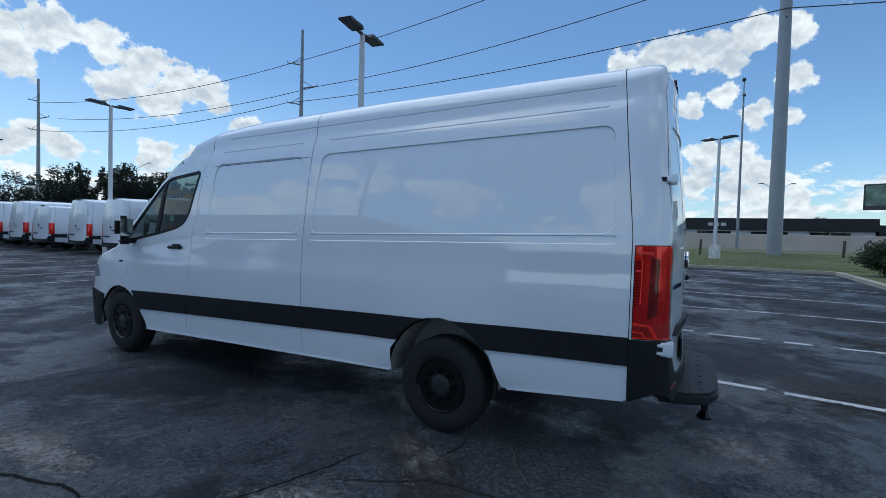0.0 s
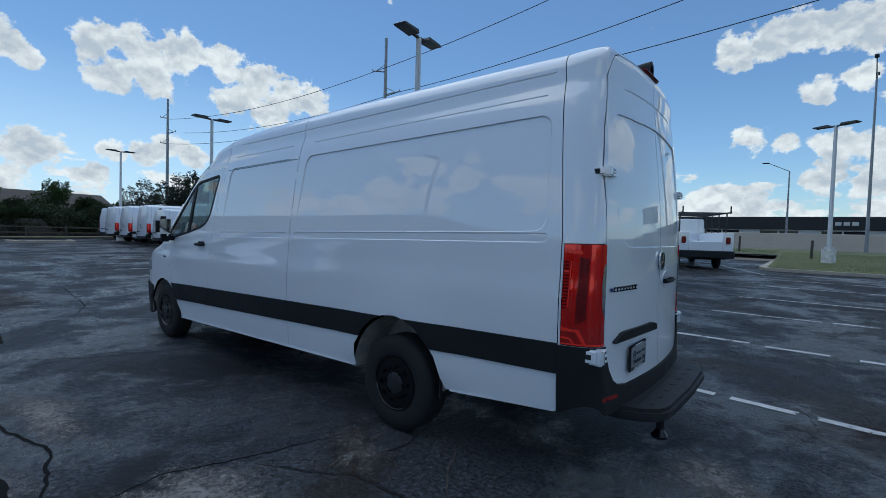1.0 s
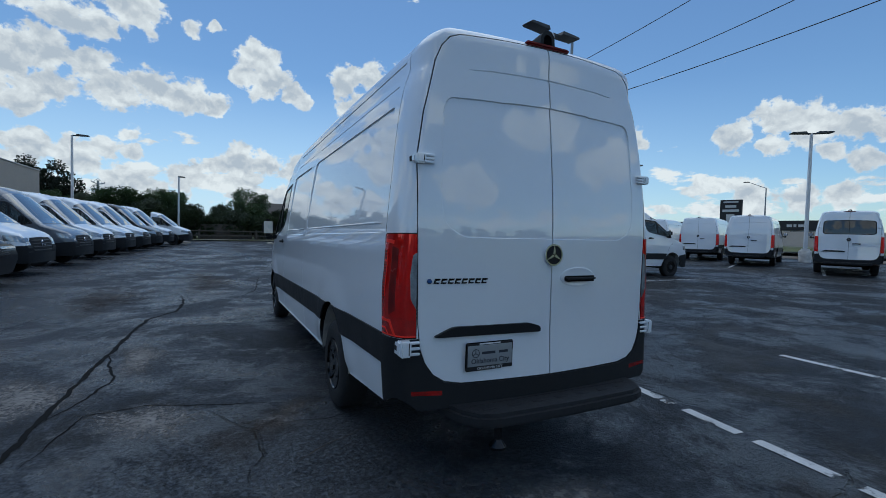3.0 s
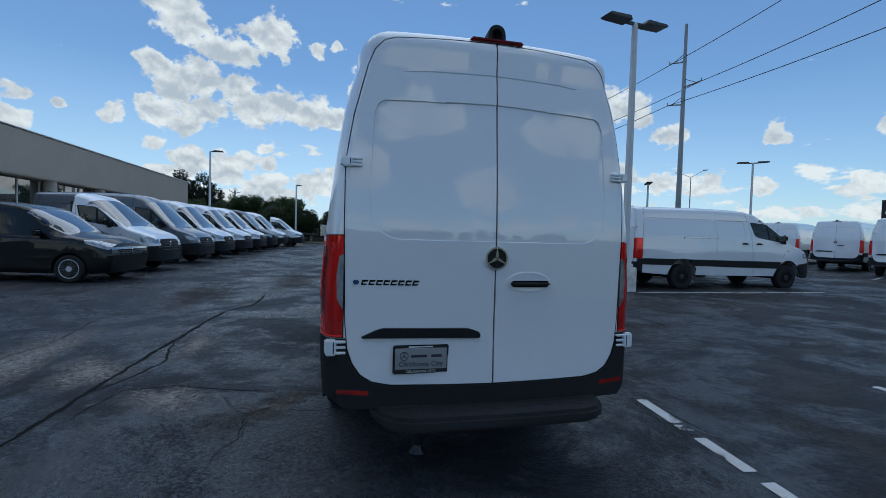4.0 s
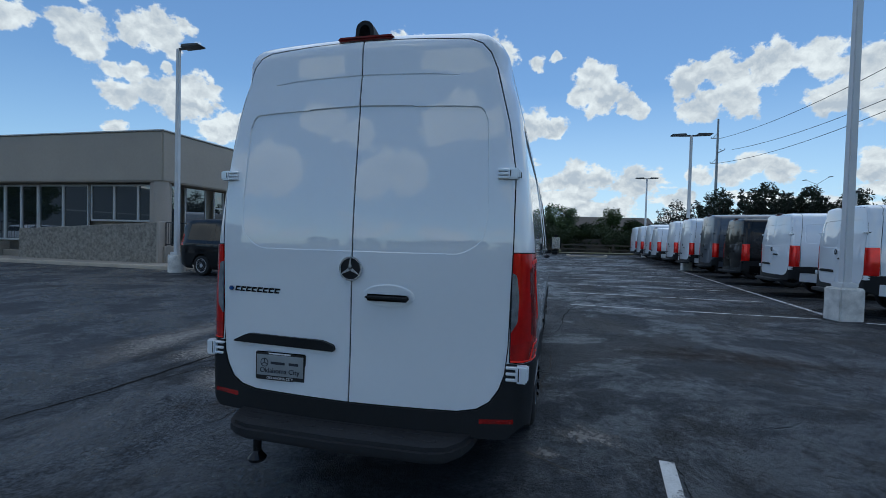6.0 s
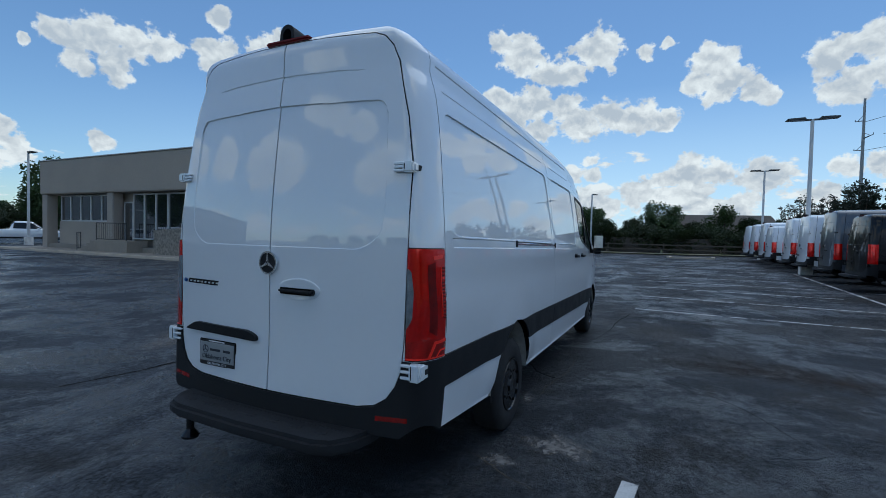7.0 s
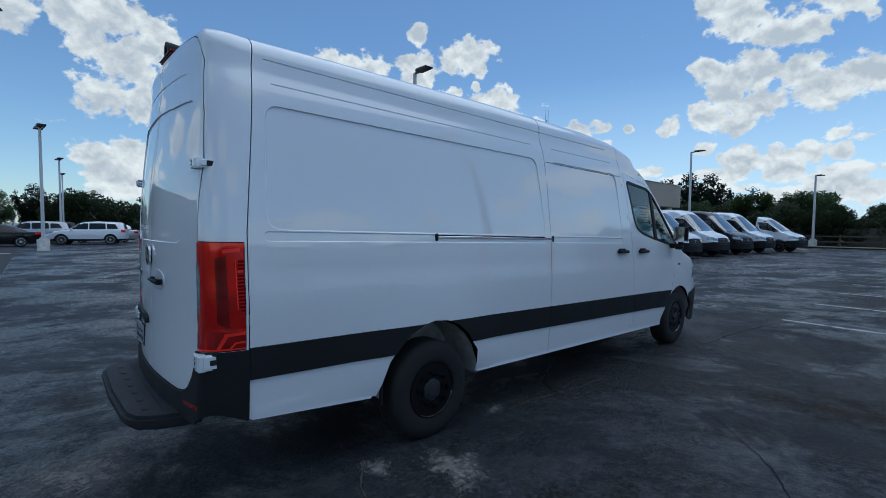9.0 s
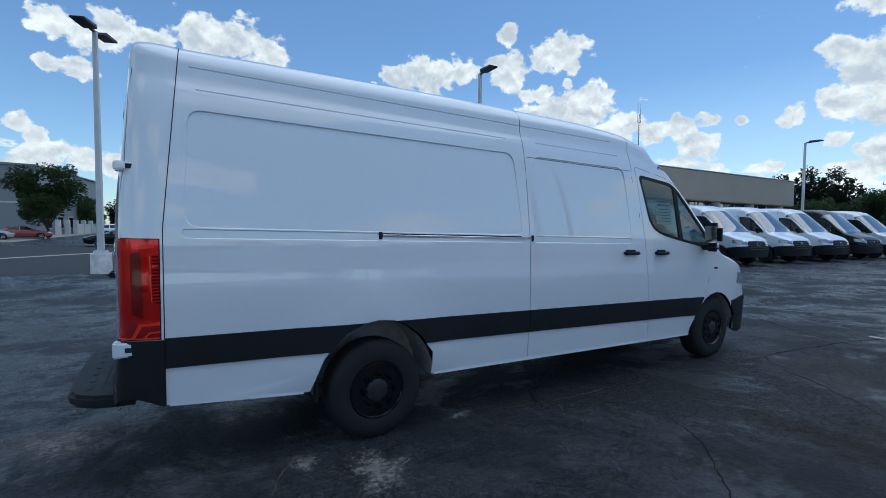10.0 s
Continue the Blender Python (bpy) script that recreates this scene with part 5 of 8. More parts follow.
        add("mirror_arm", b, PLASTIC, mir)
        b = bmesh.new()
        box(b, -3.967, -3.961, s * 1.105 - 0.066, s * 1.105 + 0.066, 1.475, 1.665, 0.002)
        add("mirror_glass", b, CHROME, mir, "mirror glass")
    # door pulls
    pulls = [(-3.26, 1), (-3.26, -1)] + ([(-2.76, 1)] if track and not cab else [])
    for x, s in pulls:
        b = bmesh.new()
        yw = 0.974
        box(b, x - 0.11, x + 0.11, s * (yw + 0.030) - 0.014, s * (yw + 0.030) + 0.014, 1.338, 1.372, 0.012, 3)
        for dx in (-0.085, 0.085):
            box(b, x + dx - 0.02, x + dx + 0.02, s * (yw + 0.012) - 0.02, s * (yw + 0.012) + 0.02, 1.340, 1.370, 0.008, 2)
        box(b, x - 0.075, x + 0.075, s * yw - 0.006, s * yw + 0.006, 1.335, 1.39, 0.005, 2)
        add("door_handle", b, PLASTIC, van, "black pull handle")
    for s in (1, -1):
        b = bmesh.new()
        box(b, -4.36, -4.28, s * 0.977 - 0.008, s * 0.977 + 0.008, 1.165, 1.185, 0.004, 1)
        add("side_marker", b, GAP, van)
    if cab:
        b = bmesh.new()
        box(b, -2.88, -2.85, -0.86, 0.86, 0.60, 2.22, 0.01, 1)
        add("back_wall", b, paint, van, "plain white back wall of the cab")
        b = bmesh.new()
        for s in (1, -1):
            box(b, -2.9, 1.3, s * 0.42 - 0.04, s * 0.42 + 0.04, 0.56, 0.72, 0.01, 1)
        for x in (-2.2, -1.0, 0.2, 1.2):
            box(b, x - 0.04, x + 0.04, -0.42, 0.42, 0.60, 0.70)
        add("chassis_rail", b, UNDER, van, "bare black chassis rails")
        if m is not None:
            van.matrix_world = m
        return van
    if track:
        b = bmesh.new()
        yt = 0.957
        box(b, -1.455, -0.012, yt - 0.006, yt + 0.006, 1.462, 1.512, 0.002, 1)
        rail = add("slide_rail", b, GAP, van, "dark sliding-door rail slot")
        b = bmesh.new()
        box(b, -1.44, -0.03, yt + 0.006, yt + 0.014, 1.478, 1.496, 0.003, 1)
        add("rail_trim", b, CHROME, rail)
        for xx in (-1.448, -0.018):
            add("rail_end", box(bmesh.new(), xx - 0.012, xx + 0.012, yt - 0.008, yt + 0.018, 1.460, 1.514, 0.004, 1), PLASTIC, rail)
    # rear fittings
    xr = lambda y, z: x_rear(y, z)
    b = bmesh.new()
    prism(b, rounded([(-0.775, 0.872), (-0.655, 0.928), (-0.16, 0.928), (-0.09, 0.905), (-0.085, 0.872)], 0.03), xr(-0.7, 0.9) - 0.02, xr(-0.3, 0.9) + 0.030, "x")
    for v in b.verts:
        v.co.x = xr(v.co.y, v.co.z) + (0.024 if v.co.x > xr(-0.3, 0.9) else -0.02)
    add("plate_recess", b, PLASTIC, van, "black number-plate lamp strip", angle=30)
    b = bmesh.new()
    rings = []
    for rr, up in ((1.0, -0.004), (1.0, 0.002), (0.95, 0.0032), (0.88, 0.0034), (0.78, 0.0024), (0.5, 0.0015), (0.2, 0.001)):
        rings.append([b.verts.new((xr(0.2, 1.2) + up - 0.07 * ((0.212 + 0.145 * rr * math.cos(t)) ** 2 - 0.045) / 0.74, 0.212 + 0.145 * rr * math.cos(t), 1.193 + 0.062 * rr * math.sin(t))) for t in [2 * math.pi * q / 36 for q in range(36)]])
    for p0, p1 in zip(rings, rings[1:]):
        for q in range(36):
            b.faces.new((p0[q], p0[(q + 1) % 36], p1[(q + 1) % 36], p1[q]))
    b.faces.new(rings[-1])
    grip = add("handle_bowl", b, paint, van, angle=60)
    b = bmesh.new()
    box(b, xr(0.2, 1.2) + 0.012, xr(0.2, 1.2) + 0.040, 0.088, 0.338, 1.166, 1.203, 0.014, 3)
    box(b, xr(0.2, 1.2) - 0.01, xr(0.2, 1.2) + 0.03, 0.10, 0.135, 1.168, 1.20, 0.006, 2)
    box(b, xr(0.2, 1.2) - 0.01, xr(0.2, 1.2) + 0.03, 0.29, 0.325, 1.168, 1.20, 0.006, 2)
    add("handle", b, PLASTIC, grip, "black rear-door handle")
    b = bmesh.new()
    lathe(b, [(0.0, xr(0, 1.33)), (0.058, xr(0, 1.33)), (0.058, xr(0, 1.33) + 0.013), (0.0, xr(0, 1.33) + 0.016)], 32, "x", (0, 0.0, 1.332))
    badge = add("badge", b, PLASTIC, van, "round black badge with a chrome ring")
    b = bmesh.new()
    x0 = xr(0, 1.33)
    lathe(b, [(0.058, x0 + 0.004), (0.066, x0 + 0.006), (0.066, x0 + 0.018), (0.057, x0 + 0.018), (0.057, x0 + 0.012)], 36, "x", (0, 0, 1.332), False)
    for k in range(3):
        prism(b, [(-0.011, 0), (0.011, 0), (0.002, 0.058), (-0.002, 0.058)], x0 + 0.014, x0 + 0.021, "x")
        fresh = [v for v in b.verts][-8:]
        bmesh.ops.transform(b, matrix=Matrix.Translation((0, 0, 1.332)) @ Matrix.Rotation(k * 2 * math.pi / 3, 4, "X"), verts=fresh)
    add("badge_ring", b, CHROME, badge, "chrome ring with three spokes")
    for s in (1, -1):
        for z0, z1, ya, yb in ((1.825, 1.88, 0.775, 0.885), (0.775, 0.866, 0.845, 0.955)):
            b = bmesh.new()
            xa = xr(ya, z0) + (0.004 if z0 > 1 else 0.006)
            yk = ya + 0.05
            box(b, xa - 0.03, xa + 0.018, s * (yk + yb) / 2 - (yb - yk) / 2, s * (yk + yb) / 2 + (yb - yk) / 2, z0, z1, 0.008, 2)
            for kk in (0.16, 0.5, 0.84):
                zc = z0 + (z1 - z0) * kk
                box(b, xa - 0.02, xa + 0.014, s * (ya + yk + 0.01) / 2 - 0.030, s * (ya + yk + 0.01) / 2 + 0.030, zc - 0.0075, zc + 0.0075, 0.004, 1)
            box(b, xa - 0.12, xa - 0.0, s * (yb - 0.01) - 0.016, s * (yb - 0.01) + 0.016, z0 + 0.004, z1 - 0.004, 0.010, 3)
            hg = add("hinge", b, paint, van, "white painted door hinge")
            b = bmesh.new()
            box(b, xa + 0.0172, xa + 0.0192, s * (yk + 0.016) - 0.003, s * (yk + 0.016) + 0.003, z0 + 0.012, z1 - 0.012, 0.001, 1)
            box(b, xa - 0.085, xa - 0.04, s * (yb + 0.0055) - 0.002, s * (yb + 0.0055) + 0.002, (z0 + z1) / 2 - 0.014, (z0 + z1) / 2 + 0.014, 0.001, 1)
            add("hinge_slot", b, GAP, hg)["kind"] = "stuff"
    b = bmesh.new()
    box(b, 1.38, 1.506, -0.160, 0.170, 2.610, 2.634, 0.010, 3)
    brake = add("brake_lamp", b, RED_DARK, van, "dark red high brake lamp")
    b = bmesh.new()
    arc = [math.pi * q / 10 for q in range(11)]
    outer = [(0.056, 0.0)] + [(0.052 * math.cos(t), 0.036 + 0.048 * math.sin(t)) for t in arc] + [(-0.056, 0.0)]
    inner = [(0.034, 0.0)] + [(0.031 * math.cos(t), 0.028 + 0.032 * math.sin(t)) for t in arc] + [(-0.034, 0.0)]
    rows = []
    for x, up in ((1.36, -0.008), (1.44, 0.0), (1.495, 0.004)):
        k = 0.9 if x < 1.4 else 1.0
        rows.append([[b.verts.new((x, y * k, 2.632 + up + z)) for y, z in prof] for prof in (outer, inner)])
    for p0, p1 in zip(rows, rows[1:]):
        for q in range(12):
            b.faces.new((p0[0][q], p0[0][q + 1], p1[0][q + 1], p1[0][q]))
            b.faces.new((p0[1][q + 1], p0[1][q], p1[1][q], p1[1][q + 1]))
    for p0 in (rows[0], rows[-1]):
        for q in range(12):
            b.faces.new((p0[0][q], p0[1][q], p0[1][q + 1], p0[0][q + 1]))
    bmesh.ops.recalc_face_normals(b, faces=b.faces)
    add("rear_camera", b, PLASTIC, van, "black open arch camera housing on the roof edge")
    if fine:
        b = bmesh.new()
        x0 = xr(-0.43, 0.76)
        box(b, x0 + 0.004, x0 + 0.016, -0.587, -0.268, 0.672, 0.835, 0.006, 2)
        plate = add("plate_frame", b, PLATE_FRAME, van, "black dealer plate frame")
        b = bmesh.new()
        box(b, x0 + 0.015, x0 + 0.019, -0.575, -0.280, 0.700, 0.818, 0.001, 1)
        pl = add("plate", b, PLATE, plate, "brushed silver dealer plate")
        flip = lambda y, z: Matrix.Translation((x0 + 0.0205, y, z)) @ Matrix.Rotation(radians(90), 4, "Z") @ Matrix.Rotation(radians(90), 4, "X")
        b = bmesh.new()
        text_mesh(b, "Oklahoma City", 0.041, flip(-0.4275, 0.729))
        add("lettering", b, INK, plate, "dark plate lettering")
        b = bmesh.new()
        text_mesh(b, "OKLAHOMA CITY", 0.021, Matrix.Translation((-0.003, 0, 0)) @ flip(-0.4275, 0.686))
        add("frame_lettering", b, WHITE_INK, plate, "white frame lettering")
        b = bmesh.new()
        for k in range(2):
            box(b, x0 + 0.019, x0 + 0.0208, -0.485 + k * 0.115, -0.395 + k * 0.085, 0.766, 0.781, 0.001, 1)
        lathe(b, [(0.025, x0 + 0.019), (0.025, x0 + 0.0205), (0.021, x0 + 0.0205), (0.021, x0 + 0.019)], 20, "x", (0, -0.525, 0.774), False)
        for k in range(3):
            box(b, x0 + 0.019, x0 + 0.0205, -0.0025, 0.0025, 0.0, 0.022, 0.0005, 1, Matrix.Translation((0, -0.525, 0.774)) @ Matrix.Rotation(k * 2 * math.pi / 3, 4, "X"))
        add("plate_emblem", b, INK, plate)
        b = bmesh.new()
        box(b, x0 + 0.0165, x0 + 0.0178, -0.50, -0.36, 0.822, 0.830, 0.0005, 1)
        add("frame_bar", b, WHITE_INK, plate)
        # model badge as plain bars
        b = bmesh.new()
        x0 = xr(-0.8, 1.19) + 0.002
        box(b, x0, x0 + 0.012, -0.812, -0.780, 1.171, 1.196, 0.006, 2)
        em = add("model_badge_dot", b, BLUE, van, "small blue badge block")
        for k in range(8):
            b = bmesh.new()
            y0 = -0.770 + k * 0.0405
            xx = xr(y0, 1.19)
            prism(b, [(y0, 1.169), (y0 + 0.031, 1.169), (y0 + 0.036, 1.176), (y0 + 0.010, 1.178), (y0 + 0.012, 1.186), (y0 + 0.039, 1.188), (y0 + 0.041, 1.198), (y0 + 0.008, 1.198)], xx - 0.004, xx + 0.006, "x")
            add("badge_bar", b, WHEEL_BLACK, van, "dark slanted badge bar")
    if fine:
        # price sheet taped inside the right-hand cab window, small tag in the other
        def sheet_in(x0, x1, z0, z1, s, back=0.016):
            b = bmesh.new()
            rows = [[b.verts.new((x, s * (curve_table(WIDTH, z) - back - dy), z)) for x in (x0, x1)] for dy in (0.0, 0.002) for z in (z0, z1)]
            b.faces.new((rows[0][0], rows[0][1], rows[1][1], rows[1][0]))
            b.faces.new((rows[2][0], rows[3][0], rows[3][1], rows[2][1]))
            bmesh.ops.recalc_face_normals(b, faces=b.faces)
            return b
        paper = add("window_sheet", sheet_in(-3.50, -3.24, 1.665, 1.90, 1), PAPER, van, "pale paper price sheet behind the cab glass")
        b = sheet_in(-3.48, -3.26, 1.865, 1.885, 1, 0.013)
        for k in range(5):
            c2 = sheet_in(-3.48, -3.30 + 0.03 * (k % 3), 1.825 - 0.032 * k, 1.833 - 0.032 * k, 1, 0.013)
            me = bpy.data.meshes.new("tmp")
            c2.to_mesh(me)
            c2.free()
            b.from_mesh(me)
            bpy.data.meshes.remove(me)
        add("sheet_lines", b, INK, paper)["kind"] = "stuff"
        add("window_tag", sheet_in(-3.46, -3.38, 1.64, 1.70, -1), PAPER, van, "small pale green tag behind the cab glass")
    # rear step
    b = bmesh.new()
    out = [(1.46, -0.70), (1.58, -0.70), (1.70, -0.67), (1.80, -0.60), (1.835, -0.50), (1.85, 0.0), (1.835, 0.50), (1.80, 0.60), (1.70, 0.67), (1.58, 0.70), (1.46, 0.70)]
    prism(b, out, 0.418, 0.496, "z", 0.022)
    step = add("rear_step", b, PLASTIC_STEP, van, "grey-black plastic rear step", angle=50)
    if fine:
        for k in range(7):
            y0 = -0.54 + k * 0.165
            add("tread_pad", box(bmesh.new(), 1.715, 1.745, y0, y0 + 0.075, 0.495, 0.500, 0.003, 1), PLASTIC_STEP, step)
        add("tread_groove", box(bmesh.new(), 1.655, 1.662, -0.58, 0.58, 0.495, 0.498, 0.001, 1), PLASTIC, step)
        b = bmesh.new()
        rod(b, (1.76, -0.46, 0.31), (1.76, -0.46, 0.48), 0.022)
        lathe(b, [(0.045, 0.285), (0.05, 0.30), (0.03, 0.325), (0.02, 0.34)], 16, "z", (1.76, -0.46, 0))
        add("step_socket", b, WHEEL_BLACK, step, "black trailer socket stalk")
    if m is not None:
        van.matrix_world = m
    return van


hero = make_van("cargo_van", "long white high-roof electric cargo van parked on damp asphalt", PAINT_WHITE, fine=True)

# ---- ground ----
def ground_z(x, y):
    """The lot rises gently towards the road side (+y)."""
    t = y - 2.0
    return 0.0137 * (t if t > 6 else math.log1p(math.exp(t)) if t > -20 else 0.0)


def ground_sheet():
    bm = bmesh.new()
    def steps(lo, hi, near, far):
        v, out = 0.0, [0.0]
        while v < hi:
            v += near if v < 45 else far * (1 + (v - 45) / 300)
            out.append(v)
        v = 0.0
        while v > lo:
            v -= near if v > -45 else far * (1 + (-v - 45) / 300)
            out.append(v)
        return sorted(out)
    xs, ys = steps(-1500, 1500, 1.5, 25), steps(-1500, 1500, 1.5, 25)
    grid = [[bm.verts.new((x, y, ground_z(x, min(y, 60)) if y < 60 else ground_z(x, 60))) for y in ys] for x in xs]
    for i in range(len(xs) - 1):
        for j in range(len(ys) - 1):
            bm.faces.new((grid[i][j], grid[i + 1][j], grid[i + 1][j + 1], grid[i][j + 1]))
    return solid("ground", bm, ASPHALT, "dark damp patched asphalt car park", "ground", kind="structure")


ground = ground_sheet()


def line(x0, y0, x1, y1, w=0.10, name="parking_line"):
    """A painted line on the asphalt."""
    bm = bmesh.new()
    d = Vector((x1 - x0, y1 - y0, 0))
    n = Vector((-d.y, d.x, 0)).normalized() * w / 2
    k = max(1, int(d.length / 1.2))
    prev = None
    for i in range(k + 1):
        p = Vector((x0, y0, 0)) + d * i / k
        row = [bm.verts.new((q.x, q.y, ground_z(q.x, q.y) + 0.004)) for q in (p - n, p + n)]
        if prev:
            bm.faces.new((prev[0], row[0], row[1], prev[1]))
        prev = row
    return solid(name, bm, LINE_PAINT, "worn white painted parking line on asphalt", "parking line", group="parking lines", kind="structure", smooth=False)


def crack(pts, w, material=None, seed=1, name="asphalt_crack"):
    """A jagged open crack along a line of ground points."""
    rng = random.Random(seed)
    fine = []
    for p, q in zip(pts, pts[1:]):
        p, q = Vector(p), Vector(q)
        k = max(2, int((q - p).length / 0.04))
        n = Vector((-(q - p).y, (q - p).x)).normalized()
        off = 0.0
        for i in range(k):
            t = i / k
            off = off * 0.72 + rng.uniform(-1, 1) * 0.011
            fine.append(p.lerp(q, t) + n * off * min(1, 4 * t * (1 - t) + 0.2))
    fine.append(Vector(pts[-1]))
    bm = bmesh.new()
    prev, wide = None, 0.8
    for i, p in enumerate(fine):
        d = fine[min(i + 1, len(fine) - 1)] - fine[max(i - 1, 0)]
        n = Vector((-d.y, d.x)).normalized()
        end = min(1.0, 6 * i / len(fine), 6 * (len(fine) - 1 - i) / len(fine)) + 0.08
        wide = wide * 0.7 + 0.3 * rng.uniform(0.3, 1.5)
        ww = 0.5 * w * end * wide * rng.uniform(0.8, 1.2) / 2
        z = ground_z(p.x, p.y) + 0.003
        row = [bm.verts.new((*(p - n * ww), z)), bm.verts.new((*(p + n * ww), z))]
        if prev:
            bm.faces.new((prev[0], row[0], row[1], prev[1]))
        prev = row
    return solid(name, bm, material or CRACK, "jagged open crack in the old asphalt" if material is None else "sandy filled crack in the old asphalt", "crack", group="asphalt cracks", kind="structure", smooth=False)


def stain(x, y, a, b2, turn, material, seed, label, name="worn_patch"):
    """An uneven patch, a skin of specks on the asphalt."""
    rng = random.Random(seed)
    bm = bmesh.new()
    core = bm.verts.layers.float.new("core")
    rings, seg = 7, 40
    ph = [rng.uniform(0, 6.28) for _ in range(5)]
    rot = Matrix.Rotation(radians(turn), 3, "Z")
    grid = []
    for i in range(rings + 1):
        row = []
        for j in range(seg):
            t = 2 * math.pi * j / seg
            wob = 1 + 0.22 * math.sin(2 * t + ph[0]) + 0.16 * math.sin(3 * t + ph[1]) + 0.10 * math.sin(5 * t + ph[2])
            q = rot @ Vector((a * wob * math.cos(t) * i / rings, b2 * wob * math.sin(t) * i / rings, 0))
            v = bm.verts.new((x + q.x, y + q.y, ground_z(x + q.x, y + q.y) + 0.0022))
            v[core] = 1 - (i / rings) ** 1.5
            row.append(v)
            if i == 0:
                break
        grid.append(row)
    for j in range(seg):
        bm.faces.new((grid[0][0], grid[1][j], grid[1][(j + 1) % seg]))
        for i in range(1, rings):
            bm.faces.new((grid[i][j], grid[i + 1][j], grid[i + 1][(j + 1) % seg], grid[i][(j + 1) % seg]))
    return solid(name, bm, material, label, "stain", kind="structure", smooth=False)


for k, (pts, w) in enumerate([([(1.6, -3.25), (0.55, -3.05), (-0.71, -3.01), (-1.84, -2.97), (-2.88, -2.91), (-4.6, -2.8), (-5.3, -2.45), (-6.15, -2.40), (-7.4, -2.5)], 0.09),
                              ([(-0.45, -3.0), (-0.77, -2.87), (-1.35, -2.72), (-1.59, -2.75), (-2.11, -2.86), (-2.6, -2.95)], 0.045),
                              ([(0.3, -2.9), (-0.5, -2.75), (-0.57, -2.32), (-0.35, -1.75), (-0.2, -1.2)], 0.022),
                              ([(-11.6, -0.66), (-9.5, -0.85), (-7.75, -1.03), (-6.6, -1.46)], 0.04),
                              ([(-4.29, -2.6), (-3.82, -1.96), (-3.62, -1.42), (-3.4, -0.9)], 0.022),
                              ([(-8.2, -1.2), (-7.64, -0.19), (-6.86, 0.89), (-6.61, 1.51), (-6.2, 2.4)], 0.035),
                              ([(-3.82, 1.13), (-4.6, 1.25), (-5.6, 1.3), (-6.75, 1.48), (-8.39, 1.88), (-10.5, 2.2)], 0.035),
                              ([(-2.5, 1.5), (-2.21, 1.81), (-1.98, 2.21), (-1.37, 2.74), (-0.6, 3.1)], 0.013),
                              ([(-1.0, -4.6), (-2.4, -4.3), (-4.0, -4.5), (-5.6, -4.2)], 0.03)]):
    crack(pts, w, None, 10 + k)
for k, (pts, w) in enumerate([([(-3.0, 0.4), (-2.69, 0.81), (-2.48, 1.18)], 0.022), ([(-2.6, 1.05), (-1.8, 1.08), (-1.14, 0.97), (-0.7, 1.0)], 0.022), ([(0.85, 1.4), (0.70, 1.1), (0.52, 0.79)], 0.02), ([(0.50, -0.75), (0.57, -0.92), (0.74, -1.23), (0.90, -1.42)], 0.018), ([(-0.25, -1.05), (-0.05, -1.3), (0.15, -1.7)], 0.018)]):
    crack(pts, w, CRACK_PALE, 40 + k)
# the wide pale patches towards -y put the ground's sheen into colour
for k, (x, y, a, b2, r, mt) in enumerate([(0.16, 1.38, 0.42, 0.26, 60, PALE_WORN_SHEEN), (-0.75, 0.90, 0.16, 0.10, 20, PALE_WORN_SHEEN), (0.05, -1.35, 0.5, 0.25, -40, PALE_WORN_SHEEN), (1.95, -0.1, 0.45, 0.6, 10, PALE_WORN_SHEEN), (-1.1, -3.3, 1.1, 0.5, 5, PALE_WORN_SHEEN), (-2.2, -2.6, 1.0, 0.35, 10, PALE_WORN_SHEEN), (-1.6, -4.2, 2.2, 0.8, 8, PALE_WORN_SHEEN), (-0.2, -2.3, 0.8, 0.4, 30, PALE_WORN_SHEEN), (0.55, 1.05, 0.25, 0.12, 70, PALE_WORN_SHEEN),
                                          (-2.9, 3.4, 1.8, 0.8, 75, WORN_RUST), (3.3, 1.6, 1.2, 0.8, 20, WORN_RUST), (-7.0, -3.8, 2.4, 0.9, 10, WORN_RUST), (-10.0, -2.0, 3.0, 1.0, 0, WORN_RUST), (0.2, -1.5, 1.0, 0.35, -35, WORN_RUST), (4.5, 5.0, 1.6, 1.0, 0, WORN_RUST)]):
    stain(x, y, a, b2, r, mt, 70 + k, "pale asphalt patch of worn aggregate and painted sheen" if mt is PALE_WORN_SHEEN else "rust-brown stain on the asphalt")

# worn bay line beside the van, in the lengths that are left of it
for a, b in ((0.45, 0.98), (1.01, 1.12), (1.25, 1.74), (1.87, 2.39), (2.52, 3.3), (3.45, 5.6)):
    line(a, 1.93 - 0.105 * a, b, 1.93 - 0.105 * b)
for y, a, b in ((4.58, 0.55, 1.76), (4.5, 1.95, 2.66), (4.47, 2.95, 3.3), (4.45, 3.5, 5.9), (7.5, 0.75, 2.6), (7.55, 2.75, 6.2), (10.4, 1.0, 6.4), (13.9, 1.3, 6.6), (16.6, 1.3, 6.8), (19.25, 1.4, 6.9)):
    line(a, y, b, y)

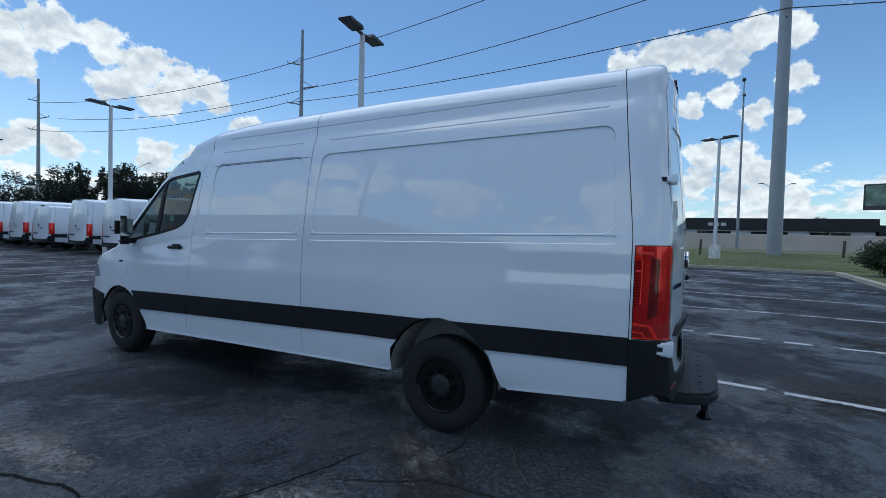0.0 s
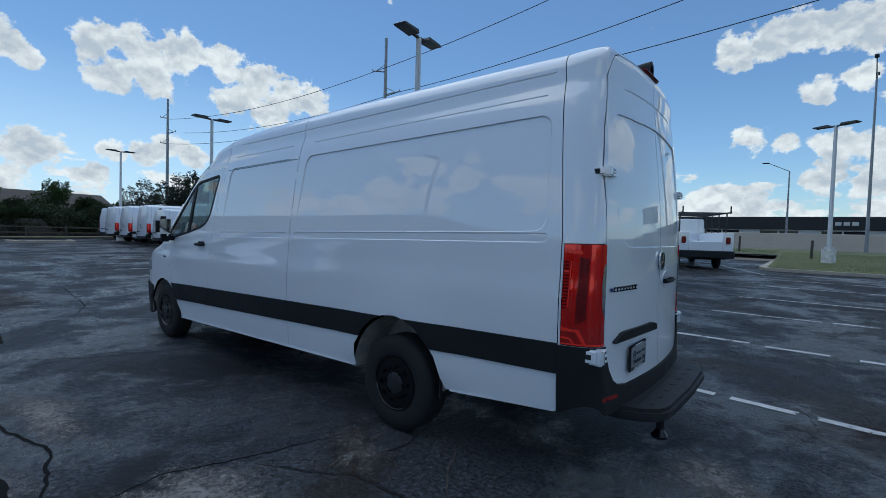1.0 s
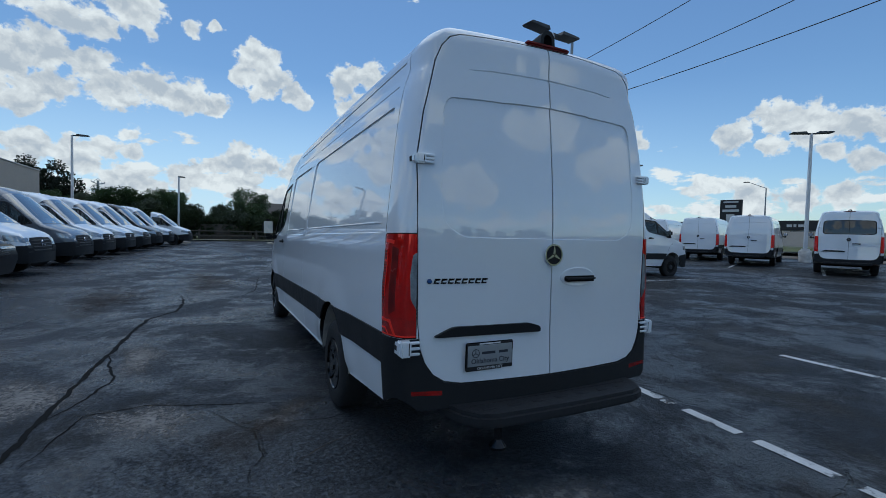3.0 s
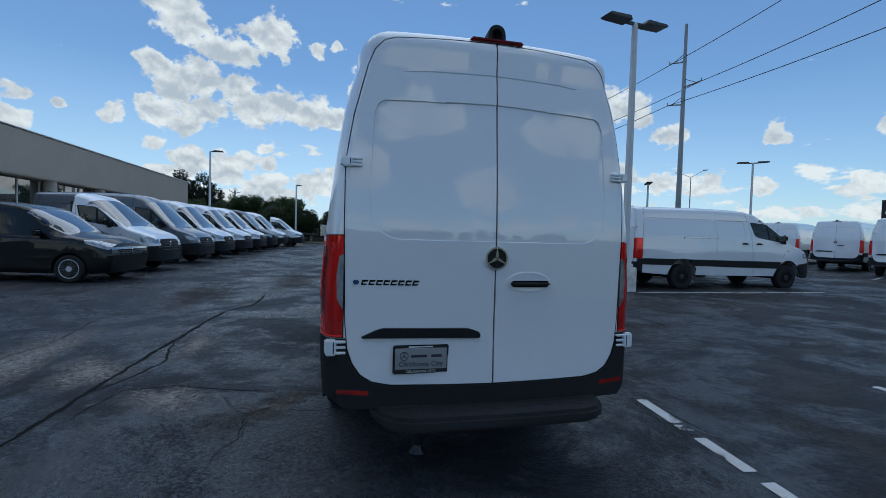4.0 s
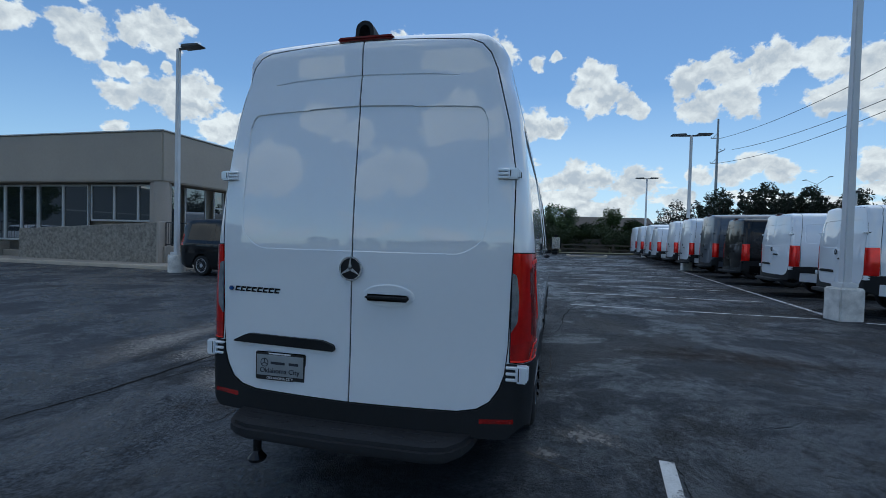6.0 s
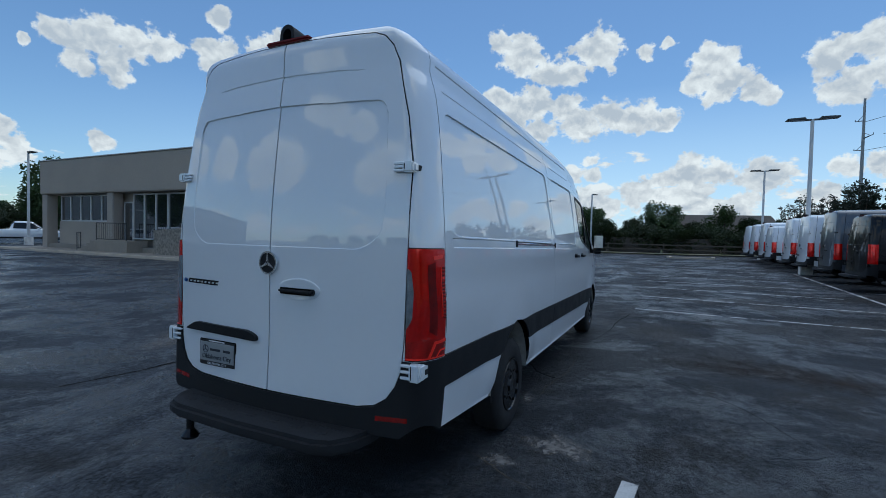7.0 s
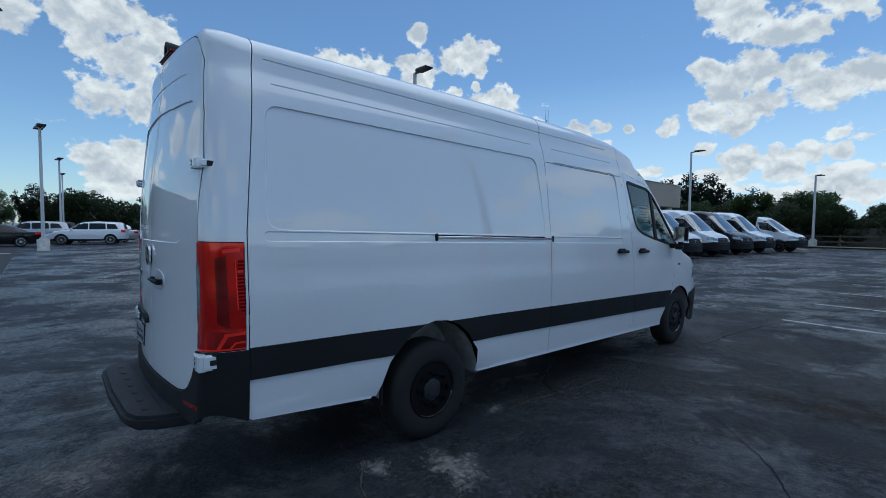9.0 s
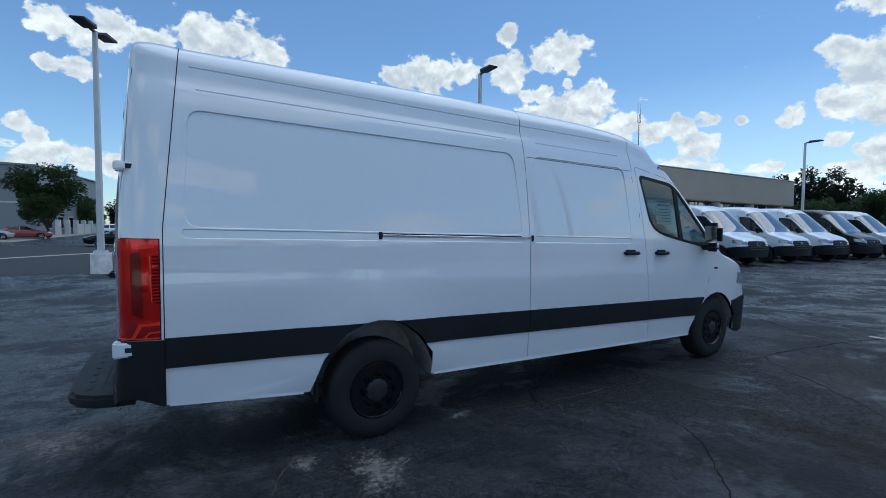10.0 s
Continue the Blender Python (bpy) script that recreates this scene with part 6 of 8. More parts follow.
# ---- kerbs, grass, sidewalk ----
def path_strip(pts, w, z0, z1, bevel=0.02, name="kerb", label="tan concrete kerb edging", material=None, category="kerb"):
    """A kerb along a line of points, standing on the ground."""
    bm = bmesh.new()
    prev = None
    dense = []
    for p, q in zip(pts, pts[1:]):
        p, q = Vector((*p, 0)), Vector((*q, 0))
        k = max(1, int((q - p).length / 2.0))
        dense += [p.lerp(q, i / k) for i in range(k)]
    dense.append(Vector((*pts[-1], 0)))
    for i, p in enumerate(dense):
        d = (dense[min(i + 1, len(dense) - 1)] - dense[max(i - 1, 0)]).normalized()
        n = Vector((-d.y, d.x, 0)) * w / 2
        g = ground_z(p.x, p.y)
        row = [bm.verts.new(v) for v in (p - n + Vector((0, 0, g + z0)), p - n * 0.94 + Vector((0, 0, g + z1 - bevel)), p - n * 0.75 + Vector((0, 0, g + z1)), p + n + Vector((0, 0, g + z1)), p + n + Vector((0, 0, g + z0)))]
        if prev:
            for a in range(4):
                bm.faces.new((prev[a], row[a], row[a + 1], prev[a + 1]))
        else:
            bm.faces.new(row)
        prev = row
    bm.faces.new(prev[::-1])
    bmesh.ops.recalc_face_normals(bm, faces=bm.faces)
    return solid(name, bm, material or KERB, label, category, kind="structure")


def sheet(name, x0, x1, y0, y1, up, material, label, category, step=2.0, rise=None):
    bm = bmesh.new()
    nx, ny = max(2, int((x1 - x0) / step)), max(2, int((y1 - y0) / step))
    g = [[None] * (ny + 1) for _ in range(nx + 1)]
    for i in range(nx + 1):
        for j in range(ny + 1):
            x, y = x0 + (x1 - x0) * i / nx, y0 + (y1 - y0) * j / ny
            z = ground_z(x, min(y, 60)) + up + (rise(x, y) if rise else 0)
            g[i][j] = bm.verts.new((x, y, z))
    for i in range(nx):
        for j in range(ny):
            bm.faces.new((g[i][j], g[i + 1][j], g[i + 1][j + 1], g[i][j + 1]))
    return solid(name, bm, material, label, category, kind="structure")


berm = lambda x, y: 0.35 * sstep(24, 33, y) + 0.04 * noise.noise((x * 0.3, y * 0.3, 0))
sheet("grass_verge", 0.75, 90, 21.45, 42, 0.12, GRASS_SOIL, "mown patchy grass verge between car park and road", "grass", 1.5, berm)
sheet("grass_verge", -80, 0.75, 30.5, 42, 0.12, GRASS_SOIL, "mown patchy grass verge behind parked vans", "grass", 1.5, berm)
sheet("grass_verge", 7.35, 60, 6, 21.45, 0.12, GRASS_SOIL, "grass bed beside the parking bays", "grass", 1.5)
path_strip([(0.75, 30.5), (0.62, 22.2), (0.8, 21.6), (1.4, 21.35), (7.2, 21.2), (7.3, 20.6), (7.0, 6.0)][::-1], 0.30, -0.05, 0.13)
path_strip([(-80, 30.45), (0.7, 30.45)], 0.16, -0.05, 0.13)


def grass_tufts():
    """Short blades over the nearer verge."""
    rng = random.Random(8)
    verts, faces = [], []
    for k in range(60000):
        if rng.random() < 0.72:
            x, y = rng.uniform(0.9, 26), 21.5 + 12 * rng.random() ** 1.4
        else:
            x, y = rng.uniform(-34, 0.6), rng.uniform(30.6, 37)
        z = ground_z(x, y) + 0.12 + berm(x, y) - 0.01
        a, h, w = rng.uniform(0, 6.28), rng.uniform(0.025, 0.06), rng.uniform(0.006, 0.014)
        dx, dy = math.cos(a) * w, math.sin(a) * w
        lx, ly = rng.uniform(-0.05, 0.05), rng.uniform(-0.05, 0.05)
        n = len(verts)
        verts += [(x - dx, y - dy, z), (x + dx, y + dy, z), (x + lx, y + ly, z + h)]
        faces.append((n, n + 1, n + 2))
    me = bpy.data.meshes.new("grass")
    me.from_pydata(verts, [], faces)
    me.materials.append(GRASS)
    return tagged(new("grass", me), "short green and straw-coloured grass blades", "grass", kind="stuff")


grass_tufts()

# ---- showroom building ----
BX, BY, BH, BF = -12.4, -15.2, 5.75, 3.6  # corner, roof and fascia heights
B_SOUTH, B_WEST = -35.2, -45.9


def showroom():
    place = thing("showroom_building", "low beige stucco showroom with dark window bands", "building")
    def p(nm, b, material, parent=place, lab="", smooth=True):
        return part(nm, b, material, parent, lab, smooth, 30)
    p("fascia", box(bmesh.new(), B_WEST, BX, B_SOUTH, BY, BF, BH, 0.05, 2), STUCCO, lab="plain beige stucco fascia")
    p("roof_cap", box(bmesh.new(), B_WEST - 0.04, BX + 0.04, B_SOUTH - 0.04, BY + 0.04, BH + 0.002, BH + 0.06, 0.01, 1), FRAME_WHITE, lab="thin pale roof edge")
    core = p("wall", box(bmesh.new(), B_WEST + 0.9, BX - 0.95, B_SOUTH + 0.5, BY - 0.95, -0.1, BF - 0.002), STUCCO)
    p("floor_slab", box(bmesh.new(), B_WEST + 0.3, BX - 0.2, B_SOUTH + 0.2, BY - 0.2, -0.1, 0.42, 0.02, 1), SIDEWALK)
    # glazing on the face towards the aisle (+y): bays along x
    yw = BY - 0.62
    bays = [(-13.83, -12.9, 0.5, 1), (-15.62, -14.30, 0.5, 1), (-16.86, -16.18, 0.45, 1), (-18.5, -17.03, 0.45, 1), (-20.27, -19.54, 1.0, 1), (-23.7, -20.27, 1.0, 2)] + [(-28.9 - 5.0 * k, -24.5 - 5.0 * k, 1.0, 3) for k in range(4)]
    glazing = SCREEN_GLASS
    for xa, xb, z0, n in bays:
        for i in range(n):
            a, b2 = xa + (xb - xa) * i / n, xa + (xb - xa) * (i + 1) / n
            w = p("window", box(bmesh.new(), a + 0.04, b2 - 0.04, yw - 0.03, yw, z0, BF - 0.08), glazing, lab="dark reflecting shop window")
            for u, v in ((a, a + 0.04), (b2 - 0.04, b2)):
                part("frame", box(bmesh.new(), u, v, yw - 0.04, yw + 0.035, z0, BF - 0.08), FRAME_WHITE, w)
            part("frame", box(bmesh.new(), a, b2, yw - 0.04, yw + 0.03, z0 - 0.06, z0), FRAME_WHITE, w)
    part("frame", box(bmesh.new(), -16.86, -16.18, yw - 0.03, yw + 0.04, 2.65, 2.72), FRAME_WHITE, w)
    for xc in (-12.70, -19.1, -24.1, -29.2, -34.2, -39.2, -44.0):
        p("column", lathe(bmesh.new(), [(0.30, 0.0), (0.30, BF)], 20, "z", (xc, BY - 0.34, 0)), STUCCO_LIGHT, lab="round pale stucco column")
    # glazing on the end face (+x)
    xw = BX - 0.62
    def win(ya, yb, z0, z1, door=False):
        w = p("door" if door else "window", box(bmesh.new(), xw - 0.03, xw, ya + 0.05, yb - 0.05, z0, z1), glazing, lab="glazed entrance door" if door else "dark reflecting window")
        for u, v in ((ya, ya + 0.06), (yb - 0.06, yb)):
            part("frame", box(bmesh.new(), xw - 0.04, xw + 0.05, u, v, z0, z1), FRAME_WHITE, w)
        part("frame", box(bmesh.new(), xw - 0.04, xw + 0.04, ya, yb, z0 - 0.08, z0), FRAME_WHITE, w)
        part("frame", box(bmesh.new(), xw - 0.04, xw + 0.04, ya, yb, z1 - 0.06, z1 + 0.02), FRAME_WHITE, w)
    for k in range(3):
        win(-19.75 + 1.333 * k, -19.75 + 1.333 * (k + 1), 1.95, BF - 0.08)
    for k in range(2):
        win(-22.9 + 1.5 * k, -22.9 + 1.5 * (k + 1), 1.5, BF - 0.08)
    for k in range(3):
        win(-26.1 + 1.05 * k, -26.1 + 1.05 * (k + 1), 0.95, BF - 0.08)
    win(-27.0, -26.1, 0.75, BF - 0.55, True)
    for k in range(5):
        win(-33.9 + 1.15 * k, -33.9 + 1.15 * (k + 1), 1.95, BF - 0.08)
    for yc in (-15.7, -27.6, -34.9):
        p("column", box(bmesh.new(), BX - 0.72, BX - 0.12, yc - 0.32, yc + 0.32, 0.0, BF, 0.04, 2), STUCCO_LIGHT, lab="square pale stucco column")
    p("sill_wall", box(bmesh.new(), BX - 0.78, BX - 0.55, -34.0, -27.9, 0, 1.86, 0.02, 1), STUCCO)
    p("sill_wall", box(bmesh.new(), BX - 0.9, BX - 0.6, -22.9, -15.6, 0, 1.42, 0.02, 1), STUCCO)
    return place


showroom()
mast = thing("antenna_mast", "thin lattice antenna mast behind the showroom roof", "antenna", pose(-66.0, -46.0, 0))
part("mast", rod(bmesh.new(), (0, 0, 0), (0, 0, 20.5), 0.10, 0.07, 6), GALV, mast)
for dx in (-0.35, 0.35):
    part("whip", rod(bmesh.new(), (dx, 0, 19.2), (dx, 0, 22.3), 0.05, 0.03, 5), GALV, mast)
part("crossbar", rod(bmesh.new(), (-0.4, 0, 19.2), (0.4, 0, 19.2), 0.05, seg=5), GALV, mast)
sheet("sidewalk", -60, -10.9, B_SOUTH - 2, -13.0, 0.14, SIDEWALK, "tan concrete sidewalk round the showroom", "sidewalk", 3.0)
path_strip([(-10.85, B_SOUTH - 2), (-10.85, -13.0), (-60, -12.95)], 0.16, -0.05, 0.145)


def retaining_wall():
    w = thing("planter_wall", "rough exposed-aggregate planter wall before the showroom", "wall", kind="structure")
    bm = box(bmesh.new(), -12.25, -11.95, -22.6, -15.0, 0.1, 1.85, 0.02, 1)
    for v in bm.verts:
        if v.co.z > 1 and v.co.y < -20:
            v.co.z -= 0.4
    part("wall", bm, AGGREGATE, w)
    part("end_post", box(bmesh.new(), -12.3, -11.9, -15.0, -14.86, 0.1, 1.9, 0.02, 1), STUCCO_LIGHT, w)


retaining_wall()


def railing(x0, y0, x1, y1, z, h, n, label):
    r = thing("railing", label, "railing")
    d = Vector((x1 - x0, y1 - y0, 0))
    for zz in (z + 0.08, z + h):
        part("rail", rod(bmesh.new(), (x0, y0, zz), (x1, y1, zz), 0.022, seg=8), RAIL_BLACK, r)
    for i in range(n + 1):
        q = Vector((x0, y0, 0)) + d * i / n
        end = i in (0, n)
        part("post" if end else "baluster", rod(bmesh.new(), (q.x, q.y, z - (0.06 if end else -0.08)), (q.x, q.y, z + h), 0.022 if end else 0.009, seg=6), RAIL_BLACK, r)
    return r


railing(-12.2, -14.8, -13.9, -14.8, 0.85, 1.0, 14, "black metal railing beside the showroom ramp")
solid("ramp_wall", box(bmesh.new(), -14.0, -12.1, -15.1, -14.72, 0.1, 0.85, 0.02, 1), SIDEWALK, "low concrete ramp edge", "ramp", kind="structure")
steps = thing("entrance_steps", "concrete entrance steps up to the glazed door", "steps", kind="structure")
for k in range(4):
    part("step", box(bmesh.new(), -12.9, -11.75, -29.2 + 0.34 * k, -27.6, 0.1 + 0.16 * k, 0.28 + 0.16 * k, 0.015, 1), SIDEWALK, steps)
part("landing", box(bmesh.new(), -12.9, -11.75, -27.6, -24.6, 0.1, 0.80, 0.015, 1), SIDEWALK, steps)
railing(-11.8, -27.6, -11.8, -24.7, 0.78, 1.0, 16, "black metal railing on the entrance landing")
railing(-11.8, -29.6, -11.8, -29.2, 0.20, 1.0, 2, "black metal stair railing")


# ---- lamp posts, poles, wires ----
def lamp_post(x, y, h=7.2, base="square", turn=90.0, heads=2, z=None, label="white steel lot lamp post with flat dark heads"):
    z = ground_z(x, y) if z is None else z
    post = thing("lamp_post", label, "lamp post", pose(x, y, z, 0, 0, turn), "lot lamps")
    bh = 0.76
    if base == "square":
        bh = 0.66
        b = box(bmesh.new(), -0.235, 0.235, -0.235, 0.235, -0.1, bh, 0.03, 2)
    else:
        b = lathe(bmesh.new(), [(0.29, -0.1), (0.29, 0.60), (0.275, 0.64), (0.0, 0.64)], 28, "z")
        bh = 0.64
    part("base", b, CONCRETE_WHITE, post, "whitewashed scuffed concrete base", angle=50)
    part("base_plate", box(bmesh.new(), -0.16, 0.16, -0.16, 0.16, bh, bh + 0.10, 0.02, 2), POLE_WHITE, post)
    b = bmesh.new()
    box(b, -0.085, 0.085, -0.085, 0.085, bh + 0.1, h, 0.02, 2)
    for v in b.verts:
        k = 1 - 0.28 * (v.co.z / h)
        v.co.x, v.co.y = v.co.x * k, v.co.y * k
    part("pole", b, POLE_WHITE, post)
    sides = (1, -1) if heads == 2 else (1,)
    for s in sides:
        b = bmesh.new()
        box(b, -0.04, 0.04, 0.03, 0.28, h - 0.05, h + 0.03, 0.01, 1)
        arm = part("arm", b, HEAD_GREY, post)
        b = bmesh.new()
        prism(b, [(0.24, -0.02), (0.30, 0.09), (0.95, 0.045), (1.0, 0.0), (0.95, -0.03)], -0.20, 0.20, "x", 0.012)
        bmesh.ops.transform(b, matrix=Matrix.Translation((0, 0, h - 0.01)) @ Matrix.Rotation(radians(2.5), 4, "X"), verts=b.verts)
        head = part("lamp_head", b, HEAD_GREY, post, "flat dark lamp head")
        if s < 0:
            arm.rotation_euler = head.rotation_euler = (0, 0, math.pi)
    return post


lamp_post(-6.98, 6.80, 7.22, "square", 8)
lamp_post(-22.8, 7.95, 7.1, "square", 0)
lamp_post(-41.5, 9.2, 7.2, "square", 0)
lamp_post(-10.2, -12.35, 8.1, "round", 0, 1)
lamp_post(-36.9, -11.0, 7.6, "round", 0, 1)
lamp_post(3.2, -14.2, 7.6, "round", -20)
lamp_post(1.8, -31.0, 6.9, "round", 5)
lamp_post(0.4, -49.0, 7.1, "round", 5)
lamp_post(-0.4, -66.0, 7.2, "round", 5)
lamp_post(-9.95, 26.9, 6.95, "round", -40)
lamp_post(-23.3, 28.2, 6.85, "round", -40)
lamp_post(3.0, 27.3, 6.9, "square", 60, z=0.62)
lamp_post(-49.6, -5.3, 6.35, "square", 70, 1)
lamp_post(-15.0, -43.0, 7.2, "round", 0, 1)
lamp_post(-27.1, 22.5, 5.5, "round", 60)
lamp_post(-34.1, 21.5, 5.05, "round", 60)
lamp_post(-13.0, -75.0, 7.4, "round", 60)


def utility_pole(x, y, h, arms, label):
    pole = thing("utility_pole", label, "utility pole", pose(x, y, ground_z(x, min(y, 60)), 0, 0, 0), "utility poles")
    part("mast", rod(bmesh.new(), (0, 0, -0.3), (0, 0, h), 0.28, 0.14, 14), GALV, pole)
    for z, dx, dy in arms:
        a = part("cross_arm", rod(bmesh.new(), (0, 0, z), (dx, dy, z + 0.25), 0.085, 0.055, 8), GALV, pole)
        part("brace", rod(bmesh.new(), (0, 0, z + 0.8), (dx * 0.7, dy * 0.7, z + 0.22), 0.035, seg=6), GALV, a)
        part("insulator", lathe(bmesh.new(), [(0.0, 0.0), (0.06, 0.02), (0.03, 0.1), (0.06, 0.14), (0.03, 0.22), (0.0, 0.3)], 10, "z", (dx, dy, z + 0.24)), GALV, a)
    return pole


utility_pole(-33.8, 30.9, 21.5, [(18.0, -1.5, -0.5), (15.6, 1.5, 0.6), (14.0, -1.5, -0.5)], "tall grey steel utility pole with three cross arms")
utility_pole(-78, 26.0, 21.0, [(18.0, -1.5, -0.5), (15.6, 1.5, 0.6), (14.0, -1.5, -0.5)], "far grey steel utility pole with cross arms")
utility_pole(-75, -16.7, 7.4, [(6.9, -1.4, 0.5), (6.9, 1.4, -0.5)], "weathered wooden utility pole by the trees")


def monopole():
    p = thing("steel_monopole", "massive pale galvanised steel monopole on the verge", "pole", pose(6.35, 31.0, ground_z(0, 31) + 0.4))
    part("shaft", lathe(bmesh.new(), [(0.44, -0.5), (0.42, 0.0), (0.37, 8.0), (0.31, 17.0), (0.26, 27.0), (0.0, 27.05)], 20, "z"), GALV, p)
    for z, a in ((17.3, 0.9), (14.5, 0.0)):
        part("bracket", box(bmesh.new(), -0.06, 0.06, -0.55, -0.3, z, z + 0.12, 0.01, 1), GALV, p)
    return p


monopole()


def wire(a, b, sag, r=0.03):
    cu = bpy.data.curves.new("power_line", "CURVE")
    cu.dimensions, cu.bevel_depth, cu.bevel_resolution = "3D", r, 1
    sp = cu.splines.new("POLY")
    n = 24
    sp.points.add(n)
    a, b = Vector(a), Vector(b)
    for i in range(n + 1):
        t = i / n
        q = a.lerp(b, t)
        sp.points[i].co = (q.x, q.y, q.z - sag * 4 * t * (1 - t), 1)
    cu.materials.append(CABLE)
    return tagged(new("power_line", cu), "thin dark overhead power line", "cable", "power lines")


for (x, y, z), (dx, dy, dz), sag in (((-35.3, 30.4, 18.2), (6.3, 31.0, 24.2), 0.9), ((-32.3, 31.5, 15.9), (6.6, 31.0, 19.5), 0.9), ((-35.3, 30.4, 14.3), (6.35, 30.6, 15.8), 0.7)):
    wire((x, y, z + 0.3), (dx, dy, dz), sag)
    wire((dx, dy, dz), (dx + 55, dy + 6, dz), 1.2)
    wire((x, y, z + 0.3), (x - 43.8, y - 4.0, z + 0.2), 1.2)


def street_light(x, y, h, double, label, turn=20):
    z = ground_z(x, min(y, 60)) + 0.3
    s = thing("street_light", label, "street light", pose(x, y, z, 0, 0, turn), "road lights")
    part("mast", rod(bmesh.new(), (0, 0, -0.5), (0, 0, h), 0.14, 0.07, 10), GALV, s)
    for k in ((1, -1) if double else (1,)):
        arm = part("arm", rod(bmesh.new(), (0, 0, h - 0.05), (k * 2.3, 0, h + 1.0), 0.05, 0.035, 8), GALV, s)
        part("lamp_head", box(bmesh.new(), k * 2.6 - 0.4, k * 2.6 + 0.4, -0.14, 0.14, h + 0.95, h + 1.08, 0.04, 2), HEAD_GREY, arm)
    return s


street_light(5.8, 49, 14.5, True, "tall slim twin road light beside the barrier", 85)
street_light(-0.5, 70, 9.6, False, "slim road light with one curved arm", 200)
street_light(-36, 70, 8.0, False, "slim road light with one curved arm", 190)
street_light(-68, 62, 12.0, True, "twin-arm road light over the highway")
street_light(-95, 48, 12.0, True, "twin-arm road light over the highway")
street_light(15, 95, 10.0, True, "far grey twin-arm road light")
for x, y in ((2.3, 29.2), (6.3, 32.0), (9.6, 30.5), (13.5, 31.5), (-1.5, 33)):
    z = ground_z(x, y) + 0.12 + berm(x, y)
    solid("fence_post", box(bmesh.new(), -0.06, 0.06, -0.06, 0.06, -0.1, 1.0, 0.015, 2), WOOD_POLE, "short dark wooden post on the grass", "post", pose(x, y, z, 2, 1, 12), "verge posts")

# ---- road, barrier, dealerships beyond ----
solid("highway_barrier", box(bmesh.new(), -160, 160, 58, 58.5, 0.3, 2.55, 0.03, 1), BARRIER, "long tan concrete highway barrier wall", "barrier", kind="structure")


def dealership(x0, x1, y, z0, h, label, sign=None, low=True):
    d = thing("dealership", label, "building", pose(0, y, z0))
    part("fascia", box(bmesh.new(), x0, x1, 0, 14, h * 0.55, h, 0.05, 1), BLACK_PANEL, d, "black clad fascia")
    part("wall", box(bmesh.new(), x0 + 0.4, x1 - 0.4, 0.5, 13.5, -1.5, h * 0.55), WALL_WHITE, d)
    n = int((x1 - x0) / 3.2)
    for k in range(n):
        a = x0 + 0.6 + (x1 - x0 - 1.2) * k / n
        part("window", box(bmesh.new(), a + 0.15, a + (x1 - x0 - 1.2) / n - 0.15, 0.42, 0.5, 0.4, h * 0.50), WINDOW_GLASS if k % 3 else FRAME_WHITE, d)
    if sign:
        for xa, w in sign:
            part("sign_bar", box(bmesh.new(), xa, xa + w, -0.12, 0.02, h * 0.70, h * 0.82, 0.02, 1), WALL_WHITE, d, "plain pale sign bar")
    return d


dealership(-30, 33, 110, 1.2, 5.5, "long low dealership with a black fascia", [(5.2, 0.9), (6.4, 0.9), (7.6, 0.9)])
dealership(33.5, 52, 112, 1.2, 4.4, "low black and white dealership wing")
dealership(-85, -42, 108, 1.2, 4.6, "far dealership with a black fascia", [(-52.5, 1.0), (-51.2, 0.5), (-50.3, 1.0), (-49.0, 0.5)])


def sign_pylon(x, y, z0, w, h, lift, material, label, bars):
    s = thing("sign_pylon", label, "sign", pose(x, y, z0, 0, 0, 14))
    part("leg", box(bmesh.new(), -0.15, 0.15, -0.15, 0.15, -1, lift), HEAD_GREY, s)
    part("panel", box(bmesh.new(), -w / 2, w / 2, -0.25, 0.25, lift, lift + h, 0.04, 1), material, s)
    for zz, ww, hh in bars:
        part("sign_bar", box(bmesh.new(), -ww / 2, ww / 2, -0.29, -0.22, lift + zz, lift + zz + hh, 0.01, 1), WALL_WHITE, s, "plain pale sign bar")
    return s


sign_pylon(-43.7, 74.4, 0.8, 3.2, 4.1, 3.1, BLACK_PANEL, "dark road sign pylon with plain pale bars", [(3.6, 2.2, 0.25), (2.8, 1.6, 0.4), (2.1, 2.4, 0.4), (0.5, 1.2, 1.2)])
sign_pylon(31, 95, 1.0, 2.0, 7.0, 0.2, WALL_WHITE, "slim white sign tower", [])
bb = thing("billboard", "billboard with a dark colourful poster on a steel mast", "billboard", pose(23.2, 70, 1.0, 0, 0, -25))
part("mast", rod(bmesh.new(), (2.2, 0.4, -1), (2.2, 0.4, 5.2), 0.3, 0.28, 14), HEAD_GREY, bb)
part("panel", box(bmesh.new(), -2.8, 8, -0.2, 0.3, 5.0, 8.2, 0.05, 1), HEAD_GREY, bb)
POSTER = mat("poster_print", (0.16, 0.22, 0.16), 0.4, vary=0.9, scale=0.9)
part("poster", box(bmesh.new(), -2.6, 7.8, -0.24, -0.2, 5.5, 8.0, 0.01, 1), POSTER, bb, "faded multicoloured poster")

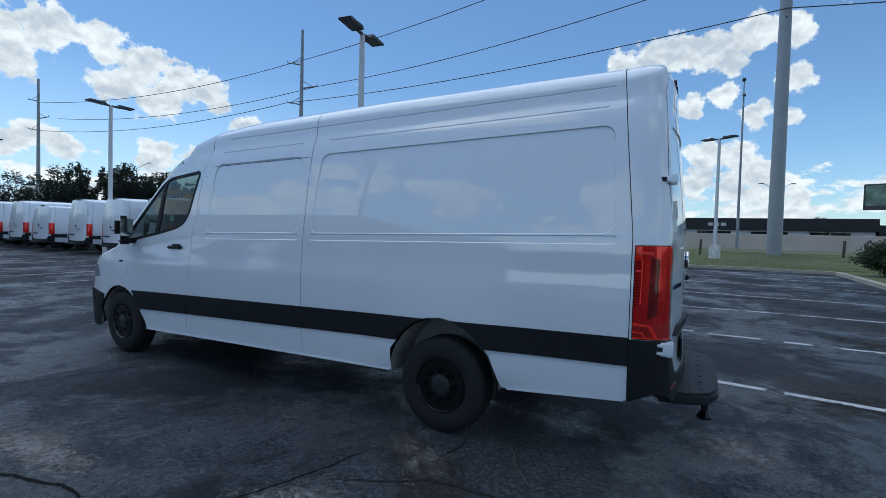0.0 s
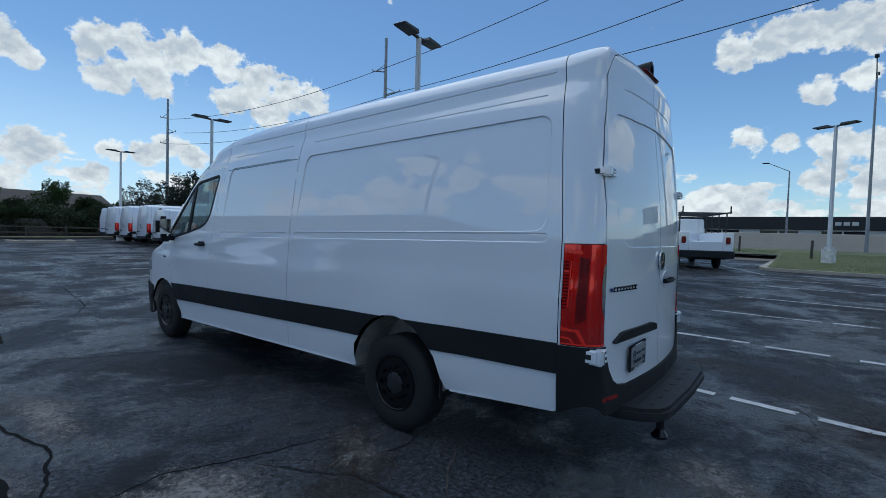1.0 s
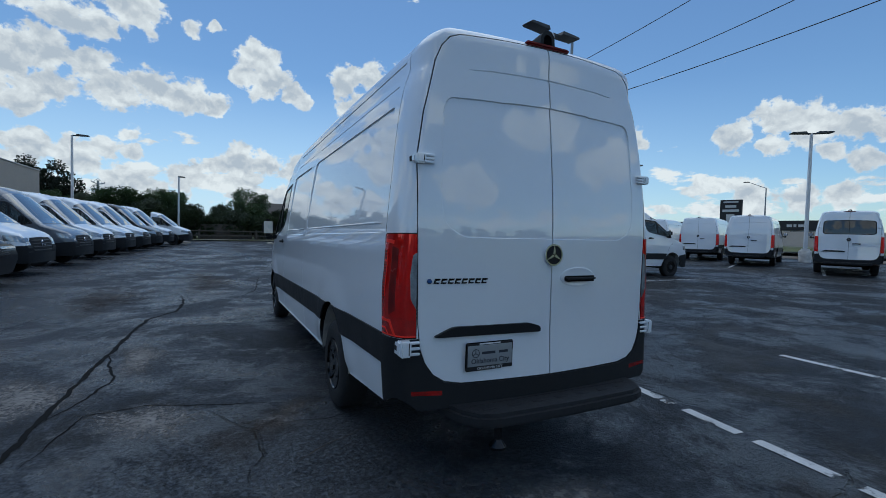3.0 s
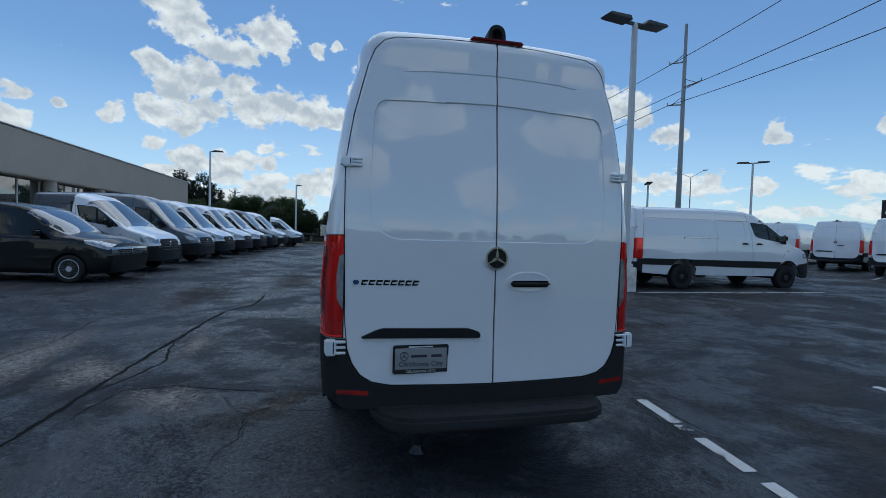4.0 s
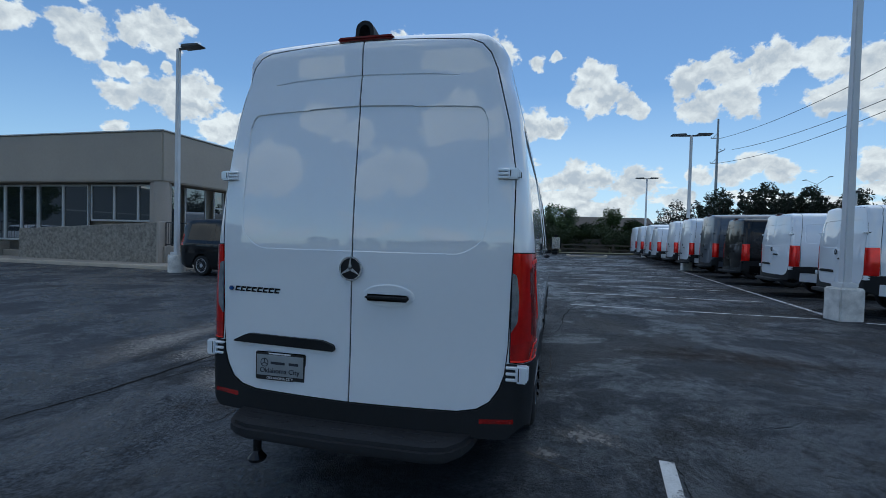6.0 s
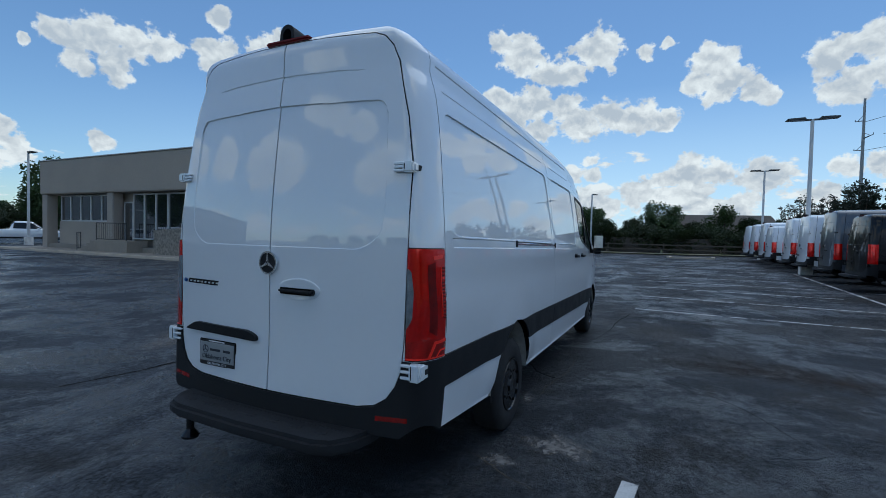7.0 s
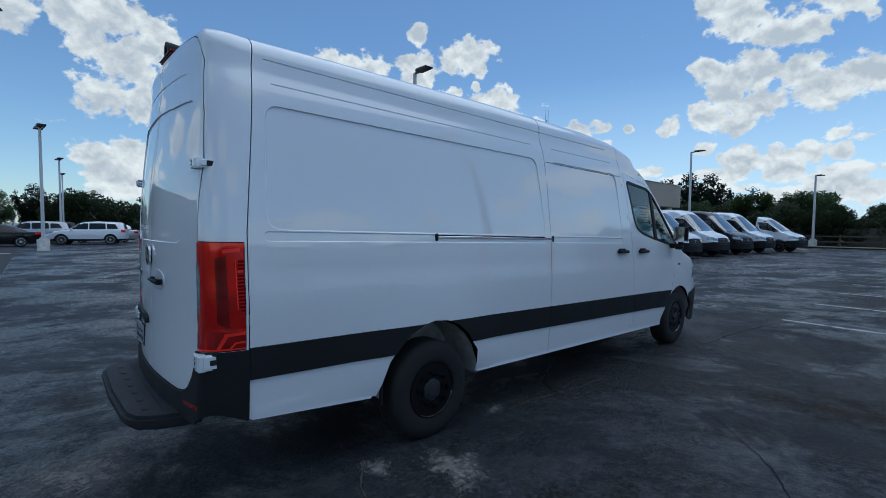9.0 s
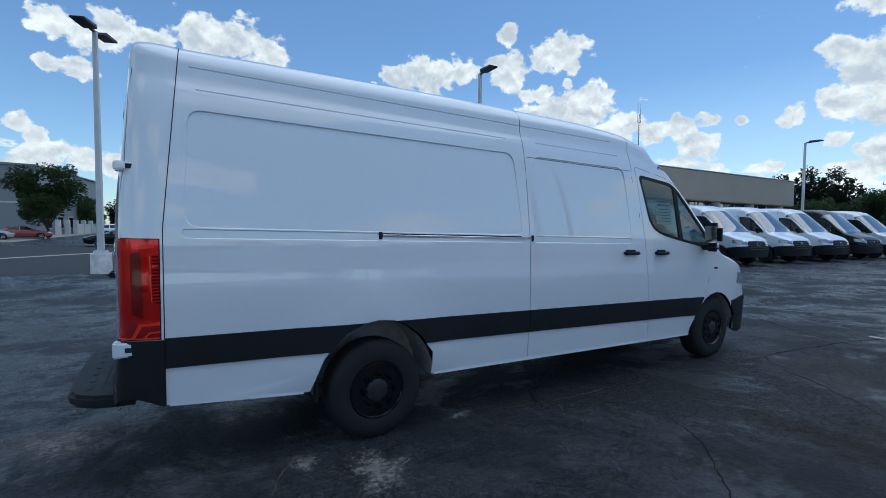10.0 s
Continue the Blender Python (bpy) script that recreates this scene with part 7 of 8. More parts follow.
# ---- fence along the far edge ----
path_strip([(-47.5, -36), (-47.5, -6.4), (-49.0, -5.8), (-49.0, 15)], 0.16, -0.05, 0.13)
sheet("far_verge", -80, -47.5, -60, 40, 0.10, GRASS_SOIL, "dry dark ground under the trees", "ground", 4.0)
fence = thing("fence", "low dark wooden rail fence along the lot edge", "fence", kind="structure")
for k in range(22):
    y = -42 + 2.75 * k
    part("post", box(bmesh.new(), -50.06, -49.94, y - 0.06, y + 0.06, 0.0, 1.15, 0.01, 1), WOOD_POLE, fence)
    if k < 21:
        for z in (0.5, 0.98):
            part("rail", box(bmesh.new(), -50.05, -50.0, y + 0.06, y + 2.69, z - 0.06, z + 0.06, 0.01, 1), WOOD_POLE, fence)
    # dark slat screen behind
    if k % 2 == 0 and k < 20:
        part("board", box(bmesh.new(), -51.6, -51.5, y, y + 5.2, 0.1, 1.7, 0.01, 1), WOOD_POLE, fence)
path_strip([(-40.8, -4.6), (-39.2, -3.9), (-39.0, -5.2), (-40.8, -5.6)], 0.3, -0.05, 0.14)
path_strip([(-41.0, 2.4), (-39.0, 2.6), (-38.8, 5.6), (-41.0, 5.8)], 0.3, -0.05, 0.14)
solid("drum_barrel", lathe(bmesh.new(), [(0.28, 0.0), (0.28, 0.08), (0.22, 0.1), (0.2, 0.95), (0.1, 1.0), (0.0, 1.0)], 18, "z"), ORANGE, "orange plastic traffic drum by the fence", "traffic drum", pose(-47.0, 11.2, 0.05))

# little house behind the trees
hs = thing("house", "small brown-roofed house behind the fence", "house", pose(-62, 8, 0.1, 0, 0, 10))
part("wall", box(bmesh.new(), -4, 4, -5, 5, 0, 2.6), STUCCO, hs)
part("roof", prism(bmesh.new(), [(-4.6, 2.5), (4.6, 2.5), (0, 4.6)], -5.5, 5.5), WOOD_POLE, hs)

# ---- parking lines ----
for x0, y0, x1, y1 in ((-6.62, 7.0, -6.05, 12.6), (-10.8, 7.5, -10.7, 12.9), (-14.2, 7.5, -14.1, 12.9), (-17.6, 7.5, -17.5, 12.9), (-21.0, 7.8, -20.9, 13), (-24.4, 7.8, -24.3, 13), (-27.8, 8, -27.7, 13), (-31.2, 8, -31.1, 13), (-34.6, 8, -34.5, 13),
                       (-7.0, 6.75, -23.0, 7.55), (-10.9, -12.2, -9.45, -6.6), (-14.2, -12.2, -12.9, -6.4), (-17.6, -12.2, -16.3, -6.2), (-21.0, -12.2, -19.8, -6.0), (-24.5, -12.2, -23.2, -5.8), (-28.0, -12.2, -26.7, -5.6), (-31.5, -12.2, -30.2, -5.4)):
    line(x0, y0, x1, y1)
for k in range(11):
    x = -7.45 - 2.6 * k
    line(x, 1.5, x + 0.52, 6.4)
for x, y in ((-12.6, 18.2), (-8.9, 18.6), (-5.2, 18.4), (-1.9, 19.4), (1.0, 18.6)):
    line(x, y, x - 2.4, y + 5.0)

# ---- other vehicles ----
def car_shell(k):
    """Half of a smooth car skin: cross sections along the length, cut into panes, lamps and wheel openings."""
    bm = bmesh.new()
    tag = bm.faces.layers.int.new("tag")
    mid = lambda f: f.calc_center_median()
    xa, xb = k["top"][0][0], k["top"][-1][0]
    n = 44
    xs = sorted({round(xa + (xb - xa) * (0.5 - 0.5 * math.cos(math.pi * i / n)) * 0.5 + (xb - xa) * i / n * 0.5, 3) for i in range(n + 1)})
    cols = []
    for x in xs:
        zt, zb, bt = curve_table(k["top"], x), lerp_table(k["bottom"], x), curve_table(k["belt"], x)
        w = k["half"] * curve_table(k["plan"], x)
        bt = min(bt, zt - 0.015)
        g = sstep(0.05, 0.55, zt - bt)
        wr = k["roof_half"]
        col = [(0.80 * w, zb), (0.94 * w, zb + 0.02), (0.985 * w, zb + 0.12), (1.0 * w, 0.5 * (zb + bt)), (0.995 * w, bt - 0.17), (0.985 * w, bt - 0.06), (0.955 * w, bt)]
        tall = [(0.94 * w, bt + 0.03), (0.94 * w + (wr - 0.94 * w) * 0.4, bt + (zt - bt) * 0.36), (0.94 * w + (wr - 0.94 * w) * 0.78, bt + (zt - bt) * 0.68), (wr, zt - 0.11), (wr - 0.035, zt - 0.045), (wr - 0.11, zt - 0.012), (0.5 * wr, zt), (0.0, zt + 0.012)]
        flat = [(q * w, bt + (zt - bt) * (1 - (q / 0.955) ** 2.5)) for q in (0.93, 0.88, 0.81, 0.73, 0.62, 0.46, 0.24, 0.0)]
        col += [(a[0] * g + c[0] * (1 - g), a[1] * g + c[1] * (1 - g)) for a, c in zip(tall, flat)]
        lean = k.get("lean", 0.0) * sstep(xb - 0.5, xb, x) + 1e-9
        nose = 0.27 * sstep(xa + 0.5, xa, x)
        cols.append([bm.verts.new((x - lean * max(0.0, z - 0.95) + nose * abs(z - 0.62), y, z)) for y, z in col])
    for p, q in zip(cols, cols[1:]):
        for j in range(len(p) - 1):
            bm.faces.new((p[j], q[j], q[j + 1], p[j + 1]))
    for col in (cols[0], cols[-1]):
        tip = [bm.verts.new((v.co.x + (-0.012 if col is cols[0] else 0.012), 0, v.co.z)) for v in col[:-1]] + [col[-1]]
        for j in range(len(col) - 1):
            f = [tip[j], col[j], col[j + 1], tip[j + 1]]
            bm.faces.new([v for i, v in enumerate(f) if v not in f[:i]])
    bmesh.ops.remove_doubles(bm, verts=bm.verts, dist=1e-5)
    bmesh.ops.recalc_face_normals(bm, faces=bm.faces)
    if max(bm.faces, key=lambda f: mid(f).y).normal.y < 0:
        bmesh.ops.reverse_faces(bm, faces=bm.faces)

    def put(fs, t):
        for f in fs:
            if f[tag] == 0:
                f[tag] = t
    r = k["r"]
    for x in k["wheels"]:
        ring = [(x + (r + 0.055) * math.cos(q), r + (r + 0.055) * math.sin(q)) for q in [math.pi * i / 10 for i in range(11)]] + [(x - r - 0.055, 0.0), (x + r + 0.055, 0.0)]
        fs = cut(bm, edges_of(hull([(round(a, 4), round(c, 4)) for a, c in ring]), "y"), lambda f: abs(mid(f).x - x) < 0.8 and mid(f).z < 1.0 and mid(f).y > k["half"] * 0.6)
        bmesh.ops.delete(bm, geom=fs, context="FACES")
    for i, poly in enumerate(k["panes"]):
        put(cut(bm, edges_of(rounded(poly, 0.05, 3), "y"), lambda f: f.normal.y > 0.45 and mid(f).z > 0.8 and f[tag] == 0), 20 + i)
    (x0, z0), (x1, z1) = k["screen"]
    n = Vector((x1 - x0, 0, z1 - z0)).normalized()
    put([f for f in cut(bm, [(Vector((x0, 0, z0)), -n), (Vector((x1, 0, z1)), n), (Vector((0, k["roof_half"] + 0.03, 0)), Vector((0, 1, 0)))], lambda f: x0 - 0.3 < mid(f).x < x1 + 0.3 and f[tag] == 0 and mid(f).z > z0 - 0.2) if f.normal.z > 0.3], 2)
    if "rear_poly" in k:
        put(cut(bm, edges_of(rounded(k["rear_poly"], 0.06, 3), "x"), lambda f: mid(f).x > xb - 0.6 and f.normal.x > 0.5 and f[tag] == 0), 3)
    else:
        (x0, z0), (x1, z1) = k["rear"]
        n = Vector((x1 - x0, 0, z1 - z0)).normalized()
        put([f for f in cut(bm, [(Vector((x0, 0, z0)), -n), (Vector((x1, 0, z1)), n), (Vector((0, k["roof_half"], 0)), Vector((0, 1, 0)))], lambda f: x0 - 0.3 < mid(f).x < x1 + 0.3 and f[tag] == 0 and mid(f).z > z1 - 0.2) if f.normal.z > 0.2], 3)
    put(cut(bm, edges_of(k["headlamp"], "y"), lambda f: mid(f).y > k["half"] * 0.5 and mid(f).x < xa + 0.75 and f[tag] == 0), 4)
    put(cut(bm, edges_of(k["tail_lamp"], "y"), lambda f: mid(f).y > k["half"] * 0.66 and mid(f).x > xb - 0.6 and f[tag] == 0), 5)
    zg = k["headlamp"][0][1]
    put(cut(bm, edges_of([(-0.1, zg - 0.20), (k["half"] * 0.45, zg - 0.20), (k["half"] * 0.53, zg), (-0.1, zg + 0.01)], "x"), lambda f: mid(f).x < xa + 0.3 and f[tag] == 0), 7)
    put(cut(bm, [(Vector((0, 0, k["skirt"])), Vector((0, 0, 1)))], lambda f: mid(f).z < 0.75 and f[tag] == 0), 6)
    bm.normal_update()
    return bm


def car(name, label, paint, k, m=None, group="", category="car", spokes=10):
    """A car heading along -x, its middle over the origin."""
    c = thing(name, label, category, m, group)
    sh = car_shell(k)
    half, r = k["half"], k["r"]
    part("body", take(sh, 0, (1, -1)), paint, c, angle=45)
    part("skirt", take(sh, 6, (1, -1)), k.get("skirt_paint", PLASTIC), c, angle=45)
    part("windscreen", take(sh, 2, (1, -1), lift=0.002), SCREEN_GLASS, c, "dark windscreen", angle=60)
    part("rear_window", take(sh, 3, (1, -1), lift=0.002), WINDOW_GLASS, c, "dark rear glass", angle=60)
    part("grille", take(sh, 7, (1, -1), lift=0.003), WHEEL_BLACK, c, "black grille")
    xa = k["top"][0][0]
    b = bmesh.new()
    zc = k["headlamp"][0][1] - 0.09
    lathe(b, [(0.075, xa - 0.02), (0.075, xa - 0.035), (0.060, xa - 0.035), (0.060, xa - 0.02)], 18, "x", (0, 0, zc), False)
    for q in range(3):
        box(b, xa - 0.034, xa - 0.022, -0.008, 0.008, 0.0, 0.066, 0.003, 1, Matrix.Translation((0, 0, zc)) @ Matrix.Rotation(q * 2 * math.pi / 3, 4, "X"))
    part("grille_badge", b, CHROME, c, "round chrome badge")
    for z in (-0.05, 0.0, 0.05):
        part("grille_bar", box(bmesh.new(), xa - 0.022, xa + 0.02, -half * 0.45, half * 0.45, zc + z - 0.007, zc + z + 0.007, 0.003, 1), CAP_GREY, c)
    for s in (1, -1):
        for i in range(len(k["panes"])):
            part("side_window", take(sh, 20 + i, (s,), lift=0.003), WINDOW_GLASS, c, "dark side glass", angle=60)
        part("headlamp", take(sh, 4, (s,), lift=0.004), CLEAR_LENS, c, "clear headlamp", angle=60)
        part("tail_lamp", take(sh, 5, (s,), lift=0.004), RED_LENS, c, "red tail lamp", angle=60)
        mx, mz = k["mirror"]
        b = box(bmesh.new(), mx - 0.09, mx + 0.09, s * (half + 0.07) - 0.10, s * (half + 0.07) + 0.10, mz, mz + 0.16, 0.045, 3)
        box(b, mx - 0.05, mx + 0.05, s * (half - 0.04) - 0.07, s * (half - 0.04) + 0.07, mz + 0.01, mz + 0.06, 0.02, 2)
        part("mirror", b, paint, c)
        for x in k["pulls"]:
            zp = lerp_table(k["belt"], x) - 0.11
            part("door_handle", box(bmesh.new(), x - 0.10, x + 0.10, s * (half * 0.992) - 0.012, s * (half * 0.992) + 0.022, zp - 0.018, zp + 0.018, 0.012, 2), paint, c)
        for x in k["wheels"]:
            hub = new("wheel")
            hub.parent = c
            hub.location = (x, s * (half - 0.008), r)
            t = lathe(bmesh.new(), [(a, -h * s) for a, h in ((r * 0.66, 0.02), (r * 0.72, 0.004), (r * 0.9, 0.0), (r * 0.97, 0.012), (r, 0.035), (r, 0.18), (r * 0.66, 0.2))], 32, caps=False)
            part("tyre", t, RUBBER, hub, angle=50)
            t = lathe(bmesh.new(), [(a, -h * s) for a, h in ((r * 0.68, 0.010), (r * 0.65, 0.008), (r * 0.635, 0.03), (r * 0.60, 0.07), (0.06, 0.055), (0.0, 0.05))], 32)
            rim = part("rim", t, GAP, hub)
            t = lathe(bmesh.new(), [(a, -h * s) for a, h in ((r * 0.685, 0.008), (r * 0.66, 0.002), (r * 0.63, 0.008), (r * 0.61, 0.03))], 32, caps=False)
            wide = 0.0055 if spokes > 12 else 0.020
            for q in range(spokes):
                box(t, -wide, wide, -0.012, 0.012, 0.06, r * 0.64, 0.003, 1, Matrix.Rotation(2 * math.pi * q / spokes, 4, "Y") @ Matrix.Translation((0, -s * 0.022, 0)))
            lathe(t, [(0.068, -s * 0.03), (0.066, -s * 0.008), (0.0, -s * 0.004)], 16)
            part("spokes", t, WHEEL_ALLOY, hub, "silver multi-spoke wheel face", angle=40)
            b = bmesh.new()
            ring = [[b.verts.new((x + (r + 0.07) * math.cos(a), s * yy, r + (r + 0.07) * math.sin(a))) for a in [math.pi * q / 10 for q in range(11)]] for yy in (half * 0.97, half - 0.34)]
            for q in range(10):
                b.faces.new((ring[0][q], ring[0][q + 1], ring[1][q + 1], ring[1][q]))
            b.faces.new(ring[1])
            part("arch_liner", b, GAP, c)
    sh.free()
    b = box(bmesh.new(), k["top"][0][0] + 0.25, k["wheels"][0] - r - 0.06, -half * 0.8, half * 0.8, k["skirt"] - 0.10, k["skirt"] + 0.2, 0.02, 1)
    box(b, k["wheels"][0] + r + 0.06, k["wheels"][1] - r - 0.06, -half * 0.9, half * 0.9, k["skirt"] - 0.12, k["skirt"] + 0.2, 0.02, 1)
    box(b, k["wheels"][0] - r, k["wheels"][1] + r, -half * 0.62, half * 0.62, k["skirt"] - 0.10, k["skirt"] + 0.2, 0.02, 1)
    part("underbody", b, UNDER, c)
    return c


ENDS = [(0.0, 0.80), (0.12, 0.87), (0.3, 0.935), (0.6, 0.98), (1.0, 1.0)]


def plan_of(a, b, tail=0.04):
    return [(a + d, w) for d, w in ENDS] + [(b - d, min(1.0, w + tail)) for d, w in ENDS[::-1]]


MPV = dict(half=0.964, roof_half=0.76, r=0.335, wheels=(-1.68, 1.52), plan=plan_of(-2.57, 2.55, 0.10), lean=0.13, skirt=0.34, skirt_paint=PAINT_BLACK,
           top=[(-2.57, 0.93), (-2.53, 1.01), (-2.40, 1.07), (-2.0, 1.14), (-1.72, 1.19), (-1.60, 1.22), (-0.72, 1.73), (-0.45, 1.83), (0.0, 1.885), (1.5, 1.89), (2.25, 1.87), (2.45, 1.82), (2.55, 1.74)],
           belt=[(-2.57, 0.86), (-2.3, 0.97), (-1.7, 1.07), (0, 1.10), (2.55, 1.12)], bottom=[(-2.57, 0.24), (-2.0, 0.20), (2.2, 0.21), (2.55, 0.32)],
           panes=[[(-1.52, 1.13), (-1.20, 1.13), (-1.20, 1.38), (-1.24, 1.38)], [(-1.14, 1.14), (-0.30, 1.16), (-0.22, 1.70), (-0.52, 1.70), (-1.14, 1.38)], [(-0.20, 1.16), (0.98, 1.18), (0.98, 1.73), (-0.10, 1.73)], [(1.04, 1.18), (2.22, 1.19), (2.12, 1.70), (1.04, 1.73)]],
           screen=((-1.62, 1.18), (-0.70, 1.75)), rear_poly=[(-0.1, 1.2), (0.68, 1.2), (0.60, 1.70), (-0.1, 1.72)],
           headlamp=[(-2.57, 0.85), (-2.45, 0.80), (-2.02, 0.95), (-1.98, 1.03), (-2.25, 1.01), (-2.55, 0.90)], tail_lamp=[(2.38, 0.98), (2.6, 0.98), (2.6, 1.36), (2.42, 1.36)], mirror=(-1.05, 1.10), pulls=(-0.12, 0.12))
SEDAN = dict(half=0.91, roof_half=0.60, r=0.33, wheels=(-1.42, 1.38), plan=plan_of(-2.4, 2.4, 0.03), skirt=0.30,
             top=[(-2.4, 0.66), (-2.3, 0.74), (-1.9, 0.84), (-1.15, 0.95), (-0.95, 1.01), (-0.25, 1.36), (0.1, 1.43), (0.6, 1.43), (1.0, 1.36), (1.75, 1.06), (1.95, 1.03), (2.3, 1.01), (2.4, 0.93)],
             belt=[(-2.4, 0.62), (-2.0, 0.76), (-1.1, 0.90), (0, 0.94), (2.4, 0.96)], bottom=[(-2.4, 0.24), (-2.0, 0.18), (2.0, 0.19), (2.4, 0.34)],
             panes=[[(-0.85, 0.97), (0.18, 0.98), (0.18, 1.34), (-0.05, 1.34), (-0.42, 1.20)], [(0.25, 0.98), (1.30, 1.0), (0.92, 1.28), (0.60, 1.35), (0.25, 1.35)]],
             screen=((-0.98, 1.0), (-0.25, 1.36)), rear=((1.0, 1.36), (1.72, 1.07)),
             headlamp=[(-2.4, 0.68), (-2.3, 0.60), (-1.95, 0.72), (-1.85, 0.80), (-2.1, 0.78)], tail_lamp=[(2.1, 0.78), (2.45, 0.76), (2.45, 0.93), (2.08, 0.93)], mirror=(-0.72, 0.93), pulls=(0.02, 1.05))
SUV = dict(half=0.96, roof_half=0.66, r=0.37, wheels=(-1.45, 1.45), plan=plan_of(-2.4, 2.38, 0.06), skirt=0.42, lean=0.32,
           top=[(-2.4, 0.84), (-2.3, 0.94), (-1.9, 1.03), (-1.3, 1.10), (-1.15, 1.14), (-0.45, 1.58), (-0.1, 1.67), (0.6, 1.71), (1.6, 1.67), (2.2, 1.62), (2.38, 1.52)],
           belt=[(-2.4, 0.78), (-2.0, 0.94), (-1.2, 1.04), (2.38, 1.10)], bottom=[(-2.4, 0.32), (-2.0, 0.26), (2.0, 0.28), (2.38, 0.40)],
           panes=[[(-1.02, 1.11), (0.10, 1.12), (0.10, 1.56), (-0.18, 1.56), (-0.5, 1.43)], [(0.17, 1.12), (1.18, 1.14), (1.12, 1.57), (0.17, 1.57)], [(1.25, 1.15), (1.95, 1.17), (1.72, 1.52), (1.22, 1.55)]],
           screen=((-1.18, 1.14), (-0.45, 1.58)), rear_poly=[(-0.1, 1.16), (0.66, 1.16), (0.56, 1.5), (-0.1, 1.52)],
           headlamp=[(-2.4, 0.86), (-2.32, 0.76), (-1.95, 0.88), (-1.85, 0.98), (-2.1, 0.96)], tail_lamp=[(2.1, 0.9), (2.45, 0.9), (2.45, 1.12), (2.1, 1.12)], mirror=(-0.85, 1.07), pulls=(-0.02, 1.0))
HATCH = dict(SEDAN, lean=0.4, top=[(-2.2, 0.70), (-2.1, 0.78), (-1.75, 0.88), (-1.1, 0.98), (-0.95, 1.02), (-0.25, 1.40), (0.1, 1.47), (0.7, 1.48), (1.5, 1.42), (1.9, 1.36), (2.1, 1.26)], plan=plan_of(-2.2, 2.1, 0.05), belt=[(-2.2, 0.66), (-1.8, 0.80), (-1.1, 0.92), (2.1, 1.0)],
             bottom=[(-2.2, 0.24), (-1.9, 0.18), (1.8, 0.19), (2.1, 0.34)], wheels=(-1.30, 1.28), rear_poly=[(-0.1, 1.04), (0.62, 1.04), (0.52, 1.28), (-0.1, 1.30)], headlamp=[(-2.2, 0.72), (-2.1, 0.64), (-1.75, 0.76), (-1.65, 0.84), (-1.9, 0.82)], tail_lamp=[(1.9, 0.82), (2.15, 0.82), (2.15, 0.98), (1.9, 0.98)])
PICKUP = dict(half=1.0, roof_half=0.70, r=0.42, wheels=(-1.85, 1.85), plan=plan_of(-2.95, 2.92, 0.08), skirt=0.55,
              top=[(-2.95, 0.95), (-2.85, 1.08), (-2.4, 1.18), (-1.75, 1.24), (-1.6, 1.28), (-0.9, 1.80), (-0.6, 1.90), (0.2, 1.90), (0.48, 1.82), (0.62, 1.3), (0.72, 1.20), (2.85, 1.20), (2.92, 1.17)],
              belt=[(-2.95, 0.92), (-2.4, 1.06), (-1.6, 1.17), (2.92, 1.17)], bottom=[(-2.95, 0.45), (2.92, 0.5)],
              panes=[[(-1.45, 1.24), (-0.50, 1.25), (-0.50, 1.74), (-0.72, 1.74)], [(-0.43, 1.25), (0.42, 1.26), (0.36, 1.74), (-0.43, 1.74)]],
              screen=((-1.62, 1.28), (-0.9, 1.80)), rear=((0.47, 1.80), (0.60, 1.36)), headlamp=[(-2.95, 1.0), (-2.9, 0.84), (-2.6, 0.88), (-2.5, 1.06)], tail_lamp=[(2.75, 0.8), (2.95, 0.8), (2.95, 1.14), (2.75, 1.14)], mirror=(-1.2, 1.18), pulls=(-0.62, 0.2))


def at(x, y, deg, z=None):
    """A pose on the ground whose nose points deg clockwise from +y, seen from above."""
    return pose(x, y, ground_z(x, y) if z is None else z, 0, 0, -90 - deg)


car("minivan", "black passenger minivan with silver multi-spoke wheels, parked", PAINT_BLACK, MPV, at(-10.18, -8.93, 9) @ Matrix.Diagonal((1.07, 1.0, 1.04, 1)), category="minivan", spokes=18)


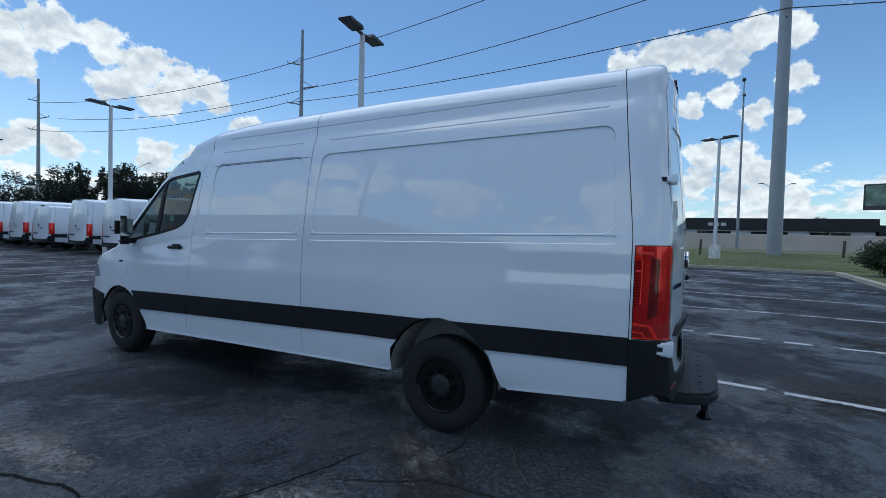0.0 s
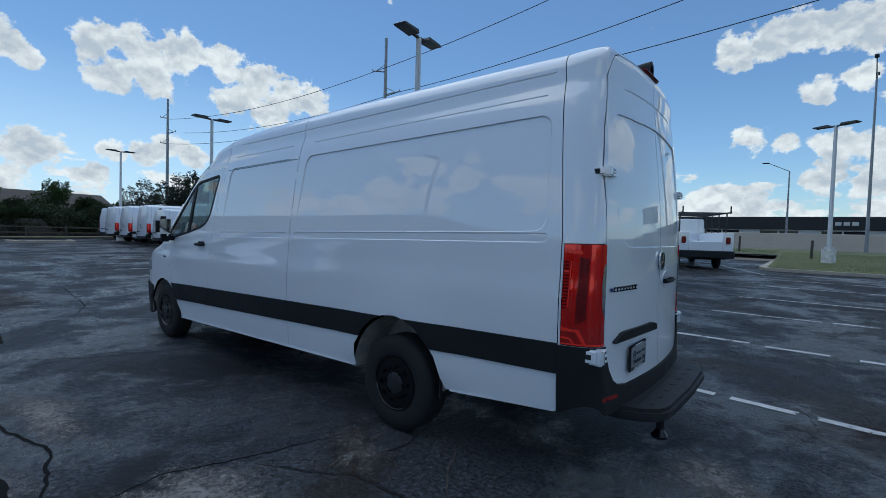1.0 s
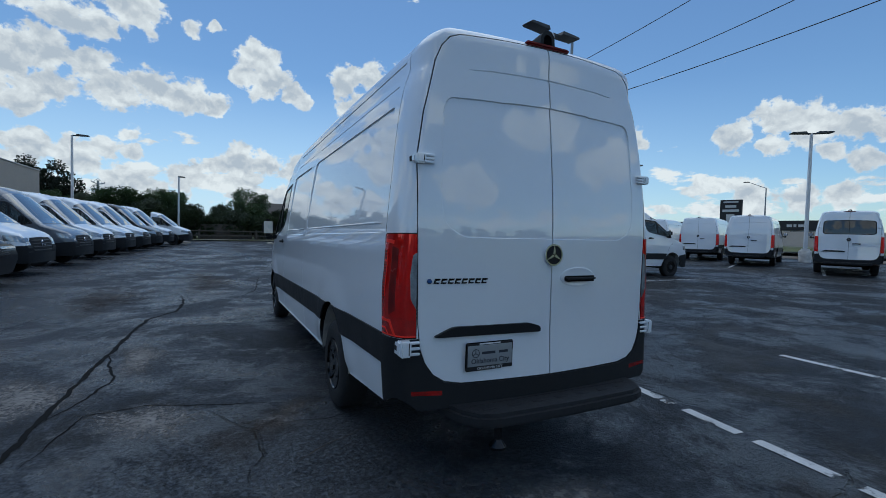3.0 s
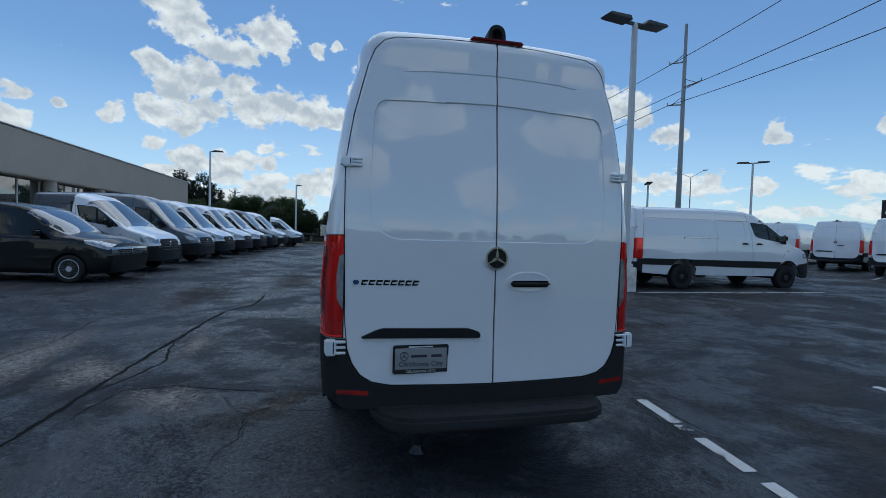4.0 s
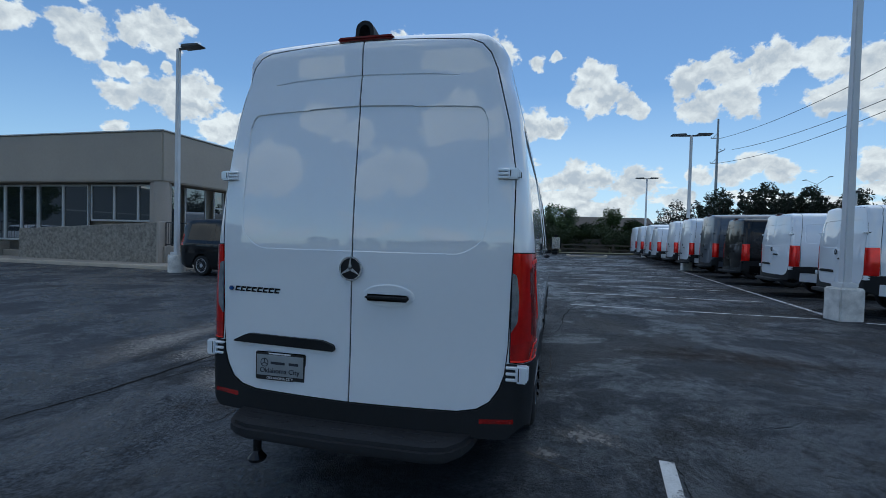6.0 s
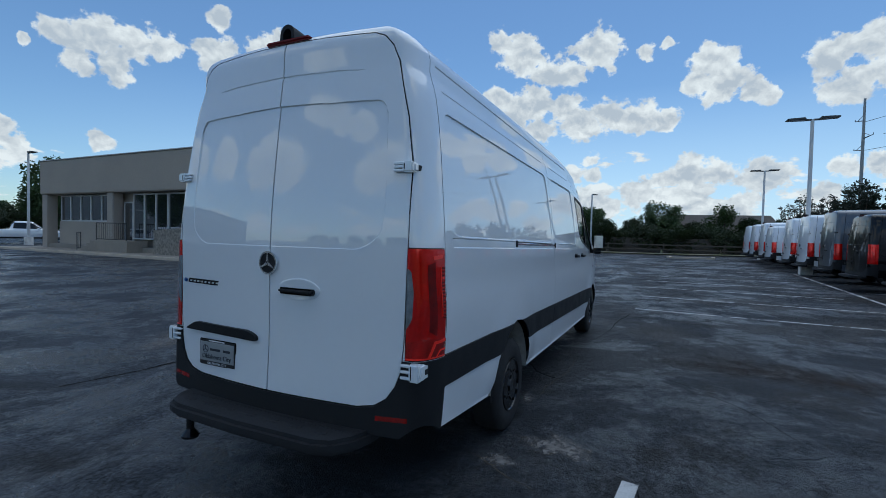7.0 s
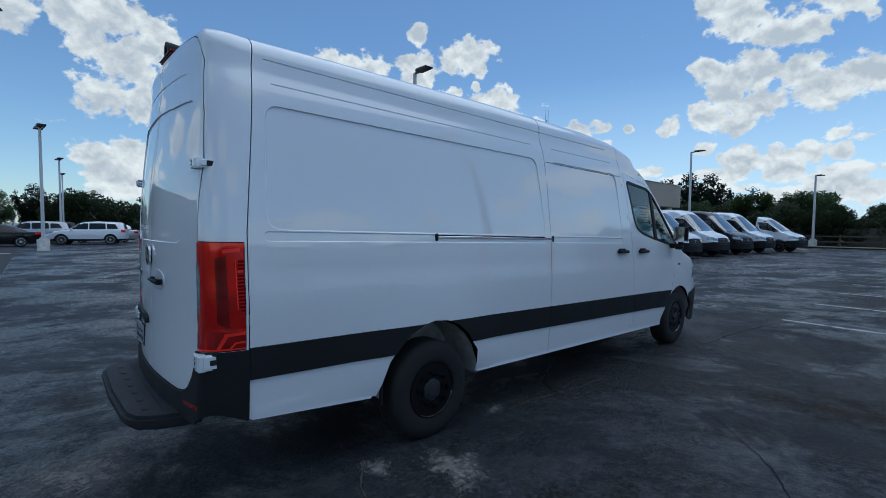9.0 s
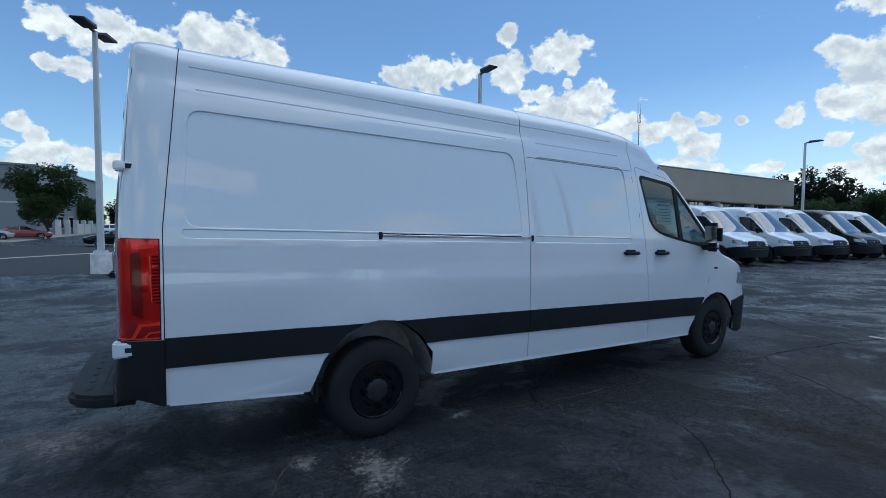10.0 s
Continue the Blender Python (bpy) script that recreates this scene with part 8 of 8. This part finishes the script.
def parked_vans():
    g = "parked vans"
    white_low = make_van("panel_van", "white low-roof cargo van with rear windows, parked in a row", PAINT_WHITE, dl=0.66, kz=0.77, glazed=True, rake=0.0, group=g)
    white_high = make_van("panel_van", "white high-roof cargo van parked in a row", PAINT_WHITE, dl=0.66, kz=1.0, rake=0.0, group=g)
    white_blind = make_van("panel_van", "white low-roof cargo van with blind rear doors, parked", PAINT_WHITE, dl=0.66, kz=0.735, rake=0.0, group=g)

    chassis = make_van("chassis_cab", "white chassis cab with no body behind it, parked", PAINT_WHITE, dl=0.66, kz=0.82, rake=0.0, group=g, cab=True)

    def paint(ob, material, label):
        ob["label"] = label
        for o in ob.children_recursive:
            for sl in o.material_slots:
                if sl.material == PAINT_WHITE:
                    sl.link = "OBJECT"
                    sl.material = material
        return ob

    black, grey = "black low-roof cargo van parked in a row", "slate grey high-roof cargo van parked in a row"
    # row along the aisle's far side, tails to the aisle
    white_low.matrix_world = at(-5.4, 20.3, -25)
    white_low["label"] = "white passenger van with a wide dark rear window, parked"
    white_blind.matrix_world = at(-8.15, 8.85, 1)
    copy_thing(white_blind, at(-11.55, 8.95, 0))
    paint(copy_thing(white_blind, at(-15.0, 9.0, 0)), PAINT_BLACK, black)
    white_high.matrix_world = at(-25.2, 9.2, 0)
    paint(copy_thing(white_high, at(-18.4, 9.1, 0)), PAINT_GREY, grey)
    copy_thing(white_high, at(-21.8, 9.1, 0))
    copy_thing(white_blind, at(-28.6, 9.0, -1))
    copy_thing(white_high, at(-32.0, 9.2, 0))
    copy_thing(white_high, at(-35.4, 9.2, 0))
    copy_thing(white_high, at(-38.9, 9.3, -4))
    copy_thing(white_high, at(-45.0, 10.5, -24))
    # row before the showroom, noses to the aisle
    for x, y, deg, src, col, lab in ((-13.6, -10.9, 9, chassis, None, ""), (-17.3, -10.7, 9, white_high, PAINT_GREY, grey), (-20.9, -10.6, 9, white_high, None, ""), (-24.2, -10.3, 9, white_high, None, ""),
                                     (-27.5, -10.0, 9, white_high, None, ""), (-30.8, -9.7, 9, white_high, PAINT_BLACK, "black high-roof cargo van parked in a row"), (-34.0, -9.3, 9, white_high, None, ""), (-37.5, -8.3, 9, chassis, None, "")):
        if src is chassis and x > -20:
            chassis.matrix_world = at(x, y, deg)
            continue
        c = copy_thing(src, at(x, y, deg))
        if col:
            paint(c, col, lab)
    # angled row by the verge
    copy_thing(white_blind, at(-9.75, 21.75, -24))
    copy_thing(white_blind, at(-13.4, 23.4, -24))
    copy_thing(white_blind, at(-17.4, 24.6, -24))


parked_vans()


def service_truck():
    t = thing("service_truck", "white utility truck with tool lockers and a black ladder rack", "truck", at(-1.9, 20.9, -24))
    add = lambda nm, b, material, lab="", parent=t: part(nm, b, material, parent, lab)
    add("chassis", box(bmesh.new(), -4.6, 1.4, -0.45, 0.45, 0.42, 0.66, 0.02, 1), UNDER)
    add("cab", prism(bmesh.new(), [(-5.15, 0.5), (-5.25, 0.95), (-5.0, 1.18), (-4.35, 1.38), (-3.55, 2.25), (-3.2, 2.36), (-2.6, 2.36), (-2.5, 0.5)], -0.97, 0.97, "y", 0.06), PAINT_WHITE, "white cab")
    for s in (-1, 1):
        add("window", prism(bmesh.new(), [(-4.05, 1.42), (-3.45, 2.05), (-2.95, 2.10), (-2.9, 1.42)], s * 0.965 - 0.015, s * 0.965 + 0.015, "y"), WINDOW_GLASS, "dark cab glass")
        add("mirror", box(bmesh.new(), -4.1, -3.95, s * 1.14 - 0.1, s * 1.14 + 0.1, 1.35, 1.7, 0.03, 2), PLASTIC)
        lk = add("side_locker", box(bmesh.new(), -2.4, 1.45, s * 0.88 - 0.22, s * 0.88 + 0.22, 0.62, 1.62, 0.02, 1), PAINT_WHITE, "white tool locker side")
        for x0, x1 in ((-2.3, -1.5), (-1.45, -0.62), (0.62, 1.38)):
            d = part("locker_door", box(bmesh.new(), x0, x1, s * 1.105 - 0.012, s * 1.105 + 0.012, 0.72, 1.55, 0.01, 1), PAINT_WHITE, lk)
            part("latch", box(bmesh.new(), (x0 + x1) / 2 - 0.04, (x0 + x1) / 2 + 0.04, s * 1.125 - 0.01, s * 1.125 + 0.01, 1.02, 1.14, 0.005, 1), PLASTIC, lk)
        part("wheel_arch", prism(bmesh.new(), [(0.47 * math.cos(math.pi * q / 10), 0.42 + 0.47 * math.sin(math.pi * q / 10)) for q in range(11)], s * 1.03 - 0.09, s * 1.03 + 0.09), GAP, lk)
        add("tail_lamp", box(bmesh.new(), 1.44, 1.49, s * 0.88 - 0.09, s * 0.88 + 0.09, 1.12, 1.42, 0.02, 2), RED_DARK, "square red tail lamp")
    add("bed_floor", box(bmesh.new(), -2.45, 1.45, -0.66, 0.66, 0.66, 0.74), PAINT_WHITE)
    add("tailgate", box(bmesh.new(), 1.38, 1.46, -0.66, 0.66, 0.70, 1.22, 0.02, 1), PAINT_WHITE)
    add("headboard", box(bmesh.new(), -2.48, -2.42, -0.9, 0.9, 0.66, 2.32, 0.02, 1), PAINT_WHITE)
    add("bumper", box(bmesh.new(), 1.46, 1.72, -1.08, 1.08, 0.50, 0.82, 0.03, 1), PLASTIC, "deep black rear bumper")
    for x in (-2.2, -1.2, -0.2, 0.9):
        for s in (-1, 1):
            add("rack_post", rod(bmesh.new(), (x, s * 0.95, 1.6), (x, s * 0.95, 2.5), 0.03, seg=8), RAIL_BLACK)
        add("rack_bar", rod(bmesh.new(), (x, -1.0, 2.5), (x, 1.0, 2.5), 0.03, seg=8), RAIL_BLACK)
    for s in (-1, 1):
        add("rack_rail", rod(bmesh.new(), (-4.3, s * 0.95, 2.5), (1.45, s * 0.95, 2.5), 0.035, seg=8), RAIL_BLACK)
        add("rack_stop", rod(bmesh.new(), (1.40, s * 0.95, 2.45), (1.40, s * 0.95, 2.78), 0.03, seg=8), RAIL_BLACK)
    for x in (0.0, -4.3):
        for s in (-1, 1):
            wheel(t, x, 0.97, s, fine=False)
    return t


service_truck()

# cars further off
car("pickup_truck", "white pickup truck parked beyond the showroom", PAINT_WHITE, PICKUP, at(-16.3, -47.5, -65), category="pickup truck")
models = {}
parked = [(-0.9, -39.9, 105, "suv", SUV, PAINT_WHITE, "white"), (4.3, -37.7, 85, "sedan", SEDAN, PAINT_BLACK, "black"),
          (-4.5, -63, 100, "hatchback", HATCH, PAINT_WHITE, "white"), (-9.5, -62, 95, "sedan", SEDAN, PAINT_WHITE, "white"), (1.0, -60, 100, "suv", SUV, PAINT_BLACK, "black"), (-14.5, -62, 92, "sedan", SEDAN, PAINT_BLACK, "black"),
          (-2.2, -44, 100, "sedan", SEDAN, PAINT_SILVER, "silver"), (2.4, -43.2, 96, "suv", SUV, PAINT_SILVER, "silver"), (-22.5, -50.5, -75, "sedan", SEDAN, PAINT_SILVER, "silver"), (-28.0, -52.0, -75, "sedan", SEDAN, PAINT_SILVER, "silver"),
          (-33.5, -53, -75, "sedan", SEDAN, PAINT_WHITE, "white"), (14.6, -60, -100, "sedan", SEDAN, PAINT_RED, "red"), (16.6, -56.0, -100, "hatchback", HATCH, PAINT_SILVER, "pale silver"), (19.2, -52.0, -100, "suv", SUV, PAINT_WHITE, "white"),
          (7.0, -70, -100, "suv", SUV, PAINT_WHITE, "white"), (3.0, -52, 100, "sedan", SEDAN, PAINT_WHITE, "white"), (-46.0, -8.9, 12, "sedan", SEDAN, PAINT_WHITE, "white"),
          (-30, 48.0, 82, "sedan", SEDAN, PAINT_WHITE, "white")]
for x, y, deg, nm, kind, pt, colour in parked:
    where = at(x, y, deg, 0.75 if y > 40 else None)
    text = f"{colour} {nm if nm != 'suv' else 'SUV'} " + ("on the road beyond the verge" if y > 40 else "parked by the far fence" if x < -43 else "parked in the far rows")
    if nm not in models:
        models[nm] = car(nm, text, pt, kind, where, "parked cars", nm if nm != "suv" else "SUV")
        models[nm]["first_paint"] = pt.name
        continue
    c = copy_thing(models[nm], where)
    c["label"] = text
    for o in c.children_recursive:
        for sl in o.material_slots:
            if sl.material and sl.material.name == models[nm]["first_paint"]:
                sl.link = "OBJECT"
                sl.material = pt

# ---- far grey hall behind the car rows ----
hall = thing("warehouse", "large grey metal hall with a white pillared porch", "building", pose(17.8, -82.4, 0, 0, 0, -8.7))
part("wall", box(bmesh.new(), 0, 52, -28.2, 0, -0.2, 9.9, 0.03, 1), WALL_GREY, hall, smooth=False)
part("roof", prism(bmesh.new(), [(-0.25, 9.9), (52.25, 9.9), (52.25, 10.1), (26, 11.0), (-0.25, 10.1)], -28.4, 0.2), WALL_GREY, hall, smooth=False)
part("wall_band", box(bmesh.new(), -0.02, 51, 0.0, 0.06, 4.6, 4.8), FRAME_WHITE, hall)
part("wall_lamp", box(bmesh.new(), 5.2, 5.5, 0.0, 0.2, 3.2, 4.0, 0.03, 1), FRAME_WHITE, hall)
for k in range(5):
    y = -3.2 - 4.4 * k
    w = part("window", box(bmesh.new(), -0.1, 0.0, y - 2.2, y, 0.9, 2.9, 0.02, 1), FRAME_WHITE, hall)
    for q in range(2):
        part("pane", box(bmesh.new(), -0.13, -0.1, y - 2.05 + q * 1.0, y - 1.15 + q * 1.0, 1.05, 2.75), WINDOW_GLASS, w)
for k in range(7):
    part("pillar", box(bmesh.new(), -2.3, -1.7, -2.0 - 3.6 * k, -1.4 - 3.6 * k, 0, 2.3, 0.04, 1), WALL_WHITE, hall, "short white pillar")
    if k > 2:
        part("screen_wall", box(bmesh.new(), -2.08, -1.92, -1.4 - 3.6 * k, 1.6 - 3.6 * k, 0, 1.7, 0.02, 1), WALL_WHITE, hall)
for k in range(3):
    part("chimney", rod(bmesh.new(), (2.2, -18 - 2.6 * k, 10), (2.2, -18 - 2.6 * k, 11.5 - 0.5 * (k % 2)), 0.3, seg=10), GALV, hall)
part("canopy", prism(bmesh.new(), [(-9.0, 3.0), (0, 4.6), (0, 4.8), (-9.0, 3.2)], -46, -28.3), WALL_WHITE, hall, "pale sloping canopy roof", smooth=False)
for x in (-8.6, -4.4):
    part("canopy_post", box(bmesh.new(), x - 0.15, x + 0.15, -29.0, -28.6, 0, 3.3), WALL_WHITE, hall)
DRIVE = mat("grey_drive_asphalt", (0.055, 0.058, 0.062), 0.85, vary=0.3, scale=0.5, bump=0.5, bump_scale=50, spec=0.2)
sheet("driveway", 2.95, 44, -40, -14.2, 0.004, DRIVE, "paler grey asphalt drive beside the car park", "road", 3.0)
sheet("sidewalk", 13.2, 34, -96, -49, 0.05, SIDEWALK, "tan concrete apron before the grey hall", "sidewalk", 4.0)
path_strip([(13.1, -96), (13.1, -48.9), (34, -48.9)], 0.2, -0.05, 0.07)
path_strip([(9.0, -22.6), (5.2, -27.0), (3.2, -28.6)], 0.5, -0.05, 0.012, 0.004, "gutter", "pale concrete gutter across the drive", KERB, "gutter")

# ---- trees and shrubs ----
def tree_mesh(seed, h, spread, leaves, trunk_h, style="round", leaf=0.16):
    """Trunk with limbs, and a crown of many small leaf cards in uneven clumps."""
    rng = random.Random(seed)
    wood = bmesh.new()
    rod(wood, (0, 0, -0.3), (0, 0, trunk_h), 0.05 * h ** 0.8 * 0.6, 0.03 * h ** 0.8 * 0.6, 9)
    clumps = []
    n = 9 if style == "round" else 13 if style == "plume" else 7
    for k in range(n):
        a = 2 * math.pi * k / n + rng.uniform(-0.4, 0.4)
        if style == "tall":
            z = trunk_h + (h - trunk_h) * (k + 1) / n
            rad = spread * (0.35 + 0.5 * (1 - (k / n)))
        else:
            z = trunk_h + (h - trunk_h) * rng.uniform(0.25, 0.9)
            rad = spread * rng.uniform(0.35, 0.8) * (1.15 - 0.5 * (z - trunk_h) / max(0.1, h - trunk_h))
        if style == "plume":
            z = h * rng.uniform(0.62, 1.0)
            rad = spread * rng.uniform(0.25, 0.95)
        tip = Vector((rad * math.cos(a), rad * math.sin(a), z))
        start = Vector((0, 0, trunk_h * rng.uniform(0.6, 1.0)))
        midp = start.lerp(tip, 0.5) + Vector((0, 0, 0.12 * h * rng.uniform(-0.3, 0.6)))
        rod(wood, start, midp, 0.012 * h, 0.008 * h, 6)
        rod(wood, midp, tip, 0.008 * h, 0.003 * h, 6)
        if style == "plume":
            for q in range(9):
                t = 0.25 + 0.75 * q / 8
                w = start.lerp(midp, t * 2) if t < 0.5 else midp.lerp(tip, t * 2 - 1)
                clumps.append((w + Vector((rng.uniform(-1, 1), rng.uniform(-1, 1), rng.uniform(-0.4, 0.4))) * spread * 0.10, spread * (0.30 - 0.20 * t) * rng.uniform(0.8, 1.3)))
            continue
        clumps += [(tip, spread * rng.uniform(0.28, 0.5)), (midp.lerp(tip, 0.55), spread * rng.uniform(0.25, 0.42))]
        for q in range(2):
            off = Vector((rng.uniform(-1, 1), rng.uniform(-1, 1), rng.uniform(-0.5, 0.9))) * spread * 0.35
            clumps.append((tip + off, spread * rng.uniform(0.12, 0.28)))
    clumps.append((Vector((0, 0, h * 0.93)), spread * 0.3))
    verts, faces = [], []
    wsum = sum(r ** 2 for c, r in clumps)
    for c, r in clumps:
        for k in range(int(leaves * r * r / wsum)):
            d = Vector((rng.gauss(0, 1), rng.gauss(0, 1), rng.gauss(0, 0.8)))
            d.normalize()
            p = c + d * r * rng.random() ** 0.45
            u = Vector((rng.gauss(0, 1), rng.gauss(0, 1), rng.gauss(0, 1))).normalized()
            v = u.orthogonal().normalized()
            s = leaf * rng.uniform(0.6, 1.5)
            i = len(verts)
            verts += [tuple(p - u * s), tuple(p + v * s * 0.45), tuple(p + u * s), tuple(p - v * s * 0.45)]
            faces.append((i, i + 1, i + 2, i + 3))
    me = bpy.data.meshes.new("crown")
    me.from_pydata(verts, [], faces)
    return link_mesh("trunk", wood, BARK), me


def plant(kind, x, y, z=None, s=1.0, turn=0.0):
    trunk, crown, material, label, nm = kind
    z = ground_z(x, min(y, 60)) if z is None else z
    t = thing(nm, label, "tree" if nm == "tree" else "shrub", pose(x, y, z, 0, 0, turn) @ Matrix.Diagonal((s, s, s, 1)))
    a = new("trunk", trunk)
    a.parent = t
    b = new("crown", crown)
    b.parent = t
    return t


def kind(seed, h, spread, leaves, trunk_h, material, label, nm="tree", style="round", leaf=0.16):
    trunk, crown = tree_mesh(seed, h, spread, leaves, trunk_h, style, leaf)
    crown.materials.append(material)
    return (trunk, crown, material, label, nm)


TK = [kind(1, 7.0, 3.4, 11000, 1.2, LEAF, "broad green tree with an uneven crown"),
      kind(2, 6.0, 3.2, 8000, 1.2, LEAF_DARK, "dense dark green tree in a thicket"),
      kind(3, 8.0, 3.4, 11000, 0.9, LEAF_PINE, "dark tree with upright ragged plumes of leaves", style="plume", leaf=0.15),
      kind(4, 7.5, 3.6, 6000, 1.7, LEAF, "open-crowned thin tree with gaps in its leaves"),
      kind(5, 2.6, 2.2, 5000, 0.3, LEAF_DARK, "bushy dark green shrub at the fence", "shrub", leaf=0.12)]
rng = random.Random(21)
# thicket beyond the far fence, with a lower stretch where sky shows
for k in range(15):
    y = -46 + 2.9 * k + rng.uniform(-0.8, 0.8)
    if y < -7:
        plant(TK[k % 2], -55 + rng.uniform(-2, 3), y, 0.1, rng.uniform(0.58, 0.73), rng.uniform(0, 360))
        plant(TK[(k + 1) % 2], -61 + rng.uniform(-2, 2), y + 1.3, 0.1, rng.uniform(0.62, 0.79), rng.uniform(0, 360))
for y, s, q in ((-7.5, 0.68, 3), (-4.5, 0.6, 1), (-1.6, 0.62, 1), (1.6, 0.8, 0), (4.8, 0.55, 1), (7.6, 0.7, 3), (10.5, 0.62, 1)):
    plant(TK[q], -56 + rng.uniform(-1, 1), y, 0.1, s, rng.uniform(0, 360))
for k in range(26):
    plant(TK[4], -52.2 + rng.uniform(-0.8, 0.6), -44 + 2.3 * k, 0.1, rng.uniform(0.75, 1.2), rng.uniform(0, 360))
# dark tall trees behind the van rows
for x, y, s in ((-47, 17, 0.82), (-44.5, 20.0, 0.85), (-49, 22, 0.9), (-44, 23.5, 0.8), (-53, 18, 0.85), (-51, 14.0, 0.72), (-50, 26, 0.86), (-47, 29, 0.8), (-64, -18.5, 1.05), (-65, -21.5, 1.1), (-64, -24.5, 1.0)):
    plant(TK[2], x, y, None, s, rng.uniform(0, 360))
for x, y, s in ((-52, 30, 0.85), (-54, 34, 0.85), (-50, 38, 0.8)):
    plant(TK[1], x, y, None, s, rng.uniform(0, 360))
for k in range(14):
    plant(TK[4], -46 + 3.6 * k, -82 + rng.uniform(-3, 3), 0, rng.uniform(1.3, 1.9), rng.uniform(0, 360))
# behind the showroom's end and the car rows
for k in range(15):
    plant(TK[(k * 2) % 4 if k % 5 else 3], -38 + 4.4 * k + rng.uniform(-1, 1), -86 + rng.uniform(-4, 4) - (14 if k > 10 else 0), 0, rng.uniform(0.66, 0.92), rng.uniform(0, 360))
for x, y, s in ((-22, -55, 1.1), (-27, -58, 1.15), (-32, -56, 1.05), (-36, -60, 1.2), (-41, -58, 1.1)):
    plant(TK[0 if s > 1.1 else 3], x, y, 0, s, rng.uniform(0, 360))
plant(TK[0], 12.9, -62, 0, 1.12, 40)
# road side
for x, y, s in ((24, 112, 0.9), (38, 118, 0.8), (42, 118, 0.7)):
    plant(TK[1], x, y, 1.2, s, rng.uniform(0, 360))
for x, y, s, turn in ((8.3, 19.5, 0.46, 10), (9.0, 18.6, 0.50, 80), (9.6, 20.2, 0.50, 160), (9.4, 17.4, 0.50, 230), (10.6, 19.0, 0.52, 300), (10.2, 16.2, 0.5, 20)):
    plant(TK[4], x, y, ground_z(0, 19) + 0.1, s, turn)

# trees across the road behind the walk, seen mirrored in the van's doors
for k in range(34):
    plant(TK[k % 2], 112 + rng.uniform(-8, 8), -80 + 5.0 * k, 0, rng.uniform(0.7, 1.15), rng.uniform(0, 360))
